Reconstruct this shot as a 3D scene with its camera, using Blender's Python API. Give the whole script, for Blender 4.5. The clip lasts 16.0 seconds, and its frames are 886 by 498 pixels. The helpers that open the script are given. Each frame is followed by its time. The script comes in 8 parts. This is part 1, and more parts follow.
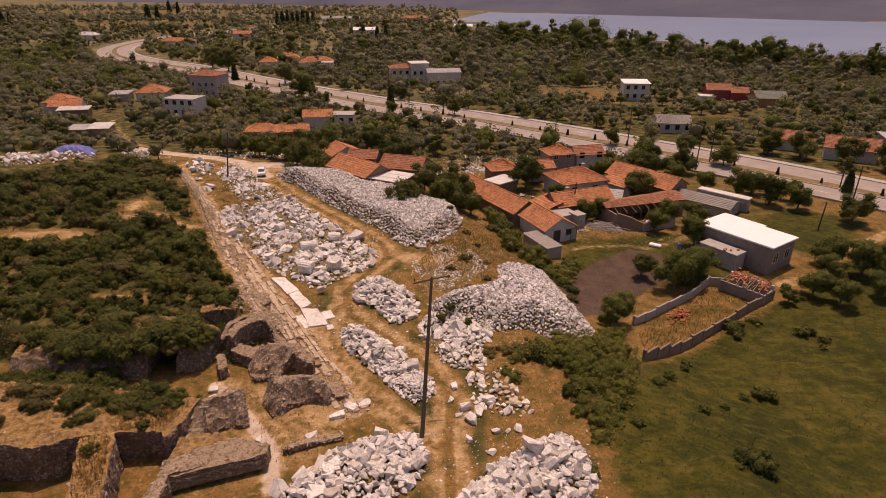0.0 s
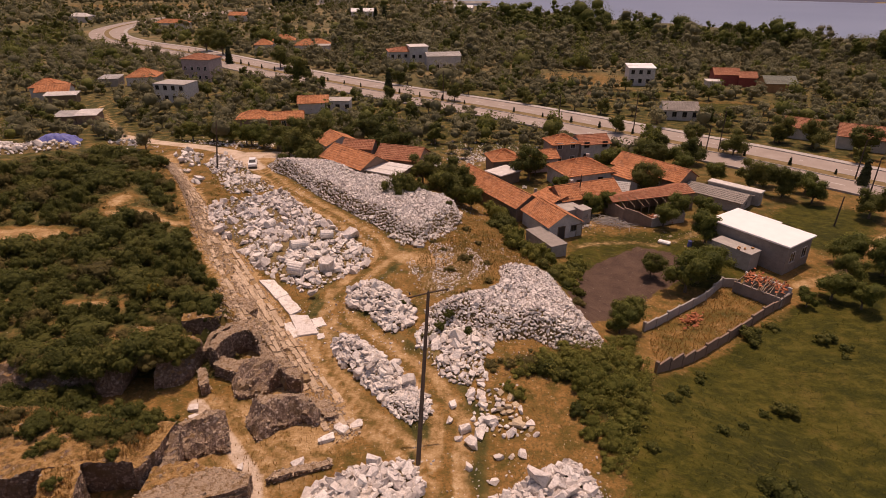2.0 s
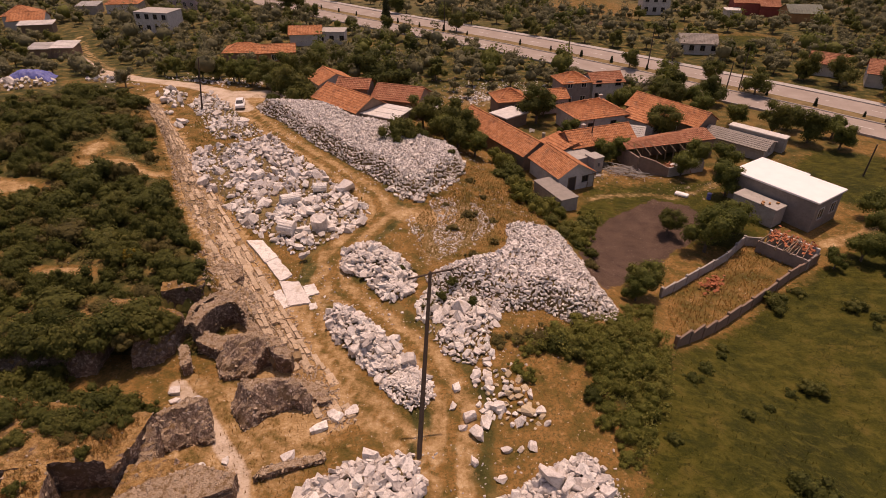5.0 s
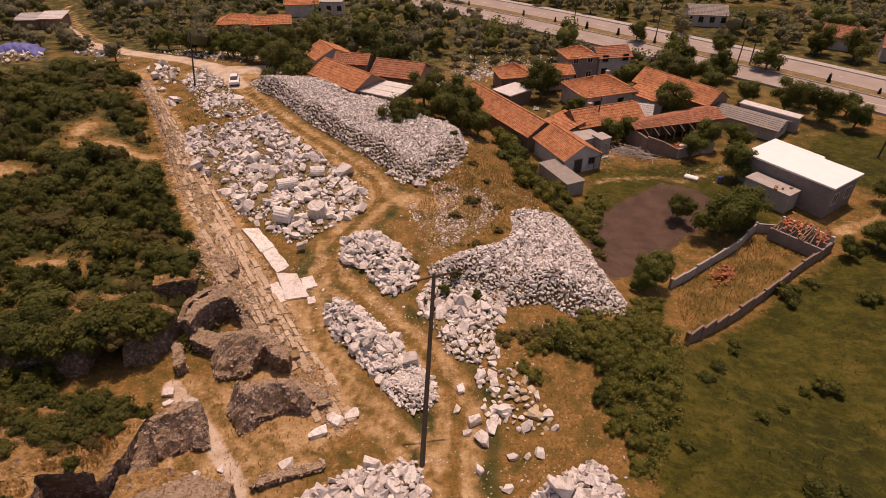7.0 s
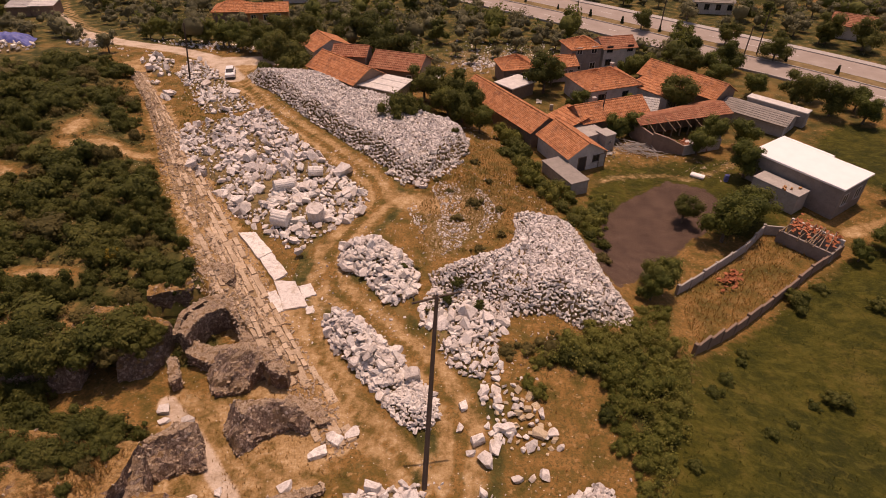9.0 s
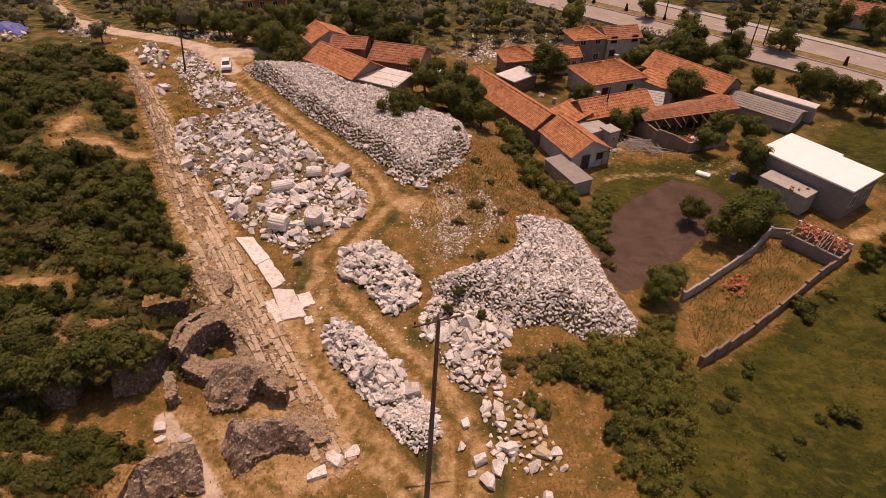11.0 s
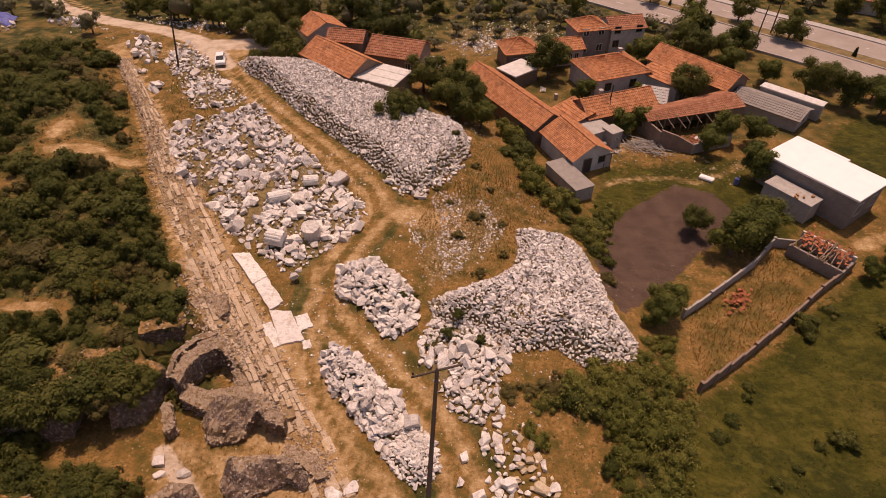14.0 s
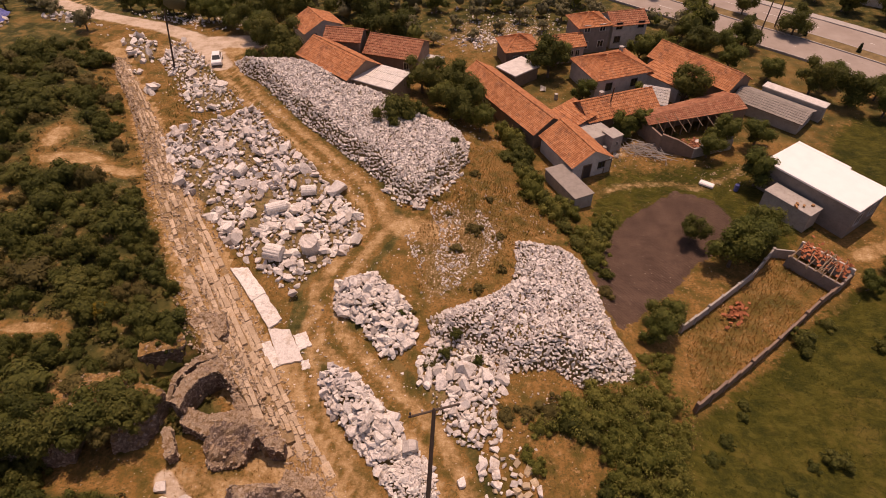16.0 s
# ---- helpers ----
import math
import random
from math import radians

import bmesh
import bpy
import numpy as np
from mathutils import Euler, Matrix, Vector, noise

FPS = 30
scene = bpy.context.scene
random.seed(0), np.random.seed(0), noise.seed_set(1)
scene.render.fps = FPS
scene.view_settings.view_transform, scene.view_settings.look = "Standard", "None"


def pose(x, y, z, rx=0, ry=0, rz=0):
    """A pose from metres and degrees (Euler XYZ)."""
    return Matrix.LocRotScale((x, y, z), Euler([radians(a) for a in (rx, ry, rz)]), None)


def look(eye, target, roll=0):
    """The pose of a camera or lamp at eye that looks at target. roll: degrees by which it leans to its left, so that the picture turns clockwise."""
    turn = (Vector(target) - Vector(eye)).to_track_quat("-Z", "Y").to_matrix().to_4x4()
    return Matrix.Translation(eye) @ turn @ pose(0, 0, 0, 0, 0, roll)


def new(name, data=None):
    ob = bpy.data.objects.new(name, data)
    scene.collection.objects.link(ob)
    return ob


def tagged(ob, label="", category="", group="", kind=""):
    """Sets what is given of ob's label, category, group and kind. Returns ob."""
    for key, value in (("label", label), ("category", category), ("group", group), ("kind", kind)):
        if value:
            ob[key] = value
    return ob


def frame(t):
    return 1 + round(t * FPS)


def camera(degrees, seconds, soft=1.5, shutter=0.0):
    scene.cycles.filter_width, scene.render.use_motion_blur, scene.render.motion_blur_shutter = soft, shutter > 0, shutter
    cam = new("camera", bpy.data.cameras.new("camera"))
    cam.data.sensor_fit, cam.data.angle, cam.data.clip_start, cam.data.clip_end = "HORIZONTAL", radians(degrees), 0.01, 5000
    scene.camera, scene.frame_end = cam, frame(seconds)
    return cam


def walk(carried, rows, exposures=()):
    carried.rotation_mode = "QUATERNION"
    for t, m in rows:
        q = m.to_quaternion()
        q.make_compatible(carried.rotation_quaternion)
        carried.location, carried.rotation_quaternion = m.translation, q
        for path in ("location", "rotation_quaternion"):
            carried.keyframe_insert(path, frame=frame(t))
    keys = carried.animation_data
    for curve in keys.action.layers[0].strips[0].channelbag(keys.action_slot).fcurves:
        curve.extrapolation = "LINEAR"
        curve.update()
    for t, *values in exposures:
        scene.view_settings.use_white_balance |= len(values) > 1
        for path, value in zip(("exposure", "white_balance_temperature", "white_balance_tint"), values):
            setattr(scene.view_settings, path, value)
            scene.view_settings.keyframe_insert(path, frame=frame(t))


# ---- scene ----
cam = camera(72.8, 16.0, soft=0.9)
METRES, EYE, TILT, LEAN, TURN = 28.0, 34.0, -24.0, 0.0, 0.0
ROWS = [
    (0.0, 0.0, 0.0, 0.0, 0.0, 0.0, -0.0),
    (0.5, 0.0021, 0.042, 0.0205, -0.02, -0.23, -0.02),
    (1.0, 0.0037, 0.0798, 0.0393, -0.02, -0.41, -0.02),
    (1.5, 0.005, 0.1194, 0.0583, -0.02, -0.61, -0.02),
    (2.0, 0.005, 0.1574, 0.0738, -0.02, -1.6, -0.04),
    (2.5, 0.0042, 0.1973, 0.091, -0.01, -2.92, -0.06),
    (3.0, 0.0038, 0.2361, 0.1073, 0.02, -4.23, -0.1),
    (3.5, 0.0026, 0.2698, 0.1208, 0.01, -5.4, -0.11),
    (4.0, 0.0003, 0.3049, 0.1366, -0.01, -6.49, -0.13),
    (4.5, -0.0016, 0.3324, 0.1529, -0.01, -7.27, -0.16),
    (5.0, -0.0045, 0.36, 0.1699, -0.02, -8.09, -0.17),
    (7.5, -0.0186, 0.4682, 0.2442, -0.08, -11.46, -0.26),
    (8.0, -0.0209, 0.4859, 0.2618, -0.1, -11.88, -0.27),
    (8.5, -0.0221, 0.5007, 0.2786, -0.1, -12.26, -0.27),
    (9.0, -0.0245, 0.5162, 0.2974, -0.12, -12.61, -0.29),
    (11.5, -0.0305, 0.5908, 0.3917, -0.14, -14.94, -0.33),
    (12.0, -0.031, 0.6052, 0.4133, -0.12, -15.42, -0.33),
    (12.5, -0.0312, 0.6156, 0.4385, -0.12, -15.63, -0.32),
    (13.0, -0.0302, 0.6258, 0.4665, -0.09, -15.95, -0.3),
    (13.5, -0.0288, 0.6358, 0.4943, -0.11, -16.58, -0.29),
    (14.0, -0.027, 0.6472, 0.5239, -0.14, -17.33, -0.3),
    (14.5, -0.0253, 0.6576, 0.5547, -0.18, -17.99, -0.3),
    (15.0, -0.0228, 0.6685, 0.5868, -0.14, -18.51, -0.28),
    (15.5, -0.0217, 0.6789, 0.6171, -0.14, -19.0, -0.27),
    (16.0, -0.0204, 0.6904, 0.6486, -0.12, -19.47, -0.26),
]
walk(cam, [(t, pose(0, 0, EYE, TILT, LEAN, TURN) @ pose(METRES * x, METRES * y, METRES * z, 90 + pitch, roll, yaw)) for t, x, y, z, yaw, pitch, roll in ROWS], [(0.0, -0.44, 8300, 34), (16.0, -0.42, 8500, 36)])

# ---- light: high sun from the far side, clear sky ----
SUN_TO = Vector((0.10, 0.52, 1.68)).normalized()
sun_data = bpy.data.lights.new("sun", "SUN")
sun_data.energy, sun_data.angle, sun_data.color = 3.95, radians(0.55), (1.0, 0.9, 0.78)
sun = new("sun", sun_data)
sun.matrix_world = look(SUN_TO * 300, (0, 0, 0))
world = bpy.data.worlds.new("world")
scene.world = world
world.use_nodes = True
wn = world.node_tree
sky = wn.nodes.new("ShaderNodeTexSky")
sky.sky_type, sky.sun_disc = "NISHITA", False
sky.sun_elevation = math.asin(SUN_TO.z)
sky.sun_rotation = math.atan2(SUN_TO.x, SUN_TO.y)
sky.dust_density = 2.5
wn.links.new(sky.outputs[0], wn.nodes["Background"].inputs[0])
wn.nodes["Background"].inputs[1].default_value = 0.125


# ---- materials ----
class Mat:
    """A node material with short helpers."""

    def __init__(self, name, rough=0.85, metal=0.0, spec=0.3):
        self.m = bpy.data.materials.new(name)
        self.m.use_nodes = True
        self.t = self.m.node_tree
        self.b = self.t.nodes["Principled BSDF"]
        self.b.inputs["Roughness"].default_value = rough
        self.b.inputs["Metallic"].default_value = metal
        self.b.inputs["Specular IOR Level"].default_value = spec
        self.where = None

    def node(self, kind, **values):
        n = self.t.nodes.new(kind)
        for k, v in values.items():
            n.inputs[k].default_value = v
        return n

    def link(self, a, b):
        self.t.links.new(a, b)

    def place(self, world_space=False):
        if self.where is None:
            if world_space:
                self.where = self.node("ShaderNodeNewGeometry").outputs["Position"]
            else:
                self.where = self.node("ShaderNodeTexCoord").outputs["Object"]
        return self.where

    def noise(self, scale, detail=4.0, rough=0.55, warp=0.0):
        n = self.node("ShaderNodeTexNoise", Scale=scale, Detail=detail, Roughness=rough, Distortion=warp)
        self.link(self.where, n.inputs["Vector"])
        return n.outputs["Fac"]

    def voronoi(self, scale, out="Distance", feature="F1"):
        n = self.node("ShaderNodeTexVoronoi", Scale=scale)
        n.feature = feature
        self.link(self.where, n.inputs["Vector"])
        return n.outputs[out]

    def ramp(self, fac, stops):
        n = self.node("ShaderNodeValToRGB")
        e = n.color_ramp.elements
        while len(e) < len(stops):
            e.new(0.5)
        for s, (p, c) in zip(e, stops):
            s.position = p
            s.color = (*c, 1) if len(c) == 3 else c
        self.link(fac, n.inputs[0])
        return n.outputs[0]

    def step(self, fac, a, b):
        n = self.node("ShaderNodeMapRange")
        n.interpolation_type = "SMOOTHSTEP"
        n.inputs["From Min"].default_value, n.inputs["From Max"].default_value = a, b
        self.link(fac, n.inputs["Value"])
        return n.outputs["Result"]

    def mix(self, fac, a, b, how="MIX"):
        n = self.node("ShaderNodeMix")
        n.data_type, n.blend_type = "RGBA", how
        for sock, v in ((n.inputs[0], fac), (n.inputs[6], a), (n.inputs[7], b)):
            if isinstance(v, tuple):
                sock.default_value = (*v, 1)
            elif isinstance(v, (int, float)):
                sock.default_value = v
            else:
                self.link(v, sock)
        return n.outputs[2]

    def math(self, how, a, b):
        n = self.node("ShaderNodeMath")
        n.operation = how
        for sock, v in ((n.inputs[0], a), (n.inputs[1], b)):
            if isinstance(v, (int, float)):
                sock.default_value = v
            else:
                self.link(v, sock)
        return n.outputs[0]

    def color(self, c):
        if isinstance(c, tuple):
            self.b.inputs["Base Color"].default_value = (*c, 1)
        else:
            self.link(c, self.b.inputs["Base Color"])

    def bump(self, height, strength=0.5, distance=0.05):
        n = self.node("ShaderNodeBump", Strength=strength, Distance=distance)
        self.link(height, n.inputs["Height"])
        self.link(n.outputs[0], self.b.inputs["Normal"])

    def island(self):
        return self.node("ShaderNodeNewGeometry").outputs["Random Per Island"]

    def rnd(self):
        return self.node("ShaderNodeObjectInfo").outputs["Random"]


def stone_mat(name, light, dark, joined=False):
    """Weathered stone: each piece its own tone, with grey crust, ochre stains and pitted faces."""
    k = Mat(name, 0.8, spec=0.35)
    k.place(world_space=True)
    each = k.island() if joined else k.rnd()
    tone = k.ramp(each, [(0.0, tuple(a * 0.5 + b * 0.5 for a, b in zip(light, dark))), (0.3, tuple(a * 0.85 + b * 0.15 for a, b in zip(light, dark))), (0.6, light), (1.0, tuple(min(0.84, a * 1.15) for a in light))])
    stain = k.step(k.noise(1.9, 6, 0.68), 0.48, 0.68)
    grime = k.step(k.noise(7.0, 5, 0.65), 0.46, 0.7)
    c = k.mix(k.math("MULTIPLY", stain, 0.5), tone, dark)
    c = k.mix(k.math("MULTIPLY", grime, 0.38), c, tuple(v * 0.75 for v in dark))
    c = k.mix(k.math("MULTIPLY", k.step(k.noise(0.9, 5, 0.6), 0.55, 0.7), 0.45), c, (dark[0] * 1.25, dark[1] * 1.05, dark[2] * 0.72))
    k.color(c)
    k.bump(k.math("ADD", k.noise(9.0, 6, 0.7), k.math("MULTIPLY", k.noise(3.0, 3, 0.5), 0.8)), 0.8, 0.1)
    return k.m


MARBLE = stone_mat("weathered_marble", (0.76, 0.70, 0.65), (0.33, 0.275, 0.235))
MARBLE_SMALL = stone_mat("marble_rubble", (0.75, 0.69, 0.645), (0.29, 0.24, 0.22), joined=True)
MARBLE_WARM = stone_mat("ochre_marble", (0.60, 0.48, 0.33), (0.36, 0.27, 0.18))
PAVING = stone_mat("worn_limestone", (0.54, 0.415, 0.295), (0.35, 0.245, 0.15))
PAVING_CHIPS = stone_mat("limestone_chips", (0.50, 0.385, 0.28), (0.26, 0.18, 0.115), joined=True)


def soil_core():
    k = Mat("pile_earth", 0.95)
    k.place(True)
    k.color(k.ramp(k.noise(1.6, 5, 0.6), [(0.36, (0.09, 0.07, 0.03)), (0.48, (0.18, 0.125, 0.055)), (0.56, (0.25, 0.17, 0.08)), (0.66, (0.13, 0.11, 0.03))]))
    k.bump(k.noise(7, 4), 0.8, 0.1)
    return k.m


CORE = soil_core()


def rubble_masonry(name, low, high, tops):
    """Rubble and mortar; grass and soil lie on its tops."""
    k = Mat(name, 0.92, spec=0.2)
    k.place(True)
    cell = k.voronoi(5.0, "Color")
    sep = k.node("ShaderNodeSeparateColor")
    k.link(cell, sep.inputs[0])
    c = k.ramp(sep.outputs[0], [(0.0, (0.20, 0.13, 0.095)), (0.55, (0.33, 0.23, 0.175)), (0.85, (0.43, 0.32, 0.25)), (1.0, (0.58, 0.46, 0.375))])
    joint = k.step(k.voronoi(5.0, "Distance", "DISTANCE_TO_EDGE"), -0.04, 0.12)
    c = k.mix(joint, (0.16, 0.112, 0.08), c)
    c = k.mix(k.step(k.noise(0.7, 5, 0.6), 0.48, 0.68), c, (0.20, 0.13, 0.075))
    # dark blotches paint the shade of hollows into the stone colour
    c = k.mix(k.math("MULTIPLY", k.step(k.noise(1.6, 5, 0.7, 0.8), 0.52, 0.68), 0.4), c, (0.10, 0.07, 0.052))
    up = k.node("ShaderNodeSeparateXYZ")
    k.link(k.node("ShaderNodeNewGeometry").outputs["Normal"], up.inputs[0])
    grow = k.math("MULTIPLY", k.step(up.outputs[2], 0.6, 0.95), k.step(k.noise(0.9, 6, 0.7), low, high))
    c = k.mix(grow, c, k.ramp(k.noise(2.5, 5, 0.7), tops))
    k.color(c)
    k.bump(k.math("ADD", joint, k.math("MULTIPLY", k.noise(4, 6, 0.72), 1.3)), 0.8, 0.13)
    return k.m


MASONRY = rubble_masonry("rubble_masonry", 0.30, 0.46, [(0.36, (0.21, 0.125, 0.06)), (0.46, (0.34, 0.235, 0.145)), (0.55, (0.46, 0.345, 0.245)), (0.66, (0.35, 0.25, 0.165))])
MASONRY_GRASSY = rubble_masonry("grassed_rubble_masonry", 0.2, 0.36, [(0.38, (0.20, 0.125, 0.04)), (0.48, (0.36, 0.20, 0.072)), (0.6, (0.48, 0.30, 0.13))])


def leaf_mat(name, a, b, c, through_light=0.25):
    k = Mat(name, 0.65, spec=0.2)
    k.place(True)
    clump = k.noise(2.6, 5, 0.7)
    calm = k.math("ADD", k.math("MULTIPLY", k.island(), 0.55), k.math("MULTIPLY", k.rnd(), 0.45))
    tone = k.ramp(calm, [(0.05, a), (0.5, b), (0.95, c)])
    tone = k.mix(k.math("MULTIPLY", k.rnd(), 0.18), tone, (0.15, 0.125, 0.03))
    tone = k.mix(k.math("MULTIPLY", k.step(clump, 0.42, 0.62), 0.55), tone, a)
    k.color(tone)
    k.bump(clump, 0.7, 0.25)
    tr = k.node("ShaderNodeBsdfTranslucent")
    k.link(tone, tr.inputs[0])
    ms = k.node("ShaderNodeMixShader")
    ms.inputs[0].default_value = through_light
    k.link(k.b.outputs[0], ms.inputs[1])
    k.link(tr.outputs[0], ms.inputs[2])
    k.link(ms.outputs[0], k.t.nodes["Material Output"].inputs[0])
    return k.m


LEAF_DARK = leaf_mat("dark_leaves", (0.05, 0.06, 0.013), (0.106, 0.118, 0.025), (0.19, 0.182, 0.045), 0.38)
LEAF_TREE = leaf_mat("tree_leaves", (0.078, 0.095, 0.022), (0.15, 0.17, 0.036), (0.25, 0.245, 0.065), 0.42)
LEAF_FIG = leaf_mat("fig_leaves", (0.062, 0.074, 0.017), (0.12, 0.13, 0.028), (0.20, 0.19, 0.05), 0.38)
LEAF_BRAMBLE = leaf_mat("bramble_leaves", (0.10, 0.112, 0.022), (0.22, 0.222, 0.048), (0.36, 0.33, 0.092), 0.48)
LEAF_OLIVE = leaf_mat("olive_leaves", (0.16, 0.15, 0.08), (0.25, 0.232, 0.128), (0.35, 0.32, 0.18), 0.4)
LEAF_BRUSH = leaf_mat("brush_leaves", (0.085, 0.072, 0.022), (0.135, 0.11, 0.033), (0.21, 0.155, 0.055))
LEAF_CYPRESS = leaf_mat("cypress_leaves", (0.02, 0.03, 0.012), (0.035, 0.048, 0.018), (0.06, 0.07, 0.028))
LEAF_BROOM = leaf_mat("broom_flowers", (0.16, 0.13, 0.02), (0.36, 0.25, 0.03), (0.52, 0.36, 0.05), 0.4)
GRASS_DRY = leaf_mat("dry_grass", (0.29, 0.16, 0.05), (0.42, 0.25, 0.085), (0.52, 0.34, 0.14), 0.6)
GRASS_MEADOW = leaf_mat("tall_meadow_grass", (0.085, 0.085, 0.018), (0.13, 0.12, 0.025), (0.20, 0.16, 0.045), 0.7)
GRASS_BANK = leaf_mat("bank_weeds", (0.16, 0.12, 0.035), (0.25, 0.17, 0.055), (0.36, 0.23, 0.08), 0.6)
GRASS_GREEN = leaf_mat("meadow_grass", (0.085, 0.085, 0.02), (0.14, 0.125, 0.03), (0.22, 0.17, 0.05), 0.55)


def bark():
    k = Mat("bark", 0.9)
    k.place()
    k.color(k.ramp(k.noise(6, 5, 0.7), [(0.3, (0.07, 0.05, 0.035)), (0.7, (0.2, 0.15, 0.11))]))
    k.bump(k.noise(14, 4), 0.7, 0.03)
    return k.m


BARK = bark()


def plain(name, c, rough=0.7, metal=0.0, spread=0.25, scale=1.2, bump=0.15, dirt=None):
    """A painted or bare surface with soft blotches and fine grain."""
    k = Mat(name, rough, metal)
    k.place()
    lo = tuple(v * (1 - spread) for v in c)
    tone = k.ramp(k.noise(scale, 6, 0.65), [(0.3, lo), (0.6, c)])
    if dirt:
        tone = k.mix(k.step(k.noise(scale * 2.7, 5, 0.7), 0.52, 0.75), tone, dirt)
    k.color(tone)
    k.bump(k.noise(scale * 18, 3), bump, 0.02)
    return k.m


WHITEWASH = plain("whitewashed_plaster", (0.62, 0.58, 0.55), 0.85, dirt=(0.40, 0.35, 0.31))
GREY_RENDER = plain("grey_cement_render", (0.29, 0.25, 0.225), 0.9, dirt=(0.19, 0.16, 0.14))
PINK_RENDER = plain("pink_render", (0.50, 0.39, 0.38), 0.9, dirt=(0.36, 0.28, 0.26))
RED_RENDER = plain("red_render", (0.32, 0.075, 0.06), 0.85)
OCHRE_RENDER = plain("ochre_render", (0.42, 0.22, 0.10), 0.85, dirt=(0.30, 0.17, 0.09))
MUD_WALL = plain("mud_brick_plaster", (0.27, 0.19, 0.145), 0.95, dirt=(0.18, 0.125, 0.095), bump=0.4)
CONCRETE = plain("old_concrete", (0.42, 0.385, 0.35), 0.9, dirt=(0.28, 0.25, 0.22), bump=0.3)
WHITE_ROOF = plain("white_roof_membrane", (0.84, 0.82, 0.80), 0.6, spread=0.06, scale=0.5, bump=0.05)
TIN = plain("weathered_tin", (0.50, 0.47, 0.44), 0.5, 0.35, dirt=(0.34, 0.27, 0.21))
WHITE_TIN = plain("pale_tin_sheet", (0.66, 0.62, 0.58), 0.55, 0.1, dirt=(0.45, 0.39, 0.34))
ASBESTOS = plain("grey_fibre_cement", (0.30, 0.265, 0.235), 0.9, dirt=(0.21, 0.18, 0.15))
GREEN_ROOF = plain("greenish_roof_sheet", (0.20, 0.21, 0.17), 0.8)
WOOD = plain("grey_timber", (0.24, 0.175, 0.12), 0.85, scale=3)
POLE_WOOD = plain("tarred_pole_wood", (0.10, 0.07, 0.052), 0.85, scale=2.5)
SHUTTER = plain("dark_window_wood", (0.07, 0.055, 0.05), 0.6)
KERB = plain("kerb_concrete", (0.44, 0.40, 0.37), 0.9)
RUBBER = plain("tyre_rubber", (0.02, 0.02, 0.02), 0.8)
STEEL = plain("dull_steel", (0.42, 0.42, 0.42), 0.4, 0.8)
CAR_WHITE = plain("white_car_paint", (0.80, 0.80, 0.80), 0.25, spread=0.03)
LAMP_GLASS = plain("lamp_glass", (0.6, 0.6, 0.6), 0.2, spread=0.02)
TARP = plain("blue_tarpaulin", (0.12, 0.14, 0.40), 0.5, spread=0.35, scale=1.4, dirt=(0.40, 0.38, 0.50))


def glass_mat():
    k = Mat("window_glass", 0.08, spec=0.6)
    k.color((0.02, 0.022, 0.026))
    return k.m


GLASS = glass_mat()


def tile_mat(name, a, b, c):
    """Clay roof tiles: each course and column differs a little; lichen and soot on top."""
    k = Mat(name, 0.85, spec=0.25)
    k.place()
    per = k.voronoi(2.6, "Color")
    sep = k.node("ShaderNodeSeparateColor")
    k.link(per, sep.inputs[0])
    tone = k.ramp(sep.outputs[0], [(0.0, a), (0.5, b), (1.0, c)])
    tone = k.mix(k.step(k.noise(0.8, 6, 0.65), 0.5, 0.72), tone, (0.24, 0.10, 0.055))
    tone = k.mix(k.math("MULTIPLY", k.step(k.noise(4.0, 5, 0.7), 0.56, 0.72), 0.7), tone, (0.20, 0.10, 0.055))
    tone = k.mix(k.math("MULTIPLY", k.step(k.noise(1.9, 6, 0.75), 0.54, 0.66), 0.6), tone, (0.50, 0.29, 0.19))
    k.color(tone)
    k.bump(k.noise(11, 3), 0.5, 0.05)
    return k.m


TILES = tile_mat("clay_roof_tiles", (0.36, 0.135, 0.06), (0.47, 0.185, 0.08), (0.55, 0.24, 0.115))
BROKEN_TILE = plain("broken_clay_tile", (0.44, 0.15, 0.07), 0.85, spread=0.4, scale=4)
TILES_OLD = tile_mat("old_clay_tiles", (0.27, 0.10, 0.055), (0.34, 0.135, 0.075), (0.40, 0.18, 0.10))


def asphalt():
    k = Mat("sun_bleached_asphalt", 0.9)
    k.place(True)
    c = k.ramp(k.noise(0.25, 6, 0.6), [(0.3, (0.29, 0.235, 0.20)), (0.7, (0.37, 0.31, 0.27))])
    c = k.mix(k.step(k.noise(1.7, 5, 0.7), 0.55, 0.8), c, (0.24, 0.20, 0.17))
    k.color(c)
    k.bump(k.noise(9, 3), 0.3, 0.02)
    return k.m


ASPHALT = asphalt()


def water_mat():
    k = Mat("lake_water", 0.28, spec=0.5)
    k.place(True)
    k.color(k.ramp(k.noise(0.01, 4), [(0.3, (0.17, 0.22, 0.33)), (0.7, (0.22, 0.27, 0.38))]))
    k.bump(k.noise(0.35, 3), 0.25, 0.3)
    return k.m


WATER = water_mat()


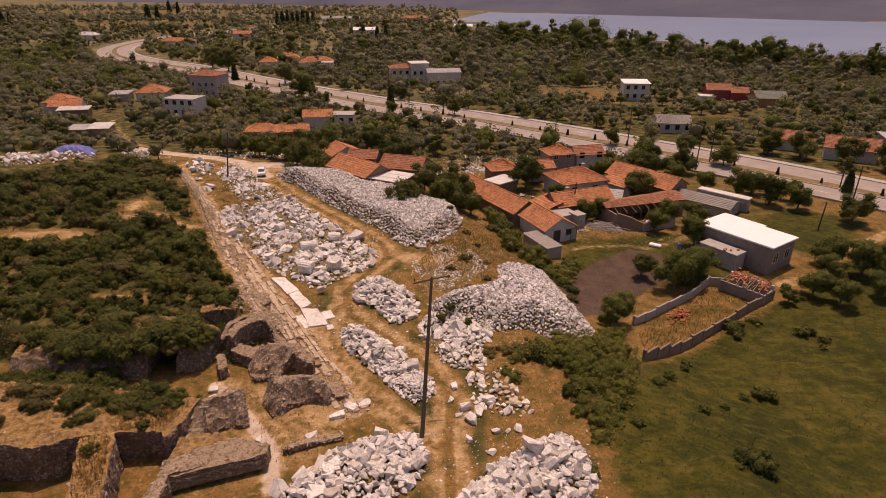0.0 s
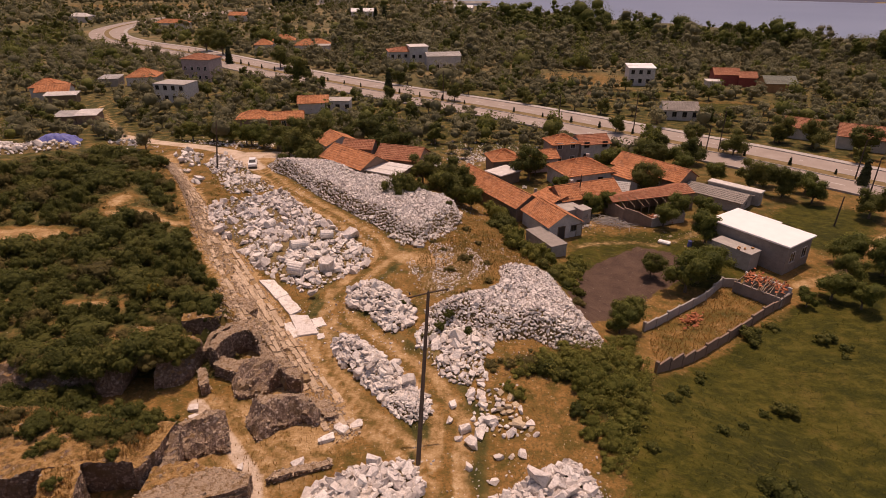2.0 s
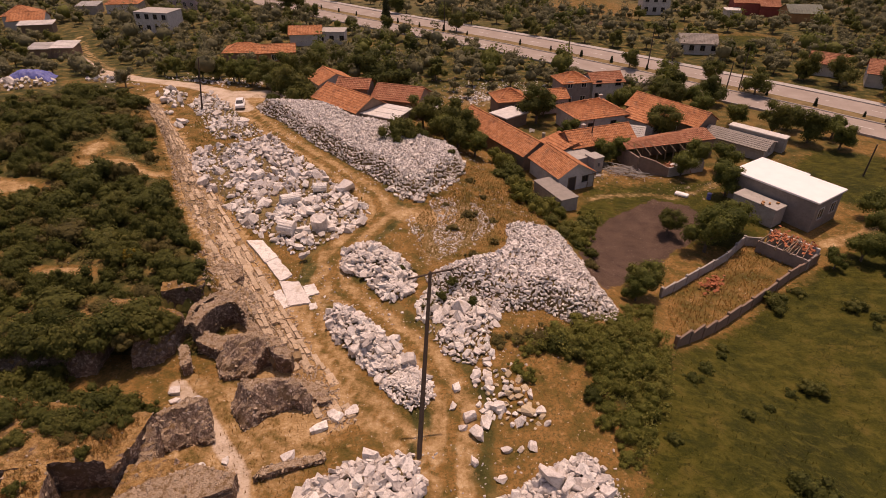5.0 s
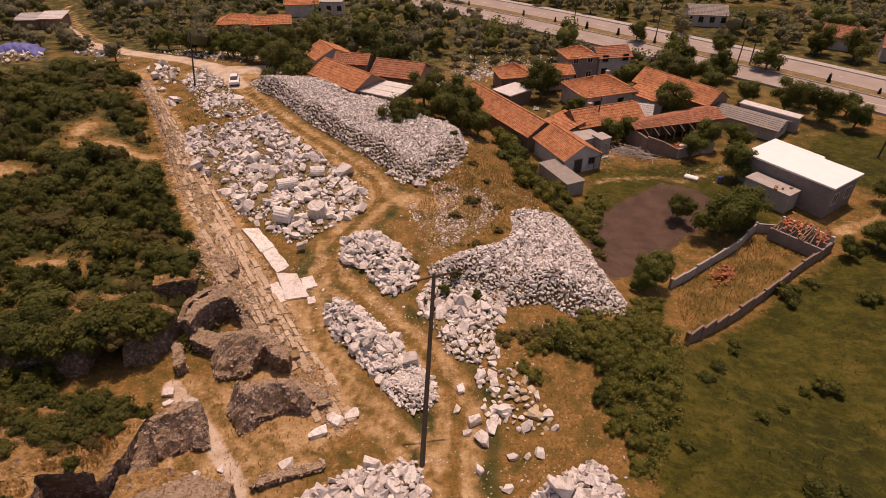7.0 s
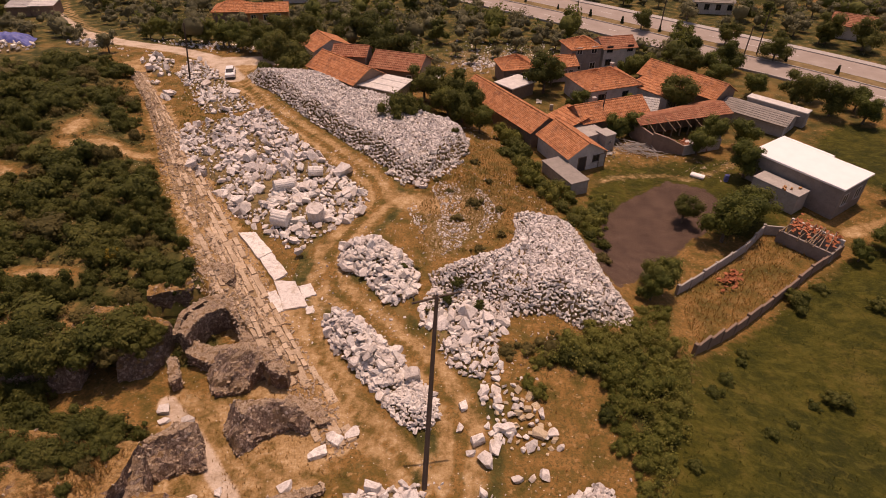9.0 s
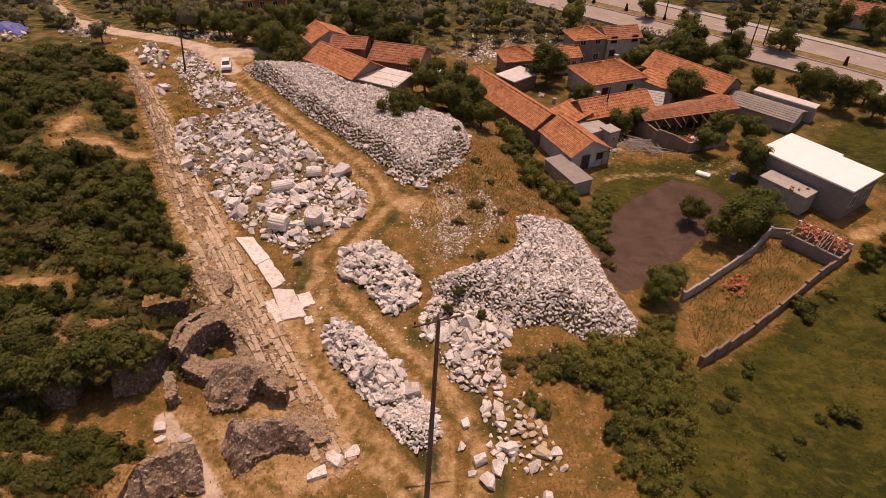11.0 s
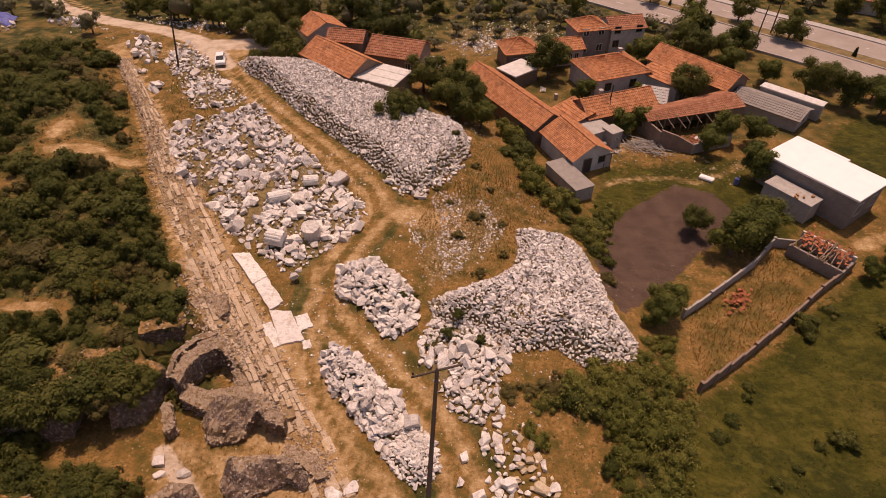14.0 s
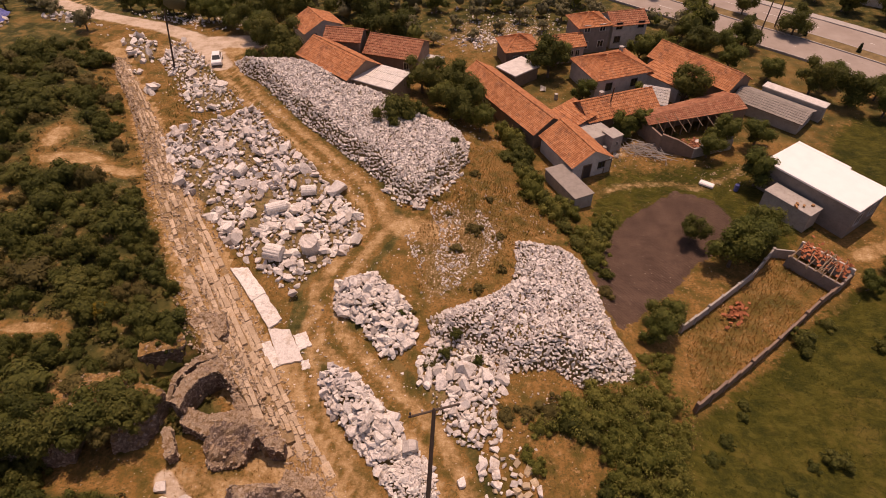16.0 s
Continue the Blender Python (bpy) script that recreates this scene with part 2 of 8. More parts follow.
def ground_mat():
    """Dry earth, straw-coloured grass, green meadow, ploughed soil, gravelly tracks and far land, blended by the land-use layers of the mesh."""
    k = Mat("open_ground", 0.95, spec=0.15)
    k.place(True)
    la, lb = k.node("ShaderNodeAttribute"), k.node("ShaderNodeAttribute")
    la.attribute_name, lb.attribute_name = "land_a", "land_b"
    sa, sb = k.node("ShaderNodeSeparateColor"), k.node("ShaderNodeSeparateColor")
    k.link(la.outputs["Color"], sa.inputs[0])
    k.link(lb.outputs["Color"], sb.inputs[0])
    fine, mid, broad = k.noise(4.5, 6, 0.7), k.noise(0.55, 6, 0.62), k.noise(0.09, 5, 0.6)
    ragged = k.math("MULTIPLY", k.math("SUBTRACT", k.noise(1.1, 6, 0.7), 0.5), 1.1)

    def mask(s, soft=0.12):
        return k.step(k.math("ADD", s, ragged), 0.5 - soft, 0.5 + soft)

    straw = k.ramp(mid, [(0.36, (0.08, 0.064, 0.014)), (0.44, (0.15, 0.095, 0.026)), (0.52, (0.22, 0.118, 0.036)), (0.60, (0.29, 0.155, 0.055)), (0.70, (0.11, 0.082, 0.02))])
    straw = k.mix(k.step(fine, 0.48, 0.60), straw, (0.125, 0.085, 0.026))
    straw = k.mix(k.step(k.noise(1.7, 6, 0.7), 0.56, 0.68), straw, (0.34, 0.20, 0.088))
    dirt = k.ramp(k.math("ADD", k.math("MULTIPLY", mid, 0.6), k.math("MULTIPLY", fine, 0.4)), [(0.40, (0.22, 0.13, 0.05)), (0.47, (0.32, 0.195, 0.085)), (0.54, (0.41, 0.265, 0.13)), (0.62, (0.53, 0.375, 0.215))])
    green = k.ramp(k.math("ADD", k.math("MULTIPLY", mid, 0.55), k.math("MULTIPLY", broad, 0.45)), [(0.38, (0.022, 0.025, 0.004)), (0.47, (0.038, 0.040, 0.005)), (0.55, (0.064, 0.058, 0.008)), (0.64, (0.115, 0.088, 0.02))])
    green = k.mix(k.math("MULTIPLY", k.step(k.noise(1.3, 6, 0.75, 1.5), 0.5, 0.62), 0.6), green, (0.022, 0.027, 0.004))
    green = k.mix(k.math("MULTIPLY", k.step(fine, 0.5, 0.62), 0.4), green, (0.085, 0.075, 0.015))
    blow = k.node("ShaderNodeMapping")
    blow.inputs["Rotation"].default_value, blow.inputs["Scale"].default_value = (0, 0, radians(35)), (0.6, 1.2, 1.0)
    k.link(k.where, blow.inputs[0])
    streak = k.node("ShaderNodeTexNoise", Scale=0.9, Detail=6.0, Roughness=0.68, Distortion=0.8)
    k.link(blow.outputs[0], streak.inputs["Vector"])
    green = k.mix(k.math("MULTIPLY", k.step(streak.outputs["Fac"], 0.5, 0.66), 0.6), green, (0.105, 0.092, 0.018))
    green = k.mix(k.math("MULTIPLY", k.step(streak.outputs["Fac"], 0.48, 0.34), 0.6), green, (0.022, 0.026, 0.004))
    furrow = k.node("ShaderNodeTexWave", Scale=0.95, Distortion=5.5, Detail=5.0)
    turn = k.node("ShaderNodeMapping")
    turn.inputs["Rotation"].default_value = (0, 0, radians(-38))
    k.link(k.where, turn.inputs[0])
    k.link(turn.outputs[0], furrow.inputs["Vector"])
    plough = k.ramp(k.math("ADD", k.math("MULTIPLY", furrow.outputs["Fac"], 0.09), k.math("MULTIPLY", k.math("ADD", mid, fine), 0.45)), [(0.38, (0.062, 0.038, 0.028)), (0.62, (0.125, 0.080, 0.058))])
    rubble = k.ramp(k.voronoi(4.0), [(0.05, (0.55, 0.47, 0.40)), (0.3, (0.36, 0.25, 0.15)), (0.5, (0.19, 0.125, 0.05))])
    weeds = k.ramp(mid, [(0.40, (0.04, 0.042, 0.012)), (0.52, (0.085, 0.075, 0.022)), (0.62, (0.19, 0.125, 0.045))])
    far = k.ramp(k.math("ADD", k.math("MULTIPLY", broad, 0.6), k.math("MULTIPLY", k.noise(0.02, 5, 0.6), 0.4)), [(0.40, (0.095, 0.088, 0.042)), (0.5, (0.15, 0.125, 0.06)), (0.6, (0.25, 0.18, 0.09))])
    c = k.mix(mask(sb.outputs[1]), straw, weeds)
    c = k.mix(mask(sa.outputs[1]), c, green)
    c = k.mix(mask(sb.outputs[0]), c, rubble)
    c = k.mix(mask(sa.outputs[2], 0.06), c, plough)
    c = k.mix(sb.outputs[2], c, far)
    lane = k.step(k.math("ADD", sa.outputs[0], k.math("MULTIPLY", ragged, 0.55)), 0.36, 0.64)
    c = k.mix(lane, c, dirt)
    pale = k.ramp(k.math("ADD", k.math("MULTIPLY", mid, 0.7), k.math("MULTIPLY", fine, 0.3)), [(0.40, (0.40, 0.30, 0.21)), (0.52, (0.53, 0.42, 0.32)), (0.64, (0.60, 0.49, 0.39))])
    c = k.mix(k.step(k.math("ADD", la.outputs["Alpha"], k.math("MULTIPLY", ragged, 0.35)), 0.38, 0.62), c, pale)
    pebble = k.math("MULTIPLY", k.step(k.voronoi(1.9), 0.10, 0.06), k.math("SUBTRACT", 1.0, sa.outputs[1]))
    c = k.mix(k.math("MULTIPLY", pebble, k.math("SUBTRACT", 1.0, sb.outputs[2])), c, (0.58, 0.50, 0.42))
    k.color(c)
    k.bump(k.math("ADD", k.math("MULTIPLY", fine, 0.5), k.noise(1.4, 5, 0.7)), 0.85, 0.16)
    return k.m


GROUND = ground_mat()


# ---- building helpers ----
def part(name, bm, material, parent=None, label="", smooth=False):
    """Links a bmesh as one mesh object, under a thing or part if one is given."""
    me = bpy.data.meshes.new(name)
    bm.to_mesh(me)
    bm.free()
    return dress(name, me, material, parent, label, smooth)


def dress(name, me, material, parent=None, label="", smooth=False):
    if not me.materials:
        me.materials.append(material)
    if smooth:
        me.shade_smooth()
    ob = new(name, me)
    if parent:
        ob.parent = parent
    return tagged(ob, label)


def raw(name, verts, faces):
    me = bpy.data.meshes.new(name)
    me.from_pydata(verts, [], faces)
    me.update()
    return me


def quads(name, verts):
    """A mesh of separate k-cornered faces from an (n, k, 3) array."""
    n, k = np.shape(verts)[:2]
    me = bpy.data.meshes.new(name)
    me.vertices.add(n * k)
    me.vertices.foreach_set("co", np.asarray(verts, dtype=np.float32).ravel())
    me.loops.add(n * k)
    me.loops.foreach_set("vertex_index", np.arange(n * k, dtype=np.int32))
    me.polygons.add(n)
    me.polygons.foreach_set("loop_start", np.arange(0, n * k, k, dtype=np.int32))
    me.update(calc_edges=True)
    return me


def thing(name, x, y, z, turn=0.0, label="", category="", group="", kind=""):
    ob = new(name)
    ob.empty_display_size = 0.3
    ob.matrix_basis = pose(x, y, z, 0, 0, turn)
    return tagged(ob, label, category, group, kind)


def box(bm, x0, x1, y0, y1, z0, z1, bevel=0.0):
    r = bmesh.ops.create_cube(bm, size=1.0)
    for v in r["verts"]:
        v.co = Vector(((x0 + x1) / 2 + v.co.x * (x1 - x0), (y0 + y1) / 2 + v.co.y * (y1 - y0), (z0 + z1) / 2 + v.co.z * (z1 - z0)))
    if bevel:
        edges = {e for v in r["verts"] for e in v.link_edges}
        bmesh.ops.bevel(bm, geom=list(edges), offset=bevel, segments=1, affect="EDGES")
    return bm


def boxed(*a, **k):
    return box(bmesh.new(), *a, **k)


def tube(bm, p, q, r0, r1, sides=8):
    p, q = Vector(p), Vector(q)
    turn = (q - p).to_track_quat("Z", "Y").to_matrix().to_4x4()
    bmesh.ops.create_cone(bm, cap_ends=True, segments=sides, radius1=r0, radius2=r1, depth=(q - p).length, matrix=Matrix.Translation((p + q) / 2) @ turn)
    return bm


def ramp01(a, b, x):
    t = np.clip((np.asarray(x, dtype=float) - a) / (b - a), 0, 1)
    return t * t * (3 - 2 * t)


def inside(poly, x, y):
    x, y = np.asarray(x, dtype=float), np.asarray(y, dtype=float)
    hit = np.zeros(x.shape, dtype=bool)
    for (x0, y0), (x1, y1) in zip(poly, poly[1:] + poly[:1]):
        if y0 == y1:
            continue
        cross = (y0 > y) != (y1 > y)
        hit ^= cross & (x < (x1 - x0) * (y - y0) / (y1 - y0) + x0)
    return hit


def line_far(line, x, y):
    """Distance from points to a polyline."""
    x, y = np.asarray(x, dtype=float), np.asarray(y, dtype=float)
    best = np.full(x.shape, 1e9)
    for (x0, y0), (x1, y1) in zip(line, line[1:]):
        dx, dy = x1 - x0, y1 - y0
        t = np.clip(((x - x0) * dx + (y - y0) * dy) / (dx * dx + dy * dy), 0, 1)
        best = np.minimum(best, np.hypot(x - x0 - t * dx, y - y0 - t * dy))
    return best


def poly_soft(poly, x, y, soft):
    """1 well inside the outline, 0 well outside, 0.5 on it."""
    d = line_far(poly + poly[:1], x, y)
    return np.clip(0.5 + np.where(inside(poly, x, y), d, -d) / (2 * soft), 0, 1)


def wave(x, y, s, seed):
    """A cheap smooth noise, -1 to 1."""
    r = np.random.RandomState(seed)
    out = 0
    for i in range(5):
        a, p, f = r.uniform(0, 6.3), r.uniform(0, 6.3), s * r.uniform(0.6, 1.7)
        out = out + np.sin((x * math.cos(a) + y * math.sin(a)) * f + p)
    return out / 3.2


def between(line, step):
    """Points along a polyline, rounded at its corners, about a step apart."""
    pts = [Vector(p) for p in line]
    out = []
    for i in range(len(pts) - 1):
        a, b, c, d = pts[max(i - 1, 0)], pts[i], pts[i + 1], pts[min(i + 2, len(pts) - 1)]
        n = max(1, int((c - b).length / step))
        for j in range(n):
            t = j / n
            out.append(0.5 * ((2 * b) + (c - a) * t + (2 * a - 5 * b + 4 * c - d) * t * t + (3 * b - a - 3 * c + d) * t ** 3))
    return out + [pts[-1]]


# ---- plan of the land ----
TRACK = [(1.0, 22), (0.7, 32), (0.3, 38), (0.9, 43), (-1.4, 48.5), (-6.5, 54.2), (-10.4, 58.5), (-11.6, 63.8), (-9.6, 69), (-7.4, 73.7), (-8.8, 78.4), (-13.8, 84.9), (-20.2, 92.2), (-27.5, 101.2), (-34.9, 113.3), (-41, 119.4), (-46, 124.2), (-60.5, 131), (-75, 144.5), (-90, 164), (-104, 187)]
TRACK_WEST = [(-11.6, 60.5), (-12.8, 56.8), (-10.6, 50.8), (-7.2, 44.6), (-3.8, 41.2), (-0.6, 37.5)]
TRACK_RUINS = [(-21.0, 45.6), (-18.6, 43.3), (-15.9, 40.0), (-13.6, 37.2), (-12.6, 33.0)]
TRACK_PLAZA = [(-39, 116.5), (-33.5, 118.6), (-29.0, 118.4)]
TRACK_EAST = [(-7.5, 74.5), (-3.0, 73.2), (0.5, 72.4)]
YARD_PATH = [(19.5, 84.5), (23, 86.2), (27.6, 86.6), (32.4, 85.6), (36.4, 87.8), (41, 91)]
LANE_FIELD = [(46.5, 73.5), (53, 76), (61, 84), (74, 92)]
ROAD = [(-120, 700), (-176, 590), (-214, 490), (-216, 425), (-196, 376), (-165, 338), (-127, 306), (-78, 255.5), (-47, 226), (-16.8, 200.3), (16, 175.0), (42, 152.2), (58, 137.0), (69, 126.6), (84.5, 110.0), (112, 80), (160, 30)]
PLOUGH = [(15.4, 68.9), (18.5, 75.5), (21.6, 79.8), (28.8, 85.0), (33.2, 83.2), (34.5, 78.7), (32.3, 75.4), (28, 72.2), (24.3, 68.3), (16.6, 61.0), (15.6, 63.2)]
YARD = [(21.6, 53.2), (43.6, 69.8), (36.6, 73.2), (23.0, 62.0)]
MEADOW = [(13, 20), (13.5, 40), (17, 46), (20.8, 51.6), (44.5, 69), (58, 78), (66, 84), (90, 60), (110, 20)]
MEADOW_EAST = [(50, 88), (54, 98), (62, 104), (74, 98), (66, 88), (57, 82)]
DRY_BANK = [(-3, 78), (1, 84), (4, 92), (9, 92), (12, 84), (13, 76), (7, 71), (0, 68), (-3, 70)]
CLEARINGS = [(-54, 75.4, 7.5, 2.6), (-43.2, 82.6, 5.4, 1.9), (-38, 81.2, 4.0, 1.5), (-46.9, 87, 2.0, 3.2), (-35.4, 57.4, 3.4, 1.0)]
LAKE = [(-15, 703), (30, 668), (65, 632), (123, 518), (174, 468), (212, 416), (232, 372), (300, 392), (420, 330), (900, 230), (1500, 120), (1500, 300), (900, 505), (640, 610), (486, 703), (335, 819), (169, 892), (71, 942), (46, 860), (22, 770)]
FAR_FIELDS = [(-300, 640, 90, 40), (-160, 760, 120, 30), (49, 226, 17, 17), (82, 178, 14, 9), (62, 198, 16, 6), (-420, 900, 160, 50), (-60, 1000, 150, 30)]
STRIP_AT, STRIP_ALONG, STRIP_LEFT = Vector((-15.4, 56.2)), Vector((-0.515, 0.857)), Vector((-0.857, -0.515))


def strip_uv(x, y):
    """Along and leftwards across the stepped platform edge."""
    rx, ry = np.asarray(x, dtype=float) - STRIP_AT.x, np.asarray(y, dtype=float) - STRIP_AT.y
    return rx * STRIP_ALONG.x + ry * STRIP_ALONG.y, rx * STRIP_LEFT.x + ry * STRIP_LEFT.y


def strip_xy(w, v):
    p = STRIP_AT + STRIP_ALONG * w + STRIP_LEFT * v
    return p.x, p.y


def strip_top(w):
    return 1.3 + 0.7 * (1 - ramp01(4, 24, w)) - 0.9 * ramp01(52, 70, w)


def land(x, y):
    """Height of the open ground."""
    x, y = np.asarray(x, dtype=float), np.asarray(y, dtype=float)
    fall = np.maximum(ramp01(0, 1, (x - (11 - (y - 52) * 0.42)) / 20), ramp01(112, 165, y))
    z = -4 * fall - 2 * ramp01(200, 420, y)
    z = z + 0.10 * wave(x, y, 0.25, 1) * (1 - ramp01(90, 140, y)) + 0.05 * wave(x, y, 0.9, 2) * (1 - ramp01(120, 170, y))
    w, v = strip_uv(x, y)
    # the platform and the scrub mound behind it
    south = np.where(x < -22, 50.4, np.where(x < -15, 54.2, 48.6))
    up = ramp01(0.2, 4.2, v) * strip_top(w) + ramp01(4.5, 9, v) * (2.6 - strip_top(w)) + 0.35 * wave(x, y, 0.22, 3) * ramp01(4, 8, v)
    keep = ramp01(-0.4, 1.0, y - south) * (1 - ramp01(66, 80, w)) * (1 - ramp01(60, 100, v))
    arch = (x > -27.9) & (x < -25.3) & (y < 52)
    hollow = (x > -25.4) & (x < -19.6) & (y < 54.8 + 0.3 * (x + 25.4))
    z = z + np.where(arch | hollow, 0, up * keep)
    # thicket bank between the two rows of vaults
    z = z + 0.9 * ramp01(-21, -25, x) * ramp01(45.0, 43.4, y) * ramp01(38.5, 40.5, y)
    # wheel ruts
    for line in (TRACK, TRACK_WEST):
        d = line_far(line, x, y)
        z = z - 0.07 * np.exp(-((d - 0.75) / 0.3) ** 2)
    # lake bed and hills beyond
    lake = poly_soft(LAKE, x, y, 9)
    z = z - 4 * lake
    hill = np.maximum(ramp01(0, 1, (y + 0.55 * x - 1150) / 1800), 0)
    z = z + hill * (210 + 60 * wave(x, y, 0.0021, 5) + 18 * wave(x, y, 0.012, 6)) * (1 - lake)
    return z


def ground_z(x, y):
    return float(land(x, y))


# ---- ground: one sheet to the horizon ----
def spaced(*runs):
    out = []
    for a, b, s in runs:
        out += list(np.arange(a, b - 1e-6, s))
    return np.array(out + [runs[-1][1]])


xs = spaced((-4500, -900, 450), (-900, -300, 40), (-300, -100, 8), (-100, -42, 1.2), (-42, 46, 0.56), (46, 110, 1.3), (110, 560, 9), (560, 1600, 60), (1600, 4500, 480))
ys = spaced((-3000, -120, 480), (-120, 12, 12), (12, 28, 1.2), (28, 98, 0.56), (98, 170, 1.2), (170, 420, 5), (420, 980, 9), (980, 2600, 45), (2600, 4700, 210))
gx, gy = np.meshgrid(xs, ys)
gz = land(gx, gy)
nx, ny = len(xs), len(ys)
ids = np.arange(nx * ny).reshape(ny, nx)
cells = np.stack([ids[:-1, :-1], ids[:-1, 1:], ids[1:, 1:], ids[1:, :-1]], axis=-1).reshape(-1, 4)
me = bpy.data.meshes.new("ground")
me.vertices.add(nx * ny)
me.vertices.foreach_set("co", np.stack([gx, gy, gz], axis=-1).astype(np.float32).ravel())
me.loops.add(len(cells) * 4)
me.loops.foreach_set("vertex_index", cells.astype(np.int32).ravel())
me.polygons.add(len(cells))
me.polygons.foreach_set("loop_start", np.arange(0, len(cells) * 4, 4, dtype=np.int32))
me.update(calc_edges=True)
gw, gv = strip_uv(gx, gy)
track = np.maximum.reduce([1.0 - line_far(TRACK, gx, gy) / 3.0, 0.95 - line_far(TRACK_WEST, gx, gy) / 2.8, 0.95 - line_far(TRACK_RUINS, gx, gy) / 1.5, 0.9 - line_far(TRACK_EAST, gx, gy) / 4.0, 1.0 - line_far(TRACK_PLAZA, gx, gy) / 4.2, 0.9 - line_far(LANE_FIELD, gx, gy) / 2.2, 0.53 - line_far(YARD_PATH, gx, gy) / 5.0, 0.7 - line_far([(22.5, 93), (27, 95.5), (31, 94)], gx, gy) / 5.0])
middle = 0.8 * np.exp(-(line_far(TRACK, gx, gy) / 0.5) ** 2) + 0.6 * np.exp(-(line_far(TRACK_WEST, gx, gy) / 0.45) ** 2)
track = np.clip(track - middle, 0, 1)
for cx, cy, rx, ry in CLEARINGS:
    track = np.maximum(track, np.clip(1.15 - np.hypot((gx - cx) / rx, (gy - cy) / ry), 0, 0.72))
on_strip = (gv > -0.9) & (gv < 4.5 - 2.1 * ramp01(12, 56, gw)) & (gw > -17) & (gw < 74)
track = np.where(on_strip, np.maximum(track, 0.72), track)
plaza = np.exp(-(np.hypot((gx + 38) / 9, (gy - 116) / 4.5)) ** 2)
track = np.maximum(track, plaza)
ruin_floor = poly_soft([(-22, 48), (-9, 47), (-6, 41), (-9, 35), (-19, 31), (-22, 41)], gx, gy, 2.0) * 0.52
track = np.maximum(track, ruin_floor)
green = np.maximum.reduce([poly_soft(MEADOW, gx, gy, 2.5), poly_soft(MEADOW_EAST, gx, gy, 3) * 0.9, 0.64 * poly_soft([(14, 76), (19, 90), (40, 93), (46, 78), (36, 70)], gx, gy, 3)])
green = np.maximum(green, np.where(gy > 112, 0.3, 0))
for cx, cy, rx, ry in FAR_FIELDS[3:5]:
    green = np.maximum(green, np.clip(1.3 - np.hypot((gx - cx) / rx, (gy - cy) / ry), 0, 1))
green = green * (1 - poly_soft(YARD, gx, gy, 0.6))
plough = poly_soft(PLOUGH, gx, gy, 0.9)
field_brown = np.clip(1.3 - np.hypot((gx - 47) / 7, (gy - 201) / 4), 0, 1)
plough = np.maximum(plough, field_brown)
rubble = np.maximum(0.60 * poly_soft([(-4, 70), (-2, 76), (3, 78), (7, 74), (6, 68), (0, 62), (-3, 62)], gx, gy, 2.5), 0.5 * poly_soft([(4, 120), (-4, 128), (2, 140), (20, 138), (26, 128)], gx, gy, 4))
weeds = np.where((gv > 5.0) & (gy > 49) & (gy < 128), 0.85, 0.0)
weeds = np.maximum(weeds, poly_soft([(-34, 44.6), (-23.6, 44.4), (-21.5, 42), (-23, 39.8), (-34, 40.5)], gx, gy, 1.0) * 0.8)
weeds = np.maximum(weeds, poly_soft([(6, 51), (16, 54), (20, 50), (16, 41), (13.5, 41), (12, 47.5)], gx, gy, 1.2) * 0.8)
weeds = np.maximum(weeds, 0.72 * ramp01(118, 135, gy))
for cx, cy, rx, ry in CLEARINGS:
    weeds = weeds * np.clip(np.hypot((gx - cx) / rx, (gy - cy) / ry) - 0.5, 0, 1)
fringe = np.exp(-((line_far(TRACK, gx, gy) - 2.6) / 0.8) ** 2) * 0.66 * (gy < 112) + np.exp(-((line_far(TRACK_WEST, gx, gy) - 2.4) / 0.6) ** 2) * 0.5
weeds = np.maximum(weeds, np.where(on_strip, 0, fringe))
weeds = np.maximum(weeds, 0.44 * poly_soft(YARD, gx, gy, 1.0))
weeds = np.maximum(weeds, np.where((gx > 8) & (gx < 66) & (gy > 96) & (gy < 128), 0.52, 0.0))
far = ramp01(170, 260, gy)
bright = np.zeros_like(gx)
for cx, cy, rx, ry in FAR_FIELDS:
    bright = np.maximum(bright, np.clip(1.4 - np.hypot((gx - cx) / rx, (gy - cy) / ry), 0, 1))
beach = np.clip(1 - np.abs(line_far(LAKE[-1:] + LAKE[:2], gx, gy)) / 22, 0, 1)
far = far * (1 - np.maximum(bright, beach))
weeds = weeds * (1 - bright)
track = np.maximum(track, beach * 0.9)
gravel = np.maximum.reduce([1.25 - line_far([(-34, 110.5), (-37.5, 116), (-41, 120.6), (-49, 126.2), (-62, 132.2), (-75, 141.5), (-90, 160)], gx, gy) / 2.3, 1.25 - line_far([(-39, 118.6), (-34, 119.4), (-28.6, 119.2)], gx, gy) / 3.4, 0.9 - line_far(TRACK_RUINS, gx, gy) / 1.5])
gravel = np.clip(gravel, 0, 1)
for key, layers in (("land_a", (track, green, plough, gravel)), ("land_b", (rubble, weeds, far, np.ones_like(gx)))):
    col = me.attributes.new(key, "FLOAT_COLOR", "POINT")
    col.data.foreach_set("color", np.stack(layers, axis=-1).astype(np.float32).ravel())
ground = dress("ground", me, GROUND, smooth=True)
tagged(ground, "dry earth and grass plain with dirt tracks and green meadow", "ground", kind="structure")

lake_bm = bmesh.new()
lake_bm.faces.new([lake_bm.verts.new((x, y, -7.2)) for x, y in ((-120, 240), (1700, 60), (1700, 1100), (-120, 1100))])
tagged(part("water", lake_bm, WATER), "calm grey-blue water of a wide bay", "water", kind="structure")


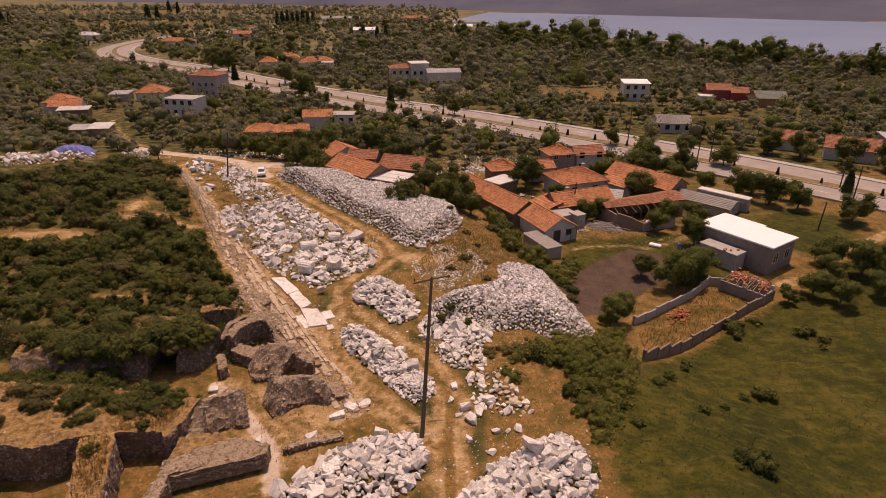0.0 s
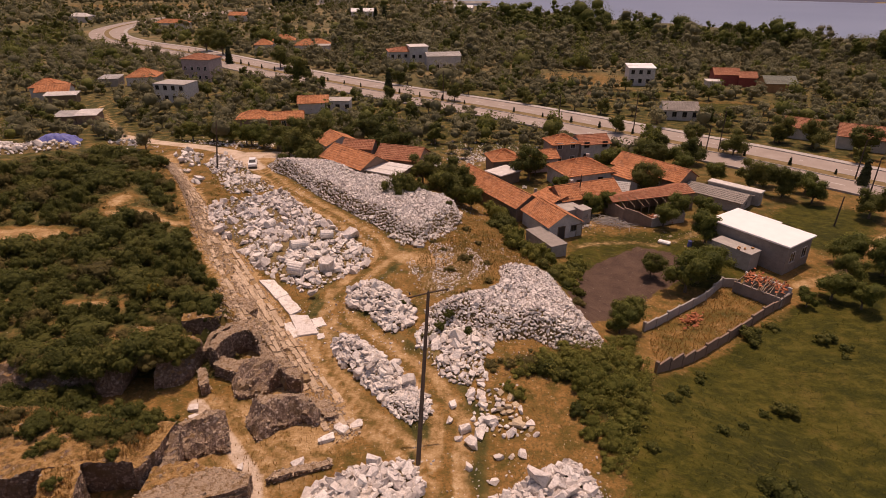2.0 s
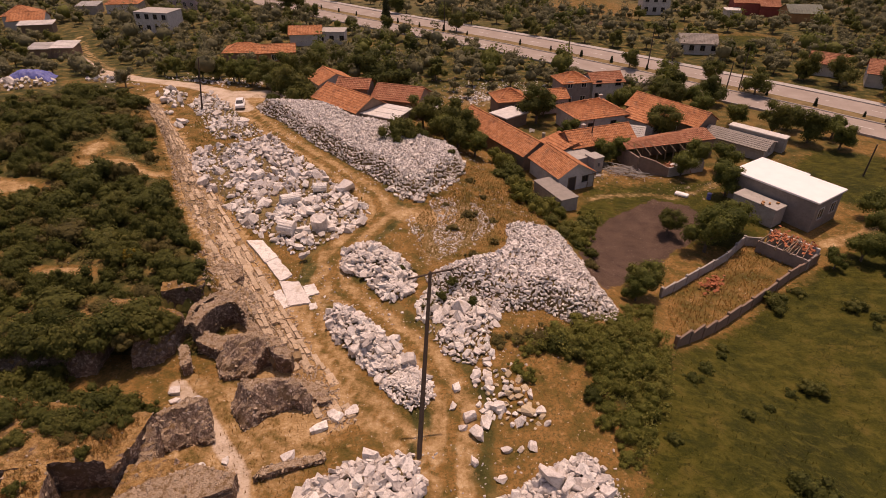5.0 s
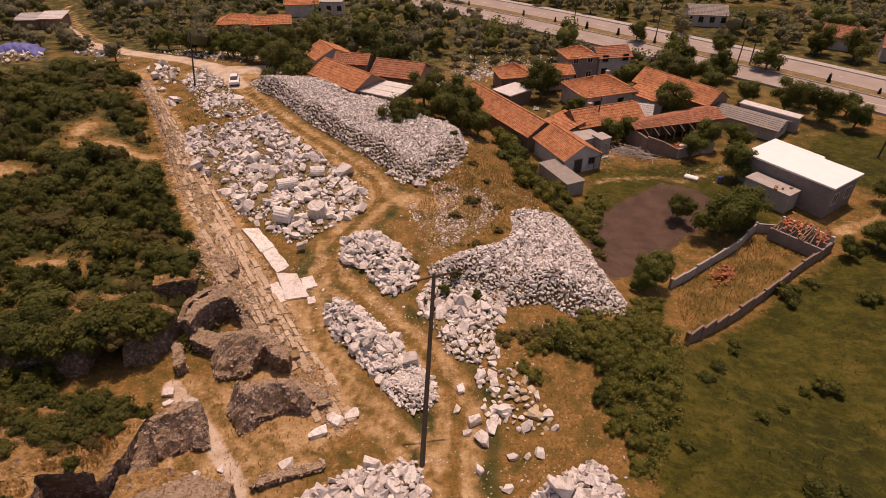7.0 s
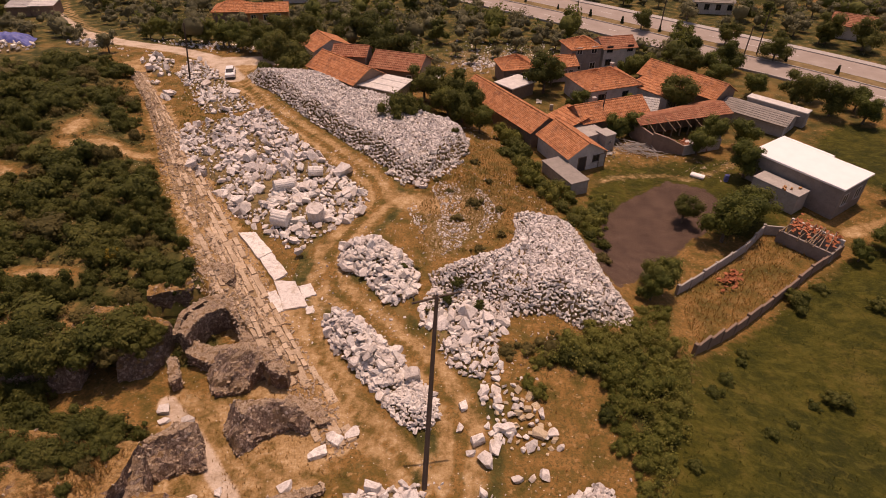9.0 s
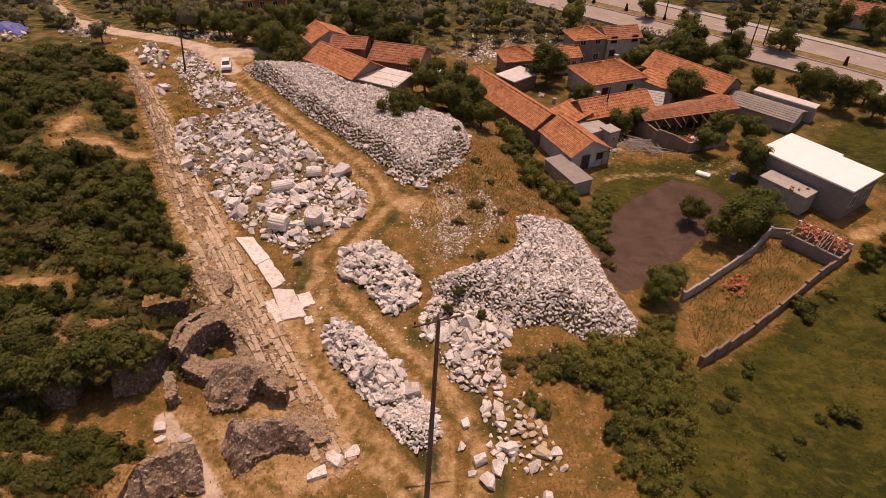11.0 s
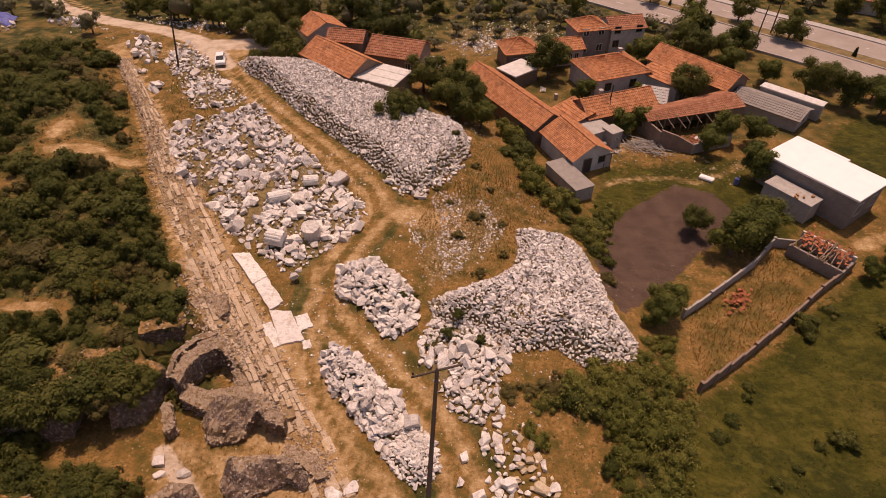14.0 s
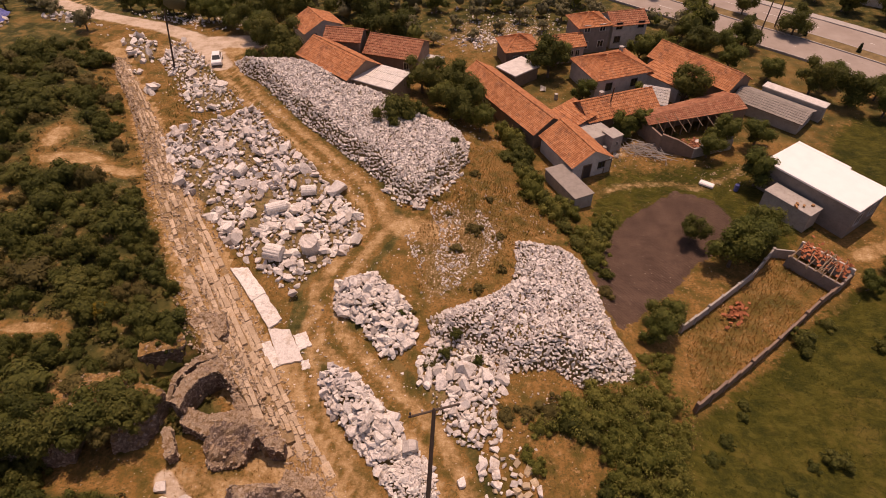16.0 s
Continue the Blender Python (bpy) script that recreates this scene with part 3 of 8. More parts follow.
# ---- the dual carriageway ----
def ribbon(line, left, right, z, lift_from=None):
    """A strip along a line, between two offsets, laid at a height over the land."""
    bm = bmesh.new()
    rows = []
    for i, p in enumerate(line):
        d = (line[min(i + 1, len(line) - 1)] - line[max(i - 1, 0)]).normalized()
        n = Vector((-d.y, d.x))
        base = ground_z(p.x, p.y)
        rows.append([bm.verts.new((p.x + n.x * o, p.y + n.y * o, base + zz)) for o, zz in ((left, z), (right, z), (right, z - 0.6), (left, z - 0.6))])
    for a, b in zip(rows, rows[1:]):
        for i in range(4):
            j = (i + 1) % 4
            bm.faces.new((a[i], a[j], b[j], b[i]))
    bmesh.ops.recalc_face_normals(bm, faces=bm.faces)
    return bm


MEDIAN = plain("dry_median_earth", (0.24, 0.165, 0.075), 0.95, spread=0.5, scale=0.6, bump=0.4, dirt=(0.11, 0.095, 0.03))
road_line = between(ROAD, 4.0)
road = thing("road", 0, 0, 0, label="sun-bleached dual carriageway with a planted median", category="road", kind="structure")
part("carriageway", ribbon(road_line, -9.3, -1.7, 0.22), ASPHALT, road)
part("carriageway", ribbon(road_line, 1.7, 9.3, 0.22), ASPHALT, road)
part("median", ribbon(road_line, -1.45, 1.45, 0.34), MEDIAN, road, "dry grass median strip")
for a in (-9.6, -1.7, 1.45, 9.3):
    part("kerb", ribbon(road_line, a, a + 0.25, 0.38), KERB, road)
part("pavement", ribbon(road_line, 9.6, 11.4, 0.34), KERB, road, "pale concrete footway")
mark = bmesh.new()
PAINT = plain("road_paint", (0.7, 0.68, 0.64), 0.8)
for side in (-5.5, 5.5):
    for i in range(20, len(road_line) - 2, 2):
        p, q = road_line[i], road_line[i].lerp(road_line[i + 1], 0.7)
        d = (q - p).normalized()
        n = Vector((-d.y, d.x))
        f = [mark.verts.new((*(c + n * (side + o)), ground_z(c.x, c.y) + 0.226)) for c, o in ((p, -0.07), (p, 0.07), (q, 0.07), (q, -0.07))]
        mark.faces.new(f)
part("lane_mark", mark, PAINT, road, "worn white lane dashes")


# ---- stones ----
def block_mesh(name, seed, cuts, flat, material, slab=False, jag=0.17):
    """An angular quarried block: a cube with knocked-off corners."""
    r = random.Random(seed)
    bm = bmesh.new()
    bmesh.ops.create_cube(bm, size=1.0)
    for v in bm.verts:
        v.co += Vector([r.uniform(-jag, jag) for _ in range(3)])
        v.co.z *= flat
        if slab:
            v.co.x *= 1.25
    for _ in range(cuts):
        n = Vector([r.gauss(0, 1) for _ in range(3)]).normalized()
        res = bmesh.ops.bisect_plane(bm, geom=bm.verts[:] + bm.edges[:] + bm.faces[:], plane_co=n * r.uniform(0.36, 0.56) * (flat if abs(n.z) > 0.7 else 1), plane_no=n, clear_outer=True)
        rim = [e for e in res["geom_cut"] if isinstance(e, bmesh.types.BMEdge)]
        if rim:
            bmesh.ops.contextual_create(bm, geom=rim)
    bmesh.ops.recalc_face_normals(bm, faces=bm.faces)
    me = bpy.data.meshes.new(name)
    bm.to_mesh(me)
    bm.free()
    me.materials.append(material)
    return me


BLOCKS = [block_mesh("stone", 10 + i, 7 + i % 5, (0.62, 0.8, 0.5, 0.72)[i % 4], MARBLE, i % 3 == 0) for i in range(18)]
OCHRE_BLOCKS = [block_mesh("stone", 60 + i, 4 + i % 3, 0.6, MARBLE_WARM) for i in range(4)]
PAVERS = [block_mesh("paver", 80 + i, i % 2, 0.9, PAVING, jag=0.06) for i in range(5)]
PEBBLES = []
for i in range(10):
    me = block_mesh("pebble", 120 + i, 5, 0.7, MARBLE_SMALL)
    co = np.array([v.co[:] for v in me.vertices])
    PEBBLES.append((co, [tuple(p.vertices) for p in me.polygons]))
    bpy.data.meshes.remove(me)


def turn_of(r, tip):
    return Euler((r.gauss(0, tip), r.gauss(0, tip), r.uniform(0, 6.283)))


def joined_stones(name, places, parent, label, material=None):
    """Many small stones in one mesh. places: x, y, z, size, seed of turn."""
    verts, faces, base = [], [], 0
    r = random.Random(5)
    for x, y, z, s in places:
        co, fs = r.choice(PEBBLES)
        m = np.array(turn_of(r, 0.7).to_matrix())
        st = np.array([r.uniform(0.75, 1.3), r.uniform(0.7, 1.1), r.uniform(0.4, 0.8)]) * s
        verts.append((co * st) @ m.T + (x, y, z))
        faces += [tuple(i + base for i in f) for f in fs]
        base += len(co)
    me = raw(name, np.concatenate(verts).tolist(), faces)
    return tagged(dress(name, me, material or MARBLE_SMALL, parent), label, kind="stuff")


class Heap:
    """The outline of a stone heap and its height at any place."""

    def __init__(self, outline, top, skirt, lumps=0.25, seed=1):
        self.o, self.top, self.skirt, self.lumps, self.seed = outline, top, skirt, lumps, seed

    def rise(self, x, y):
        d = np.where(inside(self.o, x, y), line_far(self.o + self.o[:1], x, y), 0)
        body = ramp01(-0.35, 1.0, d / self.skirt) - ramp01(-0.35, 1.0, 0.0)
        body = np.clip(body / (1 - ramp01(-0.35, 1.0, 0.0)), 0, 1)
        return self.top * body * (1 + self.lumps * wave(x, y, 0.55, self.seed))

    def z(self, x, y):
        return land(x, y) + self.rise(x, y)

    def box(self):
        a = np.array(self.o)
        return a[:, 0].min(), a[:, 0].max(), a[:, 1].min(), a[:, 1].max()

    def centre(self):
        a = np.array(self.o)
        return float(a[:, 0].mean()), float(a[:, 1].mean())

    def scatter(self, r, spacing, keep=1.0, holes=()):
        """Places in the outline that keep a varying distance from each other."""
        x0, x1, y0, y1 = self.box()
        grid, out = {}, []
        cell = spacing
        for _ in range(int((x1 - x0) * (y1 - y0) / spacing ** 2 * 5)):
            x, y = r.uniform(x0, x1), r.uniform(y0, y1)
            key = (int(x / cell), int(y / cell))
            close = any((x - a) ** 2 + (y - b) ** 2 < (0.72 * spacing) ** 2 for i in (-1, 0, 1) for j in (-1, 0, 1) for a, b in grid.get((key[0] + i, key[1] + j), ()))
            if close or r.random() > keep:
                continue
            grid.setdefault(key, []).append((x, y))
            out.append((x, y))
        a = np.array(out)
        ok = inside(self.o, a[:, 0], a[:, 1])
        for h in holes:
            ok &= ~inside(h, a[:, 0], a[:, 1])
        return a[ok]


def heap_core(h, cx, cy, parent, step=0.6, sink=0.12, material=None):
    x0, x1, y0, y1 = h.box()
    ax, ay = np.arange(x0 - step, x1 + step * 2, step), np.arange(y0 - step, y1 + step * 2, step)
    mx, my = np.meshgrid(ax, ay)
    rise = h.rise(mx, my)
    mz = land(mx, my) + rise - sink - np.where(rise < 0.02, 0.35, 0)
    keep = rise > 0.02
    near = keep.copy()
    near[1:] |= keep[:-1]
    near[:-1] |= keep[1:]
    near[:, 1:] |= keep[:, :-1]
    near[:, :-1] |= keep[:, 1:]
    idx = -np.ones(mx.shape, dtype=int)
    idx[near] = np.arange(near.sum())
    verts = np.stack([mx[near] - cx, my[near] - cy, mz[near]], axis=-1).tolist()
    faces = [(idx[i, j], idx[i, j + 1], idx[i + 1, j + 1], idx[i + 1, j]) for i in range(len(ay) - 1) for j in range(len(ax) - 1) if near[i, j] and near[i, j + 1] and near[i + 1, j + 1] and near[i + 1, j]]
    dress("core", raw("core", verts, faces), material or CORE, parent, smooth=True)


def stone_pile(label, outline, top, skirt, size, spacing, seed, layers=1, keep=1.0, holes=(), fill=None, tip=0.45, blocks=None, core=True, lumps=0.25, warm=0.0, limit=300, spread=0.35, gaps=None):
    """A heap of blocks. Single blocks are parts; the small filling and those past the limit are joined."""
    r = random.Random(seed)
    h = Heap(outline, top, skirt, lumps, seed)
    cx, cy = h.centre()
    pile = thing("stone_pile", cx, cy, 0, label=label, category="stone pile", group="piles of excavated marble")
    if core:
        heap_core(h, cx, cy, pile)
    spots = []
    for layer in range(layers):
        for x, y in h.scatter(r, spacing, keep, holes):
            if gaps is not None and wave(x, y, 0.75, seed) < gaps and r.random() < 0.85:
                continue
            s = size * math.exp(r.gauss(0, spread))
            spots.append((y, x, s, layer))
    spots.sort()
    extra = []
    zs = h.z(np.array([p[1] for p in spots]), np.array([p[0] for p in spots]))
    for n, ((y, x, s, layer), z) in enumerate(zip(spots, zs)):
        lift = z + s * (0.12 + 0.32 * layer)
        if n >= limit:
            extra.append((x - cx, y - cy, lift, s))
            continue
        stock = OCHRE_BLOCKS if r.random() < warm else (blocks or BLOCKS)
        ob = new("stone", r.choice(stock))
        ob.parent = pile
        ob.matrix_basis = Matrix.LocRotScale((x - cx, y - cy, lift), turn_of(r, tip), (s * r.uniform(0.8, 1.45), s * r.uniform(0.7, 1.1), s * r.uniform(0.65, 1.05)))
    if extra:
        joined_stones("rubble_rest", extra, pile, "remaining pale marble blocks")
    if fill:
        few = [(x - cx, y - cy, float(h.z(x, y)) + 0.04, fill[0] * math.exp(r.gauss(0, 0.3))) for x, y in h.scatter(r, fill[1], 1.0, holes)]
        joined_stones("rubble", few, pile, "small broken marble chips")
    return pile


GAP = [(-22.4, 70.2), (-20.6, 71.6), (-19.2, 79.6), (-20.6, 79.8), (-21.2, 75)]
stone_pile("broad field of tumbled white marble temple blocks with weeds", [(-36.2, 90), (-35, 93.4), (-28.8, 96), (-26.5, 98.8), (-20.2, 90.2), (-16.6, 85.2), (-13, 80), (-9.8, 76.6), (-8.6, 73.4), (-9.4, 70.6), (-11.5, 68.5), (-13.2, 66), (-14.9, 63.9), (-17.6, 66.0), (-21, 68.8), (-23.7, 71.2), (-26.8, 76.5), (-30.3, 79.4), (-33.1, 83.8)], 0.3, 2.4, 0.54, 0.6, 21, keep=0.55, holes=[GAP], fill=(0.24, 0.75), tip=0.4, lumps=0.6, limit=300, spread=0.42, gaps=-0.42)
stone_pile("rows of white marble blocks sinking into dry grass", [(-44.4, 119), (-42, 119.6), (-38.8, 115), (-33.8, 107.3), (-27.6, 99), (-30.3, 96.6), (-35.2, 97.2), (-39.2, 105), (-44.0, 112)], 0.25, 2.2, 0.5, 0.68, 22, keep=0.6, fill=(0.28, 0.8), lumps=0.6, limit=280, gaps=-0.35)
stone_pile("low heap of pale marble blocks on dry grass", [(-53.4, 120.4), (-49, 121), (-45.6, 117.6), (-44.6, 111.6), (-47.5, 111), (-50, 115)], 0.45, 1.5, 0.7, 1.1, 23, keep=0.6, limit=60)
stone_pile("two small clumps of marble blocks", [(-47.6, 108.6), (-45.4, 108.9), (-44.6, 106.9), (-46.8, 106.6)], 0.3, 1, 0.7, 0.9, 24, limit=30)
stone_pile("small clump of marble blocks beside the track", [(-42.8, 104), (-41.0, 104), (-40.6, 101.6), (-42.2, 101.8)], 0.4, 1, 0.9, 0.95, 25, limit=30)
stone_pile("round heap of angular white marble blocks", [(-10.9, 64.6), (-9.5, 65.8), (-7, 66.5), (-4.7, 64), (-2.9, 60.8), (-2.9, 57.9), (-4.7, 56), (-5.7, 56.6), (-8, 60), (-10.3, 61.5)], 1.15, 1.9, 0.43, 0.45, 26, layers=2, keep=0.9, limit=300)
stone_pile("long heap of angular white marble blocks between two tracks", [(-10.8, 54.3), (-10, 55.5), (-7.5, 54.3), (-4.9, 51.3), (-3.2, 48.8), (-3.6, 46.6), (-5.0, 45.6), (-7.7, 48.7), (-9.8, 51.5)], 1.0, 1.7, 0.38, 0.385, 27, layers=2, keep=0.9, limit=300)
stone_pile("tail of small white marble rubble at the heap's end", [(-3.6, 46.8), (-3.0, 48.6), (-1.0, 46.2), (-0.7, 44), (-1.7, 42.8), (-3.1, 43.1), (-5.2, 45.3)], 0.95, 1.5, 0.27, 0.25, 28, layers=1, keep=1, limit=280, fill=(0.2, 0.26))
stone_pile("big tumbled heap of grey-white marble blocks", [(-12.6, 31.6), (-11, 33.5), (-8.6, 36.3), (-6.6, 38.0), (-2.1, 39.0), (-1.1, 36.6), (-1.9, 33.7), (-4.2, 31.6), (-8, 30)], 1.2, 2.2, 0.47, 0.49, 29, layers=2, keep=0.9, limit=300)
stone_pile("heap of white marble blocks with a bush on it", [(0.9, 31.8), (3.7, 35.2), (7.1, 37.7), (10.1, 39.0), (11.2, 36.6), (11.5, 33.7), (9, 30), (3, 30)], 1.0, 2.2, 0.43, 0.44, 30, layers=2, keep=0.9, limit=300)
stone_pile("spill of large marble blocks below the rubble mound", [(-2.7, 53.9), (-2.4, 56.8), (-1.3, 58.6), (2.6, 57.4), (5.4, 54.5), (3.8, 51.0), (4.3, 48.5), (2.3, 47.6), (0.2, 48.8), (-1.2, 51.5)], 0.45, 2.0, 0.42, 0.48, 31, layers=1, keep=1.0, limit=300, fill=(0.22, 0.5), lumps=0.5, gaps=-0.7)
stone_pile("scattered ochre and white stone blocks in dry grass", [(2.2, 48.4), (5.0, 48), (6.6, 45), (7.8, 42), (6.6, 41), (3.9, 41.4), (2.6, 43)], 0.08, 1.5, 0.42, 0.62, 32, keep=0.8, core=False, warm=0.35, limit=220, tip=0.3)
stone_pile("fringe of larger marble blocks at the foot of the great mound", [(-7.4, 80.0), (-5.0, 76.6), (-2.8, 76.4), (0.6, 80.6), (1.8, 83.4), (0.9, 84.0), (-1.0, 81.0), (-3.4, 78.6), (-4.8, 78.6), (-6.6, 80.6)], 0.4, 0.8, 0.42, 0.5, 37, keep=0.9, core=False, limit=160)
# the two great rubble mounds
MOUND_B = [(-32.4, 111.6), (-30.3, 108), (-26, 104), (-19.4, 95), (-14, 88.8), (-6.9, 80.7), (-4.7, 77.4), (-3.1, 77.4), (0.6, 82.1), (2.8, 86.5), (3.0, 91.6), (-2.2, 94.0), (-6.8, 98.2), (-10.0, 101.0), (-13.8, 103.0), (-19.7, 108.6), (-23.3, 110), (-27, 109)]
MOUND_C = [(14.3, 70.5), (15.3, 64.5), (15.6, 60.5), (16.8, 57.2), (16.0, 54.6), (11.2, 53.2), (9.2, 55.1), (5.2, 54.8), (2.6, 57.2), (-1.3, 58.3), (-1.9, 60.8), (1.2, 62.4), (4.4, 63.8), (6.4, 65.4), (7.0, 68.0), (7.2, 71.6), (12.3, 71.8)]
stone_pile("great flat-topped mound of small marble rubble with packed edges", MOUND_B, 2.35, 1.7, 0.29, 0.265, 33, keep=1.0, limit=300, lumps=0.13, tip=0.8, spread=0.25)
stone_pile("great mound of broken white marble rubble", MOUND_C, 1.9, 2.4, 0.29, 0.265, 34, keep=1.0, limit=300, lumps=0.2, tip=0.8, spread=0.25)
stone_pile("distant row of dumped marble rubble", [(-94, 124), (-93, 128), (-83, 127), (-79, 131.5), (-75.4, 128.5), (-76, 124), (-82.3, 120), (-88, 117.5)], 1.0, 2.5, 0.6, 0.9, 35, keep=0.8, limit=120)
stone_pile("distant low heap of pale rubble", [(-72, 130), (-68.5, 133.5), (-63.4, 131.4), (-62, 128.4), (-67, 127.6)], 0.6, 2, 0.7, 1.0, 36, keep=0.8, limit=60)


def lone_block(x, y, sx, sy, sz, turn, label, stock=0, tilt=4):
    ob = new("marble_block", BLOCKS[stock % len(BLOCKS)])
    z = ground_z(x, y)
    ob.matrix_basis = Matrix.LocRotScale((x, y, z + sz * 0.22), Euler((radians(tilt), radians(-tilt), radians(turn))), (sx, sy, sz))
    return tagged(ob, label, "stone block", "loose marble blocks")


for i, (x, y, s, turn) in enumerate([(2.0, 42.2, 1.5, 20), (3.0, 41.6, 1.3, 70), (2.4, 40.6, 1.6, 130), (1.4, 41.2, 1.0, 10), (3.4, 43.2, 1.2, 45), (0.7, 43.2, 0.9, 80), (1.0, 45.1, 1.0, 110), (4.4, 39.2, 0.95, 15), (2.1, 38.2, 0.95, 130), (3.9, 36.9, 1.05, 60), (6.2, 39.5, 1.1, 95), (5.4, 39.3, 0.7, 30), (2.6, 46.4, 1.3, 25), (3.6, 44.9, 1.1, 140), (7.6, 41.6, 0.8, 35)]):
    s *= 0.62
    lone_block(x, y, s * 1.15, s * 0.85, s, turn, "loose white marble block lying on dry grass", i + 1, 8)
for i, (x, y, s, turn) in enumerate([(-8.9, 41.3, 1.15, 25), (-7.8, 42.2, 0.95, 65), (-6.9, 42.9, 0.9, 15), (-8.3, 42.5, 0.8, 110), (-10.7, 38.6, 1.0, 40), (-15.0, 38.3, 0.6, 100), (-16.9, 37.4, 1.15, 30), (-20.9, 44.8, 0.9, 10), (-20.5, 43.8, 0.7, 35), (-18.9, 43.9, 0.9, 15), (-13.0, 42.9, 0.45, 20)]):
    s *= 0.8
    lone_block(x, y, s * 1.3, s, s * 0.7, turn, "pale stone block lying among the ruins", i, 3)
for i, (x, y, s, turn) in enumerate([(-14.2, 70.0, 1.9, 30), (-30.6, 80.6, 2.3, 20), (-23.0, 72.6, 2.0, 60), (-25.6, 79.0, 1.8, 100), (-21.6, 86.5, 1.9, 10), (-17.5, 80.0, 1.7, 75), (-11.5, 74.6, 1.7, 40), (-16.6, 75.5, 1.6, 130), (-4.2, 50.0, 1.6, 40), (-2.9, 47.7, 1.8, 15), (-28.0, 88.0, 1.7, 50), (-10.4, 33.4, 2.0, 35), (-9.0, 32.0, 2.1, 25), (-14.5, 63.4, 1.4, 15)]):
    s *= 0.6
    ob = lone_block(x, y, s, s * 0.85, s * 0.9, turn, "large squared white marble block on the heap", i * 3 + 2, 6)
    ob.location.z += 0.7 if y < 62 else 0.45


def column_drum(x, y, z, radius, length, turn, tilt):
    """A fluted drum lying on its side, with a broken end."""
    bm = bmesh.new()
    n, rings = 48, 4
    rows = []
    r = random.Random(int(x * 7))
    for i in range(rings):
        row = []
        for j in range(n):
            a = j / n * 2 * math.pi
            rr = radius * (1 - 0.055 * (0.5 + 0.5 * math.cos(a * 16)))
            end = r.uniform(-0.06, 0.1) if i in (0, rings - 1) else 0
            row.append(bm.verts.new((length * (i / (rings - 1) - 0.5) + end, rr * math.cos(a), rr * math.sin(a))))
        rows.append(row)
    for a, b in zip(rows, rows[1:]):
        for j in range(n):
            bm.faces.new((a[j], a[(j + 1) % n], b[(j + 1) % n], b[j]))
    bm.faces.new(rows[0][::-1])
    bm.faces.new(rows[-1])
    ob = part("column_drum", bm, MARBLE)
    ob.matrix_basis = pose(x, y, z, r.uniform(0, 40), tilt, turn)
    return tagged(ob, "fluted white marble column drum lying on its side", "column drum", "fallen column drums")


for x, y, rad, ln, turn in [(-17.3, 68.4, 0.85, 1.7, -12), (-18.6, 75.7, 0.62, 2.2, 28), (-15.5, 78.7, 0.6, 1.6, 15), (-24.2, 82.6, 0.55, 1.5, 70)]:
    column_drum(x, y, ground_z(x, y) + rad * 0.85 + 0.35, rad, ln, turn, 5)
column_drum(-13.9, 69.6, ground_z(-13.9, 69.6) + 1.0, 0.95, 1.5, 80, 80)


# ---- stepped edge of the temple platform ----
def strip_wide(w):
    return (1 - 0.58 * float(ramp01(10, 50, w))) * (0.72 + 0.28 * float(ramp01(-1.5, 3.0, w)))


BED = plain("trodden_earth_and_stone", (0.34, 0.23, 0.125), 0.95, spread=0.45, scale=1.3, bump=0.5, dirt=(0.13, 0.085, 0.035))
platform = thing("platform_steps", STRIP_AT.x, STRIP_AT.y, 0, label="worn stepped limestone edge of an ancient temple platform", category="ruin steps", kind="structure")
r = random.Random(41)
bed = bmesh.new()
rows = []
EDGES = [0.0, 1.05, 1.06, 2.1, 2.11, 3.1, 3.11, 4.3, 4.6]
for i in range(0, 72):
    w = -8.6 + i * 1.05
    t = float(strip_top(w)) * (0.45 + 0.55 * float(ramp01(-10, -2, w)))
    hs = [0.03, 0.08, t * 0.36, t * 0.40, t * 0.66, t * 0.70, t * 0.93, t, t - 0.5]
    row = []
    for v, hh in zip(EDGES, hs):
        x, y = strip_xy(w, v * strip_wide(w) + 0.12 * math.sin(w * 1.3 + v))
        row.append(bed.verts.new((x - STRIP_AT.x, y - STRIP_AT.y, ground_z(*strip_xy(w, 0.0)) * 0.5 + hh + r.uniform(-0.05, 0.04))))
    rows.append(row)
for a, b in zip(rows, rows[1:]):
    for j in range(len(a) - 1):
        bed.faces.new((a[j], b[j], b[j + 1], a[j + 1]))
for a, b in zip(rows[0], rows[0][1:]):
    bed.faces.new((a, b, bed.verts.new(b.co - Vector((0, 0, 2.4))), bed.verts.new(a.co - Vector((0, 0, 2.4)))))
bmesh.ops.recalc_face_normals(bed, faces=bed.faces)
part("bed", bed, BED, platform)
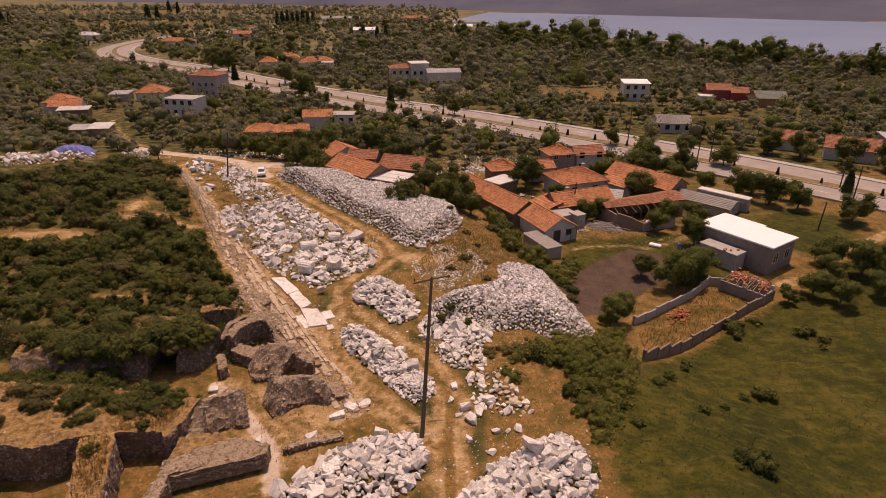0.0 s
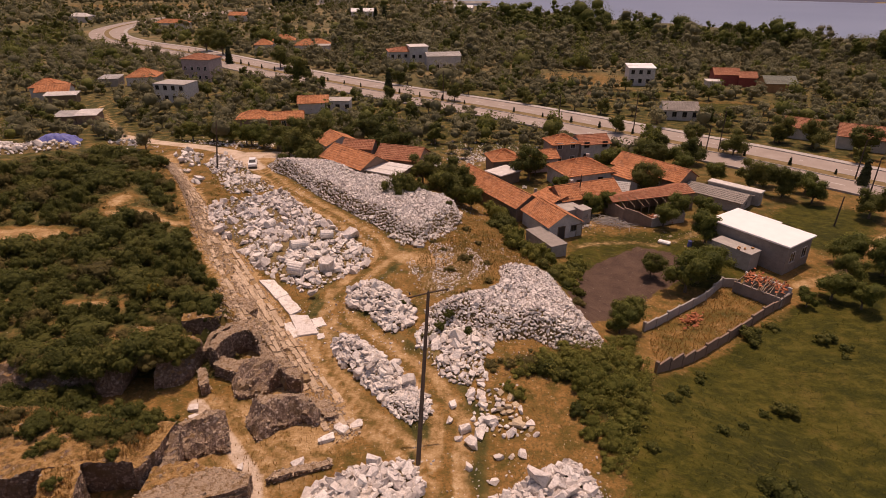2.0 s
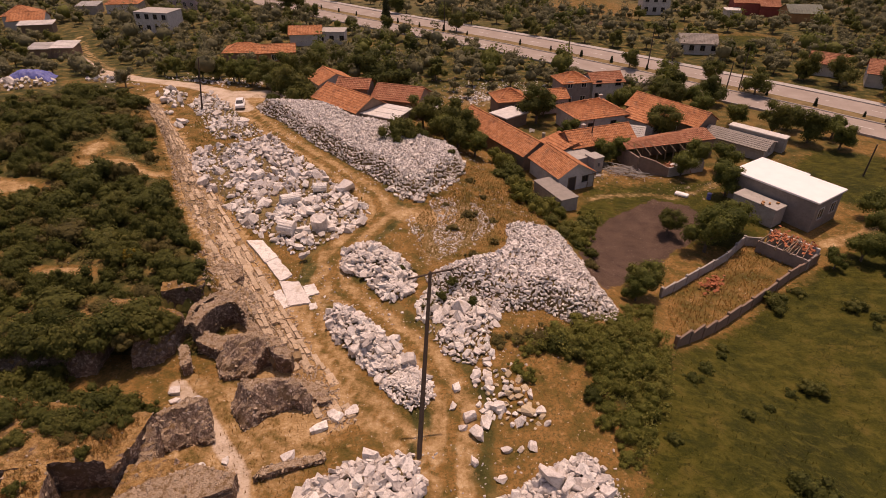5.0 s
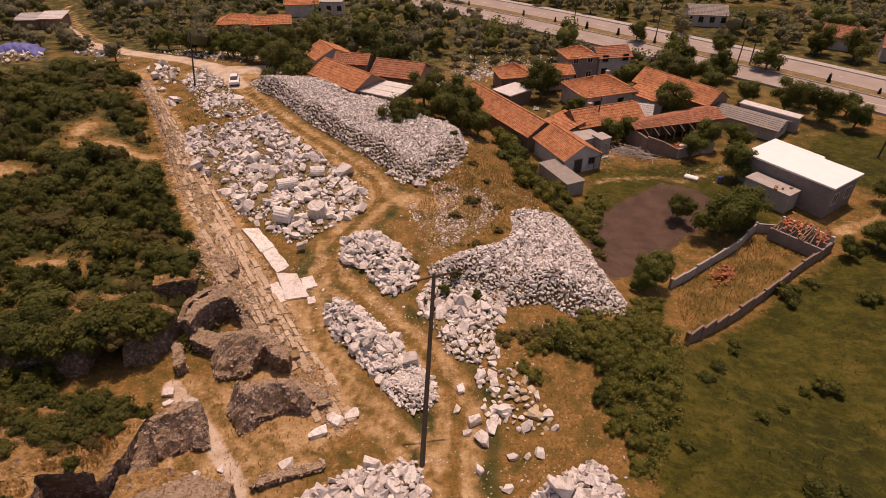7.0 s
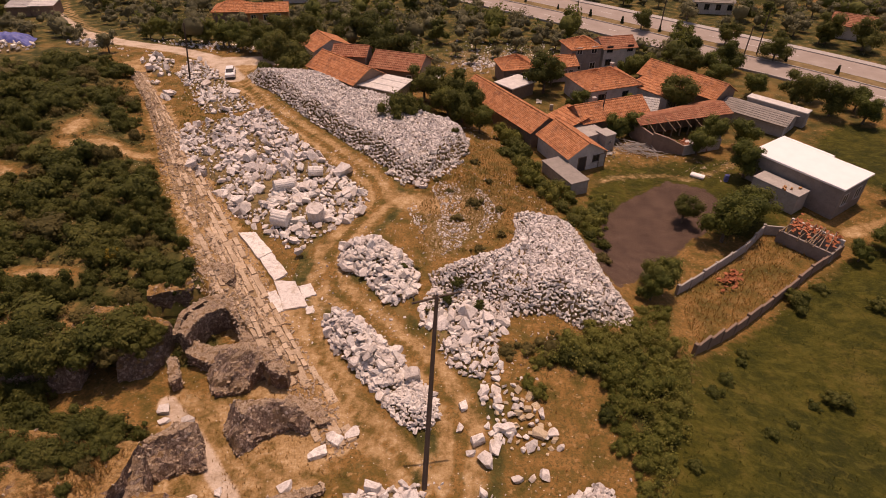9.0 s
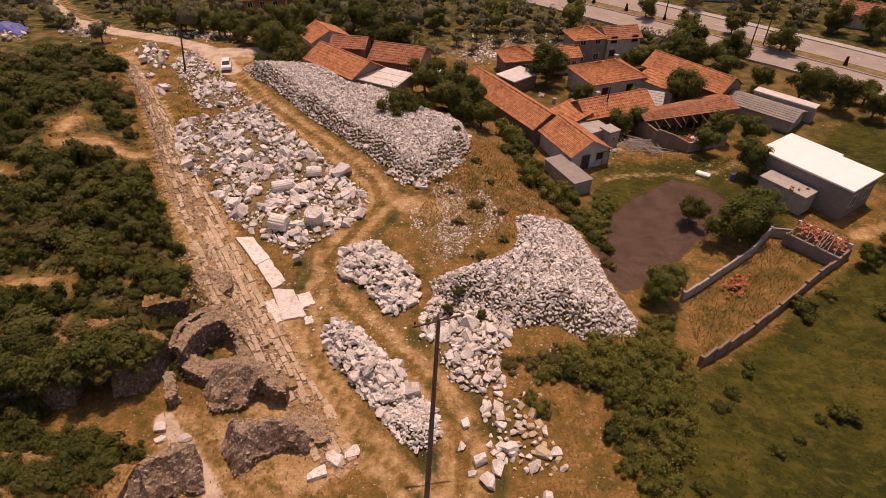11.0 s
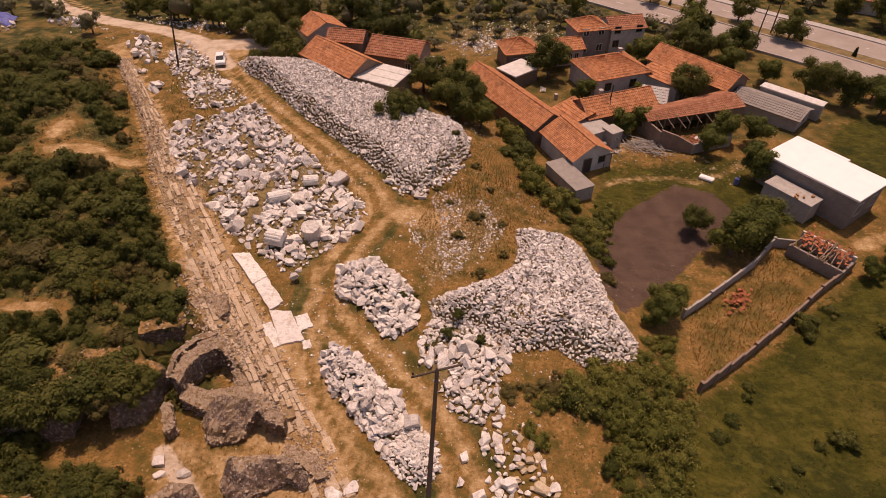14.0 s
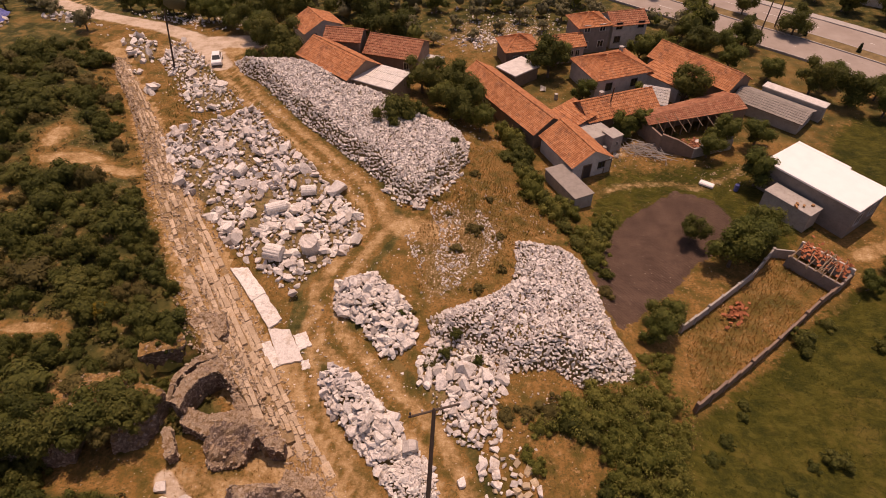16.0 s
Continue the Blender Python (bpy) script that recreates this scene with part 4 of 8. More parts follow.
for lane in range(11):
    # four ledges with two rows of squared blocks each, and rough rows along the vault heads
    w, end = (-8.4 + lane * 0.3, 64) if lane < 8 else (-16.5, -8.8)
    while w < end:
        ln = r.uniform(0.55, 1.5)
        w += ln + 0.03
        if r.random() < (0.3 if w < -8 else 0.12 if w < 14 else (0.2, 0.4, 0.65, 0.5)[lane // 2 % 4]):
            continue
        t = float(strip_top(w)) * (0.45 + 0.55 * float(ramp01(-10, -2, w)))
        if lane < 8:
            v = (0.27 + lane * 0.52) * strip_wide(w)
            top = t * (0.06, 0.37, 0.67, 0.94)[lane // 2] + 0.05 - 0.05 * (lane % 2)
            deep = 0.47 * strip_wide(w)
        else:
            v, top, deep = (-0.2, 0.8, 1.8)[lane - 8] + r.uniform(-0.2, 0.2), -0.02, r.uniform(0.3, 0.7)
        x, y = strip_xy(w - ln / 2, v + r.uniform(-0.04, 0.04))
        ob = new("paver", r.choice(PAVERS))
        ob.parent = platform
        ob.matrix_basis = Matrix.LocRotScale((x - STRIP_AT.x, y - STRIP_AT.y, top + ground_z(*strip_xy(w, 0.0)) * 0.5 + r.uniform(-0.06, 0.04)), Euler((r.gauss(0, 0.05), r.gauss(0, 0.05), math.atan2(STRIP_ALONG.y, STRIP_ALONG.x) + r.gauss(0, 0.02))), (ln * 1.02, deep * r.uniform(0.85, 1.1), r.uniform(0.2, 0.28)))
few = []
for _ in range(6000):
    w, v = r.choice((r.uniform(-17, 66), r.uniform(-17, 12), r.uniform(14, 66))), r.uniform(-0.6, 5.4)
    if w < -4 and v > 3.0:
        continue
    t = float(strip_top(w)) * (0.45 + 0.55 * float(ramp01(-10, -2, w)))
    x, y = strip_xy(w, v * strip_wide(w))
    few.append((x - STRIP_AT.x, y - STRIP_AT.y, (t * float(ramp01(0, 3.6, v)) if w > -8 else ground_z(x, y)) + 0.03, r.uniform(0.06, 0.24)))
joined_stones("rubble", few, platform, "loose limestone chips on the steps", PAVING_CHIPS)

# pale slabs along the foot of the steps
SLABS = [[(-21.3, 66.9), (-19.7, 67.0), (-17.4, 63.8), (-18.4, 62.9)], [(-18.3, 62.8), (-17.3, 63.6), (-15.2, 60.6), (-16.1, 59.6)], [(-16.0, 59.3), (-14.2, 59.2), (-12.5, 56.1), (-14.4, 55.6)], [(-13.7, 58.7), (-12.7, 59.1), (-12.0, 57.7), (-12.9, 57.1)], [(-16.4, 57.6), (-15.6, 58.0), (-14.3, 55.6), (-14.9, 55.2)], [(-12.6, 55.9), (-12.0, 56.1), (-11.7, 55.3), (-12.3, 55.0)]]
for i, o in enumerate(SLABS):
    bm = bmesh.new()
    cx, cy = sum(p[0] for p in o) / 4, sum(p[1] for p in o) / 4
    ring = [(Vector(p).lerp(Vector(q), k / 6), k) for p, q in zip(o, o[1:] + o[:1]) for k in range(6)]
    f = bm.faces.new([bm.verts.new(((p.x - cx) * 1.07 + r.uniform(-0.07, 0.07), (p.y - cy) * 1.07 + r.uniform(-0.07, 0.07), 0)) for p, k in ring])
    g = bmesh.ops.extrude_face_region(bm, geom=[f])
    for v in g["geom"]:
        if isinstance(v, bmesh.types.BMVert):
            v.co.z += 0.34 - 0.04 * i
    bmesh.ops.recalc_face_normals(bm, faces=bm.faces)
    bmesh.ops.bevel(bm, geom=bm.edges[:], offset=0.02, segments=1, affect="EDGES")
    ob = part("marble_slab", bm, MARBLE)
    ob.location = (cx, cy, ground_z(cx, cy) - 0.08)
    tagged(ob, "flat pale marble slab laid beside the platform steps", "stone slab", "slabs along the steps")


# ---- ruined vault walls ----
def ruin(label, outline, top, base=-0.3, cell=0.26, rough=0.2, seed=1, rim=True, mat=None, front=None, pitch=1.1):
    """A mass of rubble masonry over an outline; top(x, y) gives its height, and its face slopes down to the front line."""
    cx, cy = sum(p[0] for p in outline) / len(outline), sum(p[1] for p in outline) / len(outline)
    (x0, x1), (y0, y1) = ((min(p[i] for p in outline), max(p[i] for p in outline)) for i in (0, 1))
    r = random.Random(seed)

    def high(x, y):
        h = top(x, y) + min(1.0, rough * 5) * (0.24 * noise.noise(Vector((x * 0.8, y * 0.8, seed))) + 0.14 * noise.noise(Vector((x * 2.6, y * 2.6, seed))))
        if front:
            h = min(h, base + 0.55 + pitch * float(line_far(front, x, y)) + 0.5 * noise.noise(Vector((x * 1.2, y * 1.2, seed))) + 0.25 * noise.noise(Vector((x * 3.1, y * 3.1, seed))))
        return h

    ni, nj = int((x1 - x0) / cell) + 3, int((y1 - y0) / cell) + 3
    mx, my = np.meshgrid(x0 + (np.arange(ni) - 0.5) * cell, y0 + (np.arange(nj) - 0.5) * cell, indexing="ij")
    mask = inside(outline, mx, my)
    ring = outline + outline[:1]
    bm = bmesh.new()
    tops_, feet = {}, {}

    def corner(i, j, rim_side):
        if (i, j) not in tops_:
            x, y = x0 + (i - 1) * cell, y0 + (j - 1) * cell
            if rim_side:
                best = None
                for (ax, ay), (bx, by) in zip(ring, ring[1:]):
                    dx, dy = bx - ax, by - ay
                    t = min(1, max(0, ((x - ax) * dx + (y - ay) * dy) / (dx * dx + dy * dy)))
                    q = (ax + t * dx, ay + t * dy)
                    d = math.hypot(x - q[0], y - q[1])
                    if best is None or d < best[0]:
                        best = (d, q)
                if best[0] < cell * 1.2:
                    x, y = best[1]
            p = Vector((x, y, high(x, y)))
            p += rough * (0.45 * noise.noise_vector(p * 1.1 + Vector((seed, 0, 0))) + 0.5 * noise.noise_vector(p * 3.3))
            tops_[(i, j)] = bm.verts.new(p - Vector((cx, cy, 0)))
        return tops_[(i, j)]

    def foot(i, j):
        if (i, j) not in feet:
            v = corner(i, j, True)
            col = []
            for t in (0.0, 0.2, 0.4, 0.6, 0.8, 0.93):
                q = Vector((v.co.x, v.co.y, base + (v.co.z - base) * t))
                if t:
                    q += rough * Vector((1, 1, 0.3)) * noise.noise_vector((q + Vector((cx, cy, seed))) * 2.4)
                col.append(bm.verts.new(q))
            feet[(i, j)] = col + [v]
        return feet[(i, j)]

    walls = []
    for i, j in zip(*np.nonzero(mask)):
        sides = [((i, j), (i + 1, j), mask[i, j - 1]), ((i + 1, j), (i + 1, j + 1), mask[i + 1, j]), ((i + 1, j + 1), (i, j + 1), mask[i, j + 1]), ((i, j + 1), (i, j), mask[i - 1, j])]
        walls += [(a, b) for a, b, covered in sides if not covered]
    edge = {p for w in walls for p in w}
    for i, j in zip(*np.nonzero(mask)):
        bm.faces.new([corner(a, b, (a, b) in edge) for a, b in ((i, j), (i + 1, j), (i + 1, j + 1), (i, j + 1))])
    for a, b in walls:
        fa, fb = foot(*a), foot(*b)
        for k in range(6):
            bm.faces.new((fa[k], fb[k], fb[k + 1], fa[k + 1]))
    ob = thing("ruined_vault", cx, cy, 0, label=label, category="ruin wall", group="ruined vaults")
    if rim:
        few = []
        for a in edge:
            for co in [q.co for q in feet[a]]:
                if r.random() < (0.10 if mat else 0.2):
                    few.append((co.x, co.y, co.z - 0.02, r.uniform(0.08, 0.24)))
        for v in tops_.values():
            if r.random() < (0.04 if mat else 0.12):
                few.append((v.co.x, v.co.y, v.co.z + 0.01, r.uniform(0.08, 0.26)))
        joined_stones("rubble", few, ob, "broken stones along the wall's edge", PAVING_CHIPS)
    part("masonry", bm, mat or MASONRY, ob)
    return ob


ruin("overgrown rubble-core wall of a buried vault", [(-40, 45.4), (-31.6, 46.0), (-27.9, 46.7), (-27.9, 52.0), (-40, 51.2)], lambda x, y: 2.7 + 0.3 * math.sin(x), seed=2, mat=MASONRY_GRASSY, front=[(-40, 45.4), (-31.6, 46.0), (-27.9, 46.7)], pitch=1.5)
ruin("overgrown rubble-core wall beside a dark vault mouth", [(-25.3, 47.3), (-23.5, 48.0), (-22.6, 49.2), (-22.3, 51.6), (-25.3, 52.2)], lambda x, y: 2.9 - 0.2 * (x + 25), seed=3, mat=MASONRY_GRASSY, front=[(-25.3, 47.3), (-23.5, 48.0), (-22.6, 49.2)], pitch=1.5)
ruin("broken crown of a buried vault", [(-28.3, 48.3), (-24.9, 48.6), (-24.9, 52.6), (-28.3, 52.4)], lambda x, y: 3.2, base=1.75, seed=4, mat=MASONRY_GRASSY)
ruin("horseshoe stump of a brick-and-rubble vault", [(-21.4, 50.6), (-21.1, 52.6), (-20.1, 53.9), (-18.6, 54.5), (-16.8, 53.8), (-15.3, 52.0), (-14.6, 50.2), (-15.4, 48.8), (-16.6, 48.6), (-16.5, 50.3), (-17.2, 52.3), (-18.5, 53.4), (-19.7, 52.6), (-20.3, 51.3), (-20.5, 50.0)], lambda x, y: 2.45 - 0.85 * float(ramp01(-19.2, -16.4, x)) - 0.08 * max(0, -19 - x), seed=5, rough=0.13, cell=0.2)
ruin("thin outer shell of a vault round the horseshoe stump", [(-22.3, 51.2), (-21.9, 53.2), (-20.7, 54.8), (-19.0, 55.4), (-19.0, 54.9), (-20.4, 54.3), (-21.5, 53.0), (-21.8, 51.2)], lambda x, y: 2.15 - 0.6 * max(0, 52.6 - y), seed=23, rough=0.09, cell=0.18)
ruin("low broken lip before the horseshoe chamber", [(-20.5, 50.9), (-18.6, 50.1), (-16.6, 50.5), (-16.2, 48.9), (-18.2, 48.3), (-20.6, 49.3)], lambda x, y: 1.15, seed=24, rough=0.13, cell=0.2)
ruin("rubble-core vault stump with hollow front", [(-18.6, 47.7), (-18.2, 48.9), (-16.2, 49.1), (-14.0, 49.2), (-12.1, 47.7), (-12.2, 46.8), (-13.2, 46.9), (-14.1, 47.8), (-14.9, 47.3), (-15.3, 46.4), (-17.5, 46.0)], lambda x, y: 2.3 - 0.35 * max(0, x + 14.5), seed=6, rough=0.16, front=[(-18.6, 47.7), (-17.5, 46.0), (-15.3, 46.4)], pitch=0.9)
ruin("shadowed rubble wall at the back of a dug-out chamber", [(-25.4, 54.6), (-23.8, 55.2), (-22.2, 55.7), (-21.8, 56.2), (-22.6, 57.2), (-25.6, 56.2)], lambda x, y: 2.4, seed=21, mat=MASONRY_GRASSY)
ruin("small rubble stump beside the steps", [(-22.5, 58.6), (-21.6, 59.6), (-19.6, 59.6), (-18.8, 57.6), (-19.4, 56.8), (-20.2, 57.6), (-20.9, 58.6), (-21.9, 58.0)], lambda x, y: 2.1, seed=7, rough=0.13, cell=0.2)
ruin("free-standing block of a fallen vault with hollow front", [(-15.9, 43.0), (-15.4, 43.9), (-13.0, 44.2), (-11.0, 44.1), (-9.8, 43.2), (-10.1, 42.6), (-11.2, 43.1), (-12.2, 42.7), (-13.3, 42.1), (-13.8, 41.4), (-14.5, 40.9)], lambda x, y: 2.15 - 0.4 * max(0, x + 11.8), seed=8, rough=0.15, cell=0.2, front=[(-15.9, 43.0), (-14.5, 40.9), (-13.8, 41.4), (-12.2, 42.7), (-10.1, 42.6)], pitch=1.5)
ruin("tilted wall block of a fallen vault", [(-20.2, 39.0), (-20.2, 40.8), (-18.4, 42.2), (-17.0, 41.9), (-16.2, 39.9), (-16.9, 39.7), (-17.6, 39.8), (-19.3, 39.0)], lambda x, y: 2.2 + 0.12 * (x + 18), seed=9, rough=0.14, cell=0.2, front=[(-20.2, 39.0), (-19.3, 39.0), (-17.6, 39.8), (-16.2, 39.8)], pitch=1.1)
ruin("spur wall running from the vault block", [(-19.9, 36.0), (-20.4, 39.2), (-19.4, 39.3), (-18.9, 36.4)], lambda x, y: 0.7 + 0.55 * max(0, y - 36), seed=10)
ruin("grass-topped rubble mass between vault chambers", [(-38, 34.0), (-29.5, 33.8), (-27.2, 35.2), (-24.6, 35.9), (-21.6, 36.2), (-20.8, 35.4), (-20.2, 37.6), (-20.0, 40.2), (-23, 40.2), (-30, 41.0), (-38, 41.0)], lambda x, y: 2.7 + 0.07 * max(0, -22 - x), seed=11, mat=MASONRY_GRASSY, cell=0.3)
ruin("grass-topped dividing wall between vault chambers", [(-24.4, 26), (-22.0, 26), (-23.0, 31.0), (-24.7, 35.8), (-27.2, 35.4), (-25.0, 30)], lambda x, y: 2.95, seed=12, mat=MASONRY_GRASSY)
ruin("outer rubble wall of the vault chambers", [(-38, 26), (-33.0, 26), (-32.6, 34.2), (-38, 34.2)], lambda x, y: 3.2, seed=13, mat=MASONRY_GRASSY)
ruin("coursed stone wall stump with stepped layers", [(-20.4, 32.7), (-20.5, 34.0), (-18.6, 35.5), (-16.0, 36.9), (-13.4, 36.3), (-13.4, 35.3), (-16.6, 34.2), (-19.6, 32.9), (-19.6, 30.0), (-20.6, 30.0)], lambda x, y: 1.75 - 0.07 * (x + 20), seed=14, rough=0.12, cell=0.2)
ruin("earth bank grown with dry grass behind the coursed wall", [(-20.6, 33.6), (-20.3, 36.6), (-18.9, 37.4), (-16.4, 37.4), (-18.6, 35.4)], lambda x, y: 1.5 - 0.2 * (x + 20.5) + 0.1 * (y - 34), seed=25, mat=MASONRY_GRASSY)
for i, (zz, off) in enumerate(((0.45, 0.30), (0.85, 0.22), (1.25, 0.10))):
    ruin("long squared course of the layered wall", [(-20.2, 32.6 - off), (-20.3, 33.4), (-13.6, 36.0), (-13.2, 35.2 - off)], lambda x, y: zz + 0.28, base=zz - 0.1, seed=15 + i, rough=0.07, rim=False)
ruin("short stub of rubble wall beside the path", [(-21.9, 49.0), (-21.3, 49.2), (-20.2, 47.0), (-20.9, 46.6)], lambda x, y: 1.0, seed=20, rough=0.1)
ruin("low foundation wall of rough stones", [(-12.6, 36.6), (-12.2, 37.4), (-8.3, 38.7), (-8.1, 38.2)], lambda x, y: 0.55 - 0.04 * (x + 12), seed=18, rough=0.08)
ruin("low broken threshold of rough stones", [(-12.4, 44.4), (-12.0, 46.0), (-9.6, 45.2), (-8.4, 43.6), (-9.2, 43.2), (-10.8, 44.6)], lambda x, y: 0.42, seed=19, rough=0.1)


# loose stones in the grass
r = random.Random(91)
few = []
PATCH = [(-4.5, 72.5), (-1, 78), (4, 76.5), (6.2, 71), (3, 66.5), (-1.5, 63), (-2.6, 66)]
while len(few) < 900:
    x, y = r.uniform(-5, 7), r.uniform(62, 79)
    if inside(PATCH, x, y) and wave(x, y, 0.9, 14) > -0.2:
        few.append((x, y, ground_z(x, y) + 0.02, r.uniform(0.06, 0.26)))
joined_stones("scattered_rubble", few, None, "pale marble chips strewn over dry grass")["category"] = "rubble"
few = []
while len(few) < 2200:
    x, y = r.uniform(-40, 12), r.uniform(30, 112)
    w, v = strip_uv(x, y)
    if -60 < v < 0 and wave(x, y, 0.3, 15) > 0:
        few.append((x, y, ground_z(x, y) + 0.01, abs(r.gauss(0.05, 0.06)) + 0.05))
joined_stones("scattered_rubble", few, None, "small pale stones scattered on the dry ground")["category"] = "rubble"
few = []
while len(few) < 260:
    x, y = r.gauss(-48, 7), r.gauss(129, 2.5)
    if line_far(TRACK, x, y) > 3:
        few.append((x, y, ground_z(x, y) + 0.05, r.uniform(0.15, 0.5)))
joined_stones("scattered_rubble", few, None, "pale stones on the dry bank behind the track")["category"] = "rubble"


# ---- houses and walls ----
def roof_slope(bm, a, b, c, d, courses, lap=0.035, pitch=0.3):
    """Lapped courses of barrel tiles between the eave a-b and the ridge d-c, as one ribbed and stepped sheet."""
    a, b, c, d = (Vector(p) for p in (a, b, c, d))
    up = (b - a).cross(d - a).normalized()
    if up.z < 0:
        up = -up
    n = max(2, int((b - a).length / pitch)) * 2

    def row(t, lift):
        p, q = a.lerp(d, t), b.lerp(c, t)
        sag = 0.05 * math.sin(3.1 * t) * math.sin(p.x + p.y)
        return [bm.verts.new(p.lerp(q, k / n) + up * (lift + (0.05 if k % 2 else 0.0) - sag * math.sin(math.pi * k / n))) for k in range(n + 1)]

    last = row(0, -0.07)
    for i in range(courses):
        low, high = row(i / courses, lap + 0.03), row((i + 1) / courses, 0.02)
        for lo, hi in ((last, low), (low, high)):
            for k in range(n):
                bm.faces.new((lo[k], lo[k + 1], hi[k + 1], hi[k]))
        last = high


def window(parent, x, y, z, w, h, face, frame_mat):
    """A window in a wall: recessed pane, frame, sill. face: '+x', '-x', '+y' or '-y'."""
    turn = {"-y": 0, "+x": 90, "+y": 180, "-x": 270}[face]
    m = pose(x, y, z, 0, 0, turn)
    bm = boxed(-w / 2, w / 2, -0.02, 0.05, 0, h)
    bm.transform(m)
    win = part("window", bm, GLASS, parent)
    bm = bmesh.new()
    for x0, x1, z0, z1 in ((-w / 2 - 0.07, -w / 2 + 0.03, -0.05, h + 0.07), (w / 2 - 0.03, w / 2 + 0.07, -0.05, h + 0.07), (-w / 2 - 0.07, w / 2 + 0.07, h - 0.03, h + 0.07), (-0.03, 0.03, 0, h)):
        box(bm, x0, x1, -0.07, 0.03, z0, z1)
    bm.transform(m)
    part("frame", bm, frame_mat, win)
    bm = boxed(-w / 2 - 0.15, w / 2 + 0.15, -0.18, 0.04, -0.1, -0.02)
    bm.transform(m)
    part("sill", bm, CONCRETE, win)


def door(parent, x, y, z, w, h, face, mat):
    turn = {"-y": 0, "+x": 90, "+y": 180, "-x": 270}[face]
    m = pose(x, y, z, 0, 0, turn)
    bm = boxed(-w / 2, w / 2, -0.05, 0.05, 0, h, 0.01)
    bm.transform(m)
    d = part("door", bm, mat, parent)
    bm = bmesh.new()
    for x0, x1, z0, z1 in ((-w / 2 - 0.1, -w / 2, 0, h + 0.1), (w / 2, w / 2 + 0.1, 0, h + 0.1), (-w / 2, w / 2, h, h + 0.1)):
        box(bm, x0, x1, -0.09, 0.04, z0, z1)
    bm.transform(m)
    part("door_frame", bm, WOOD, d)


def walls_box(bm, L, W, h, t=0.25):
    for x0, x1, y0, y1 in ((-L / 2, L / 2, -W / 2, -W / 2 + t), (-L / 2, L / 2, W / 2 - t, W / 2), (-L / 2, -L / 2 + t, -W / 2 + t, W / 2 - t), (L / 2 - t, L / 2, -W / 2 + t, W / 2 - t)):
        box(bm, x0, x1, y0, y1, -0.6, h)


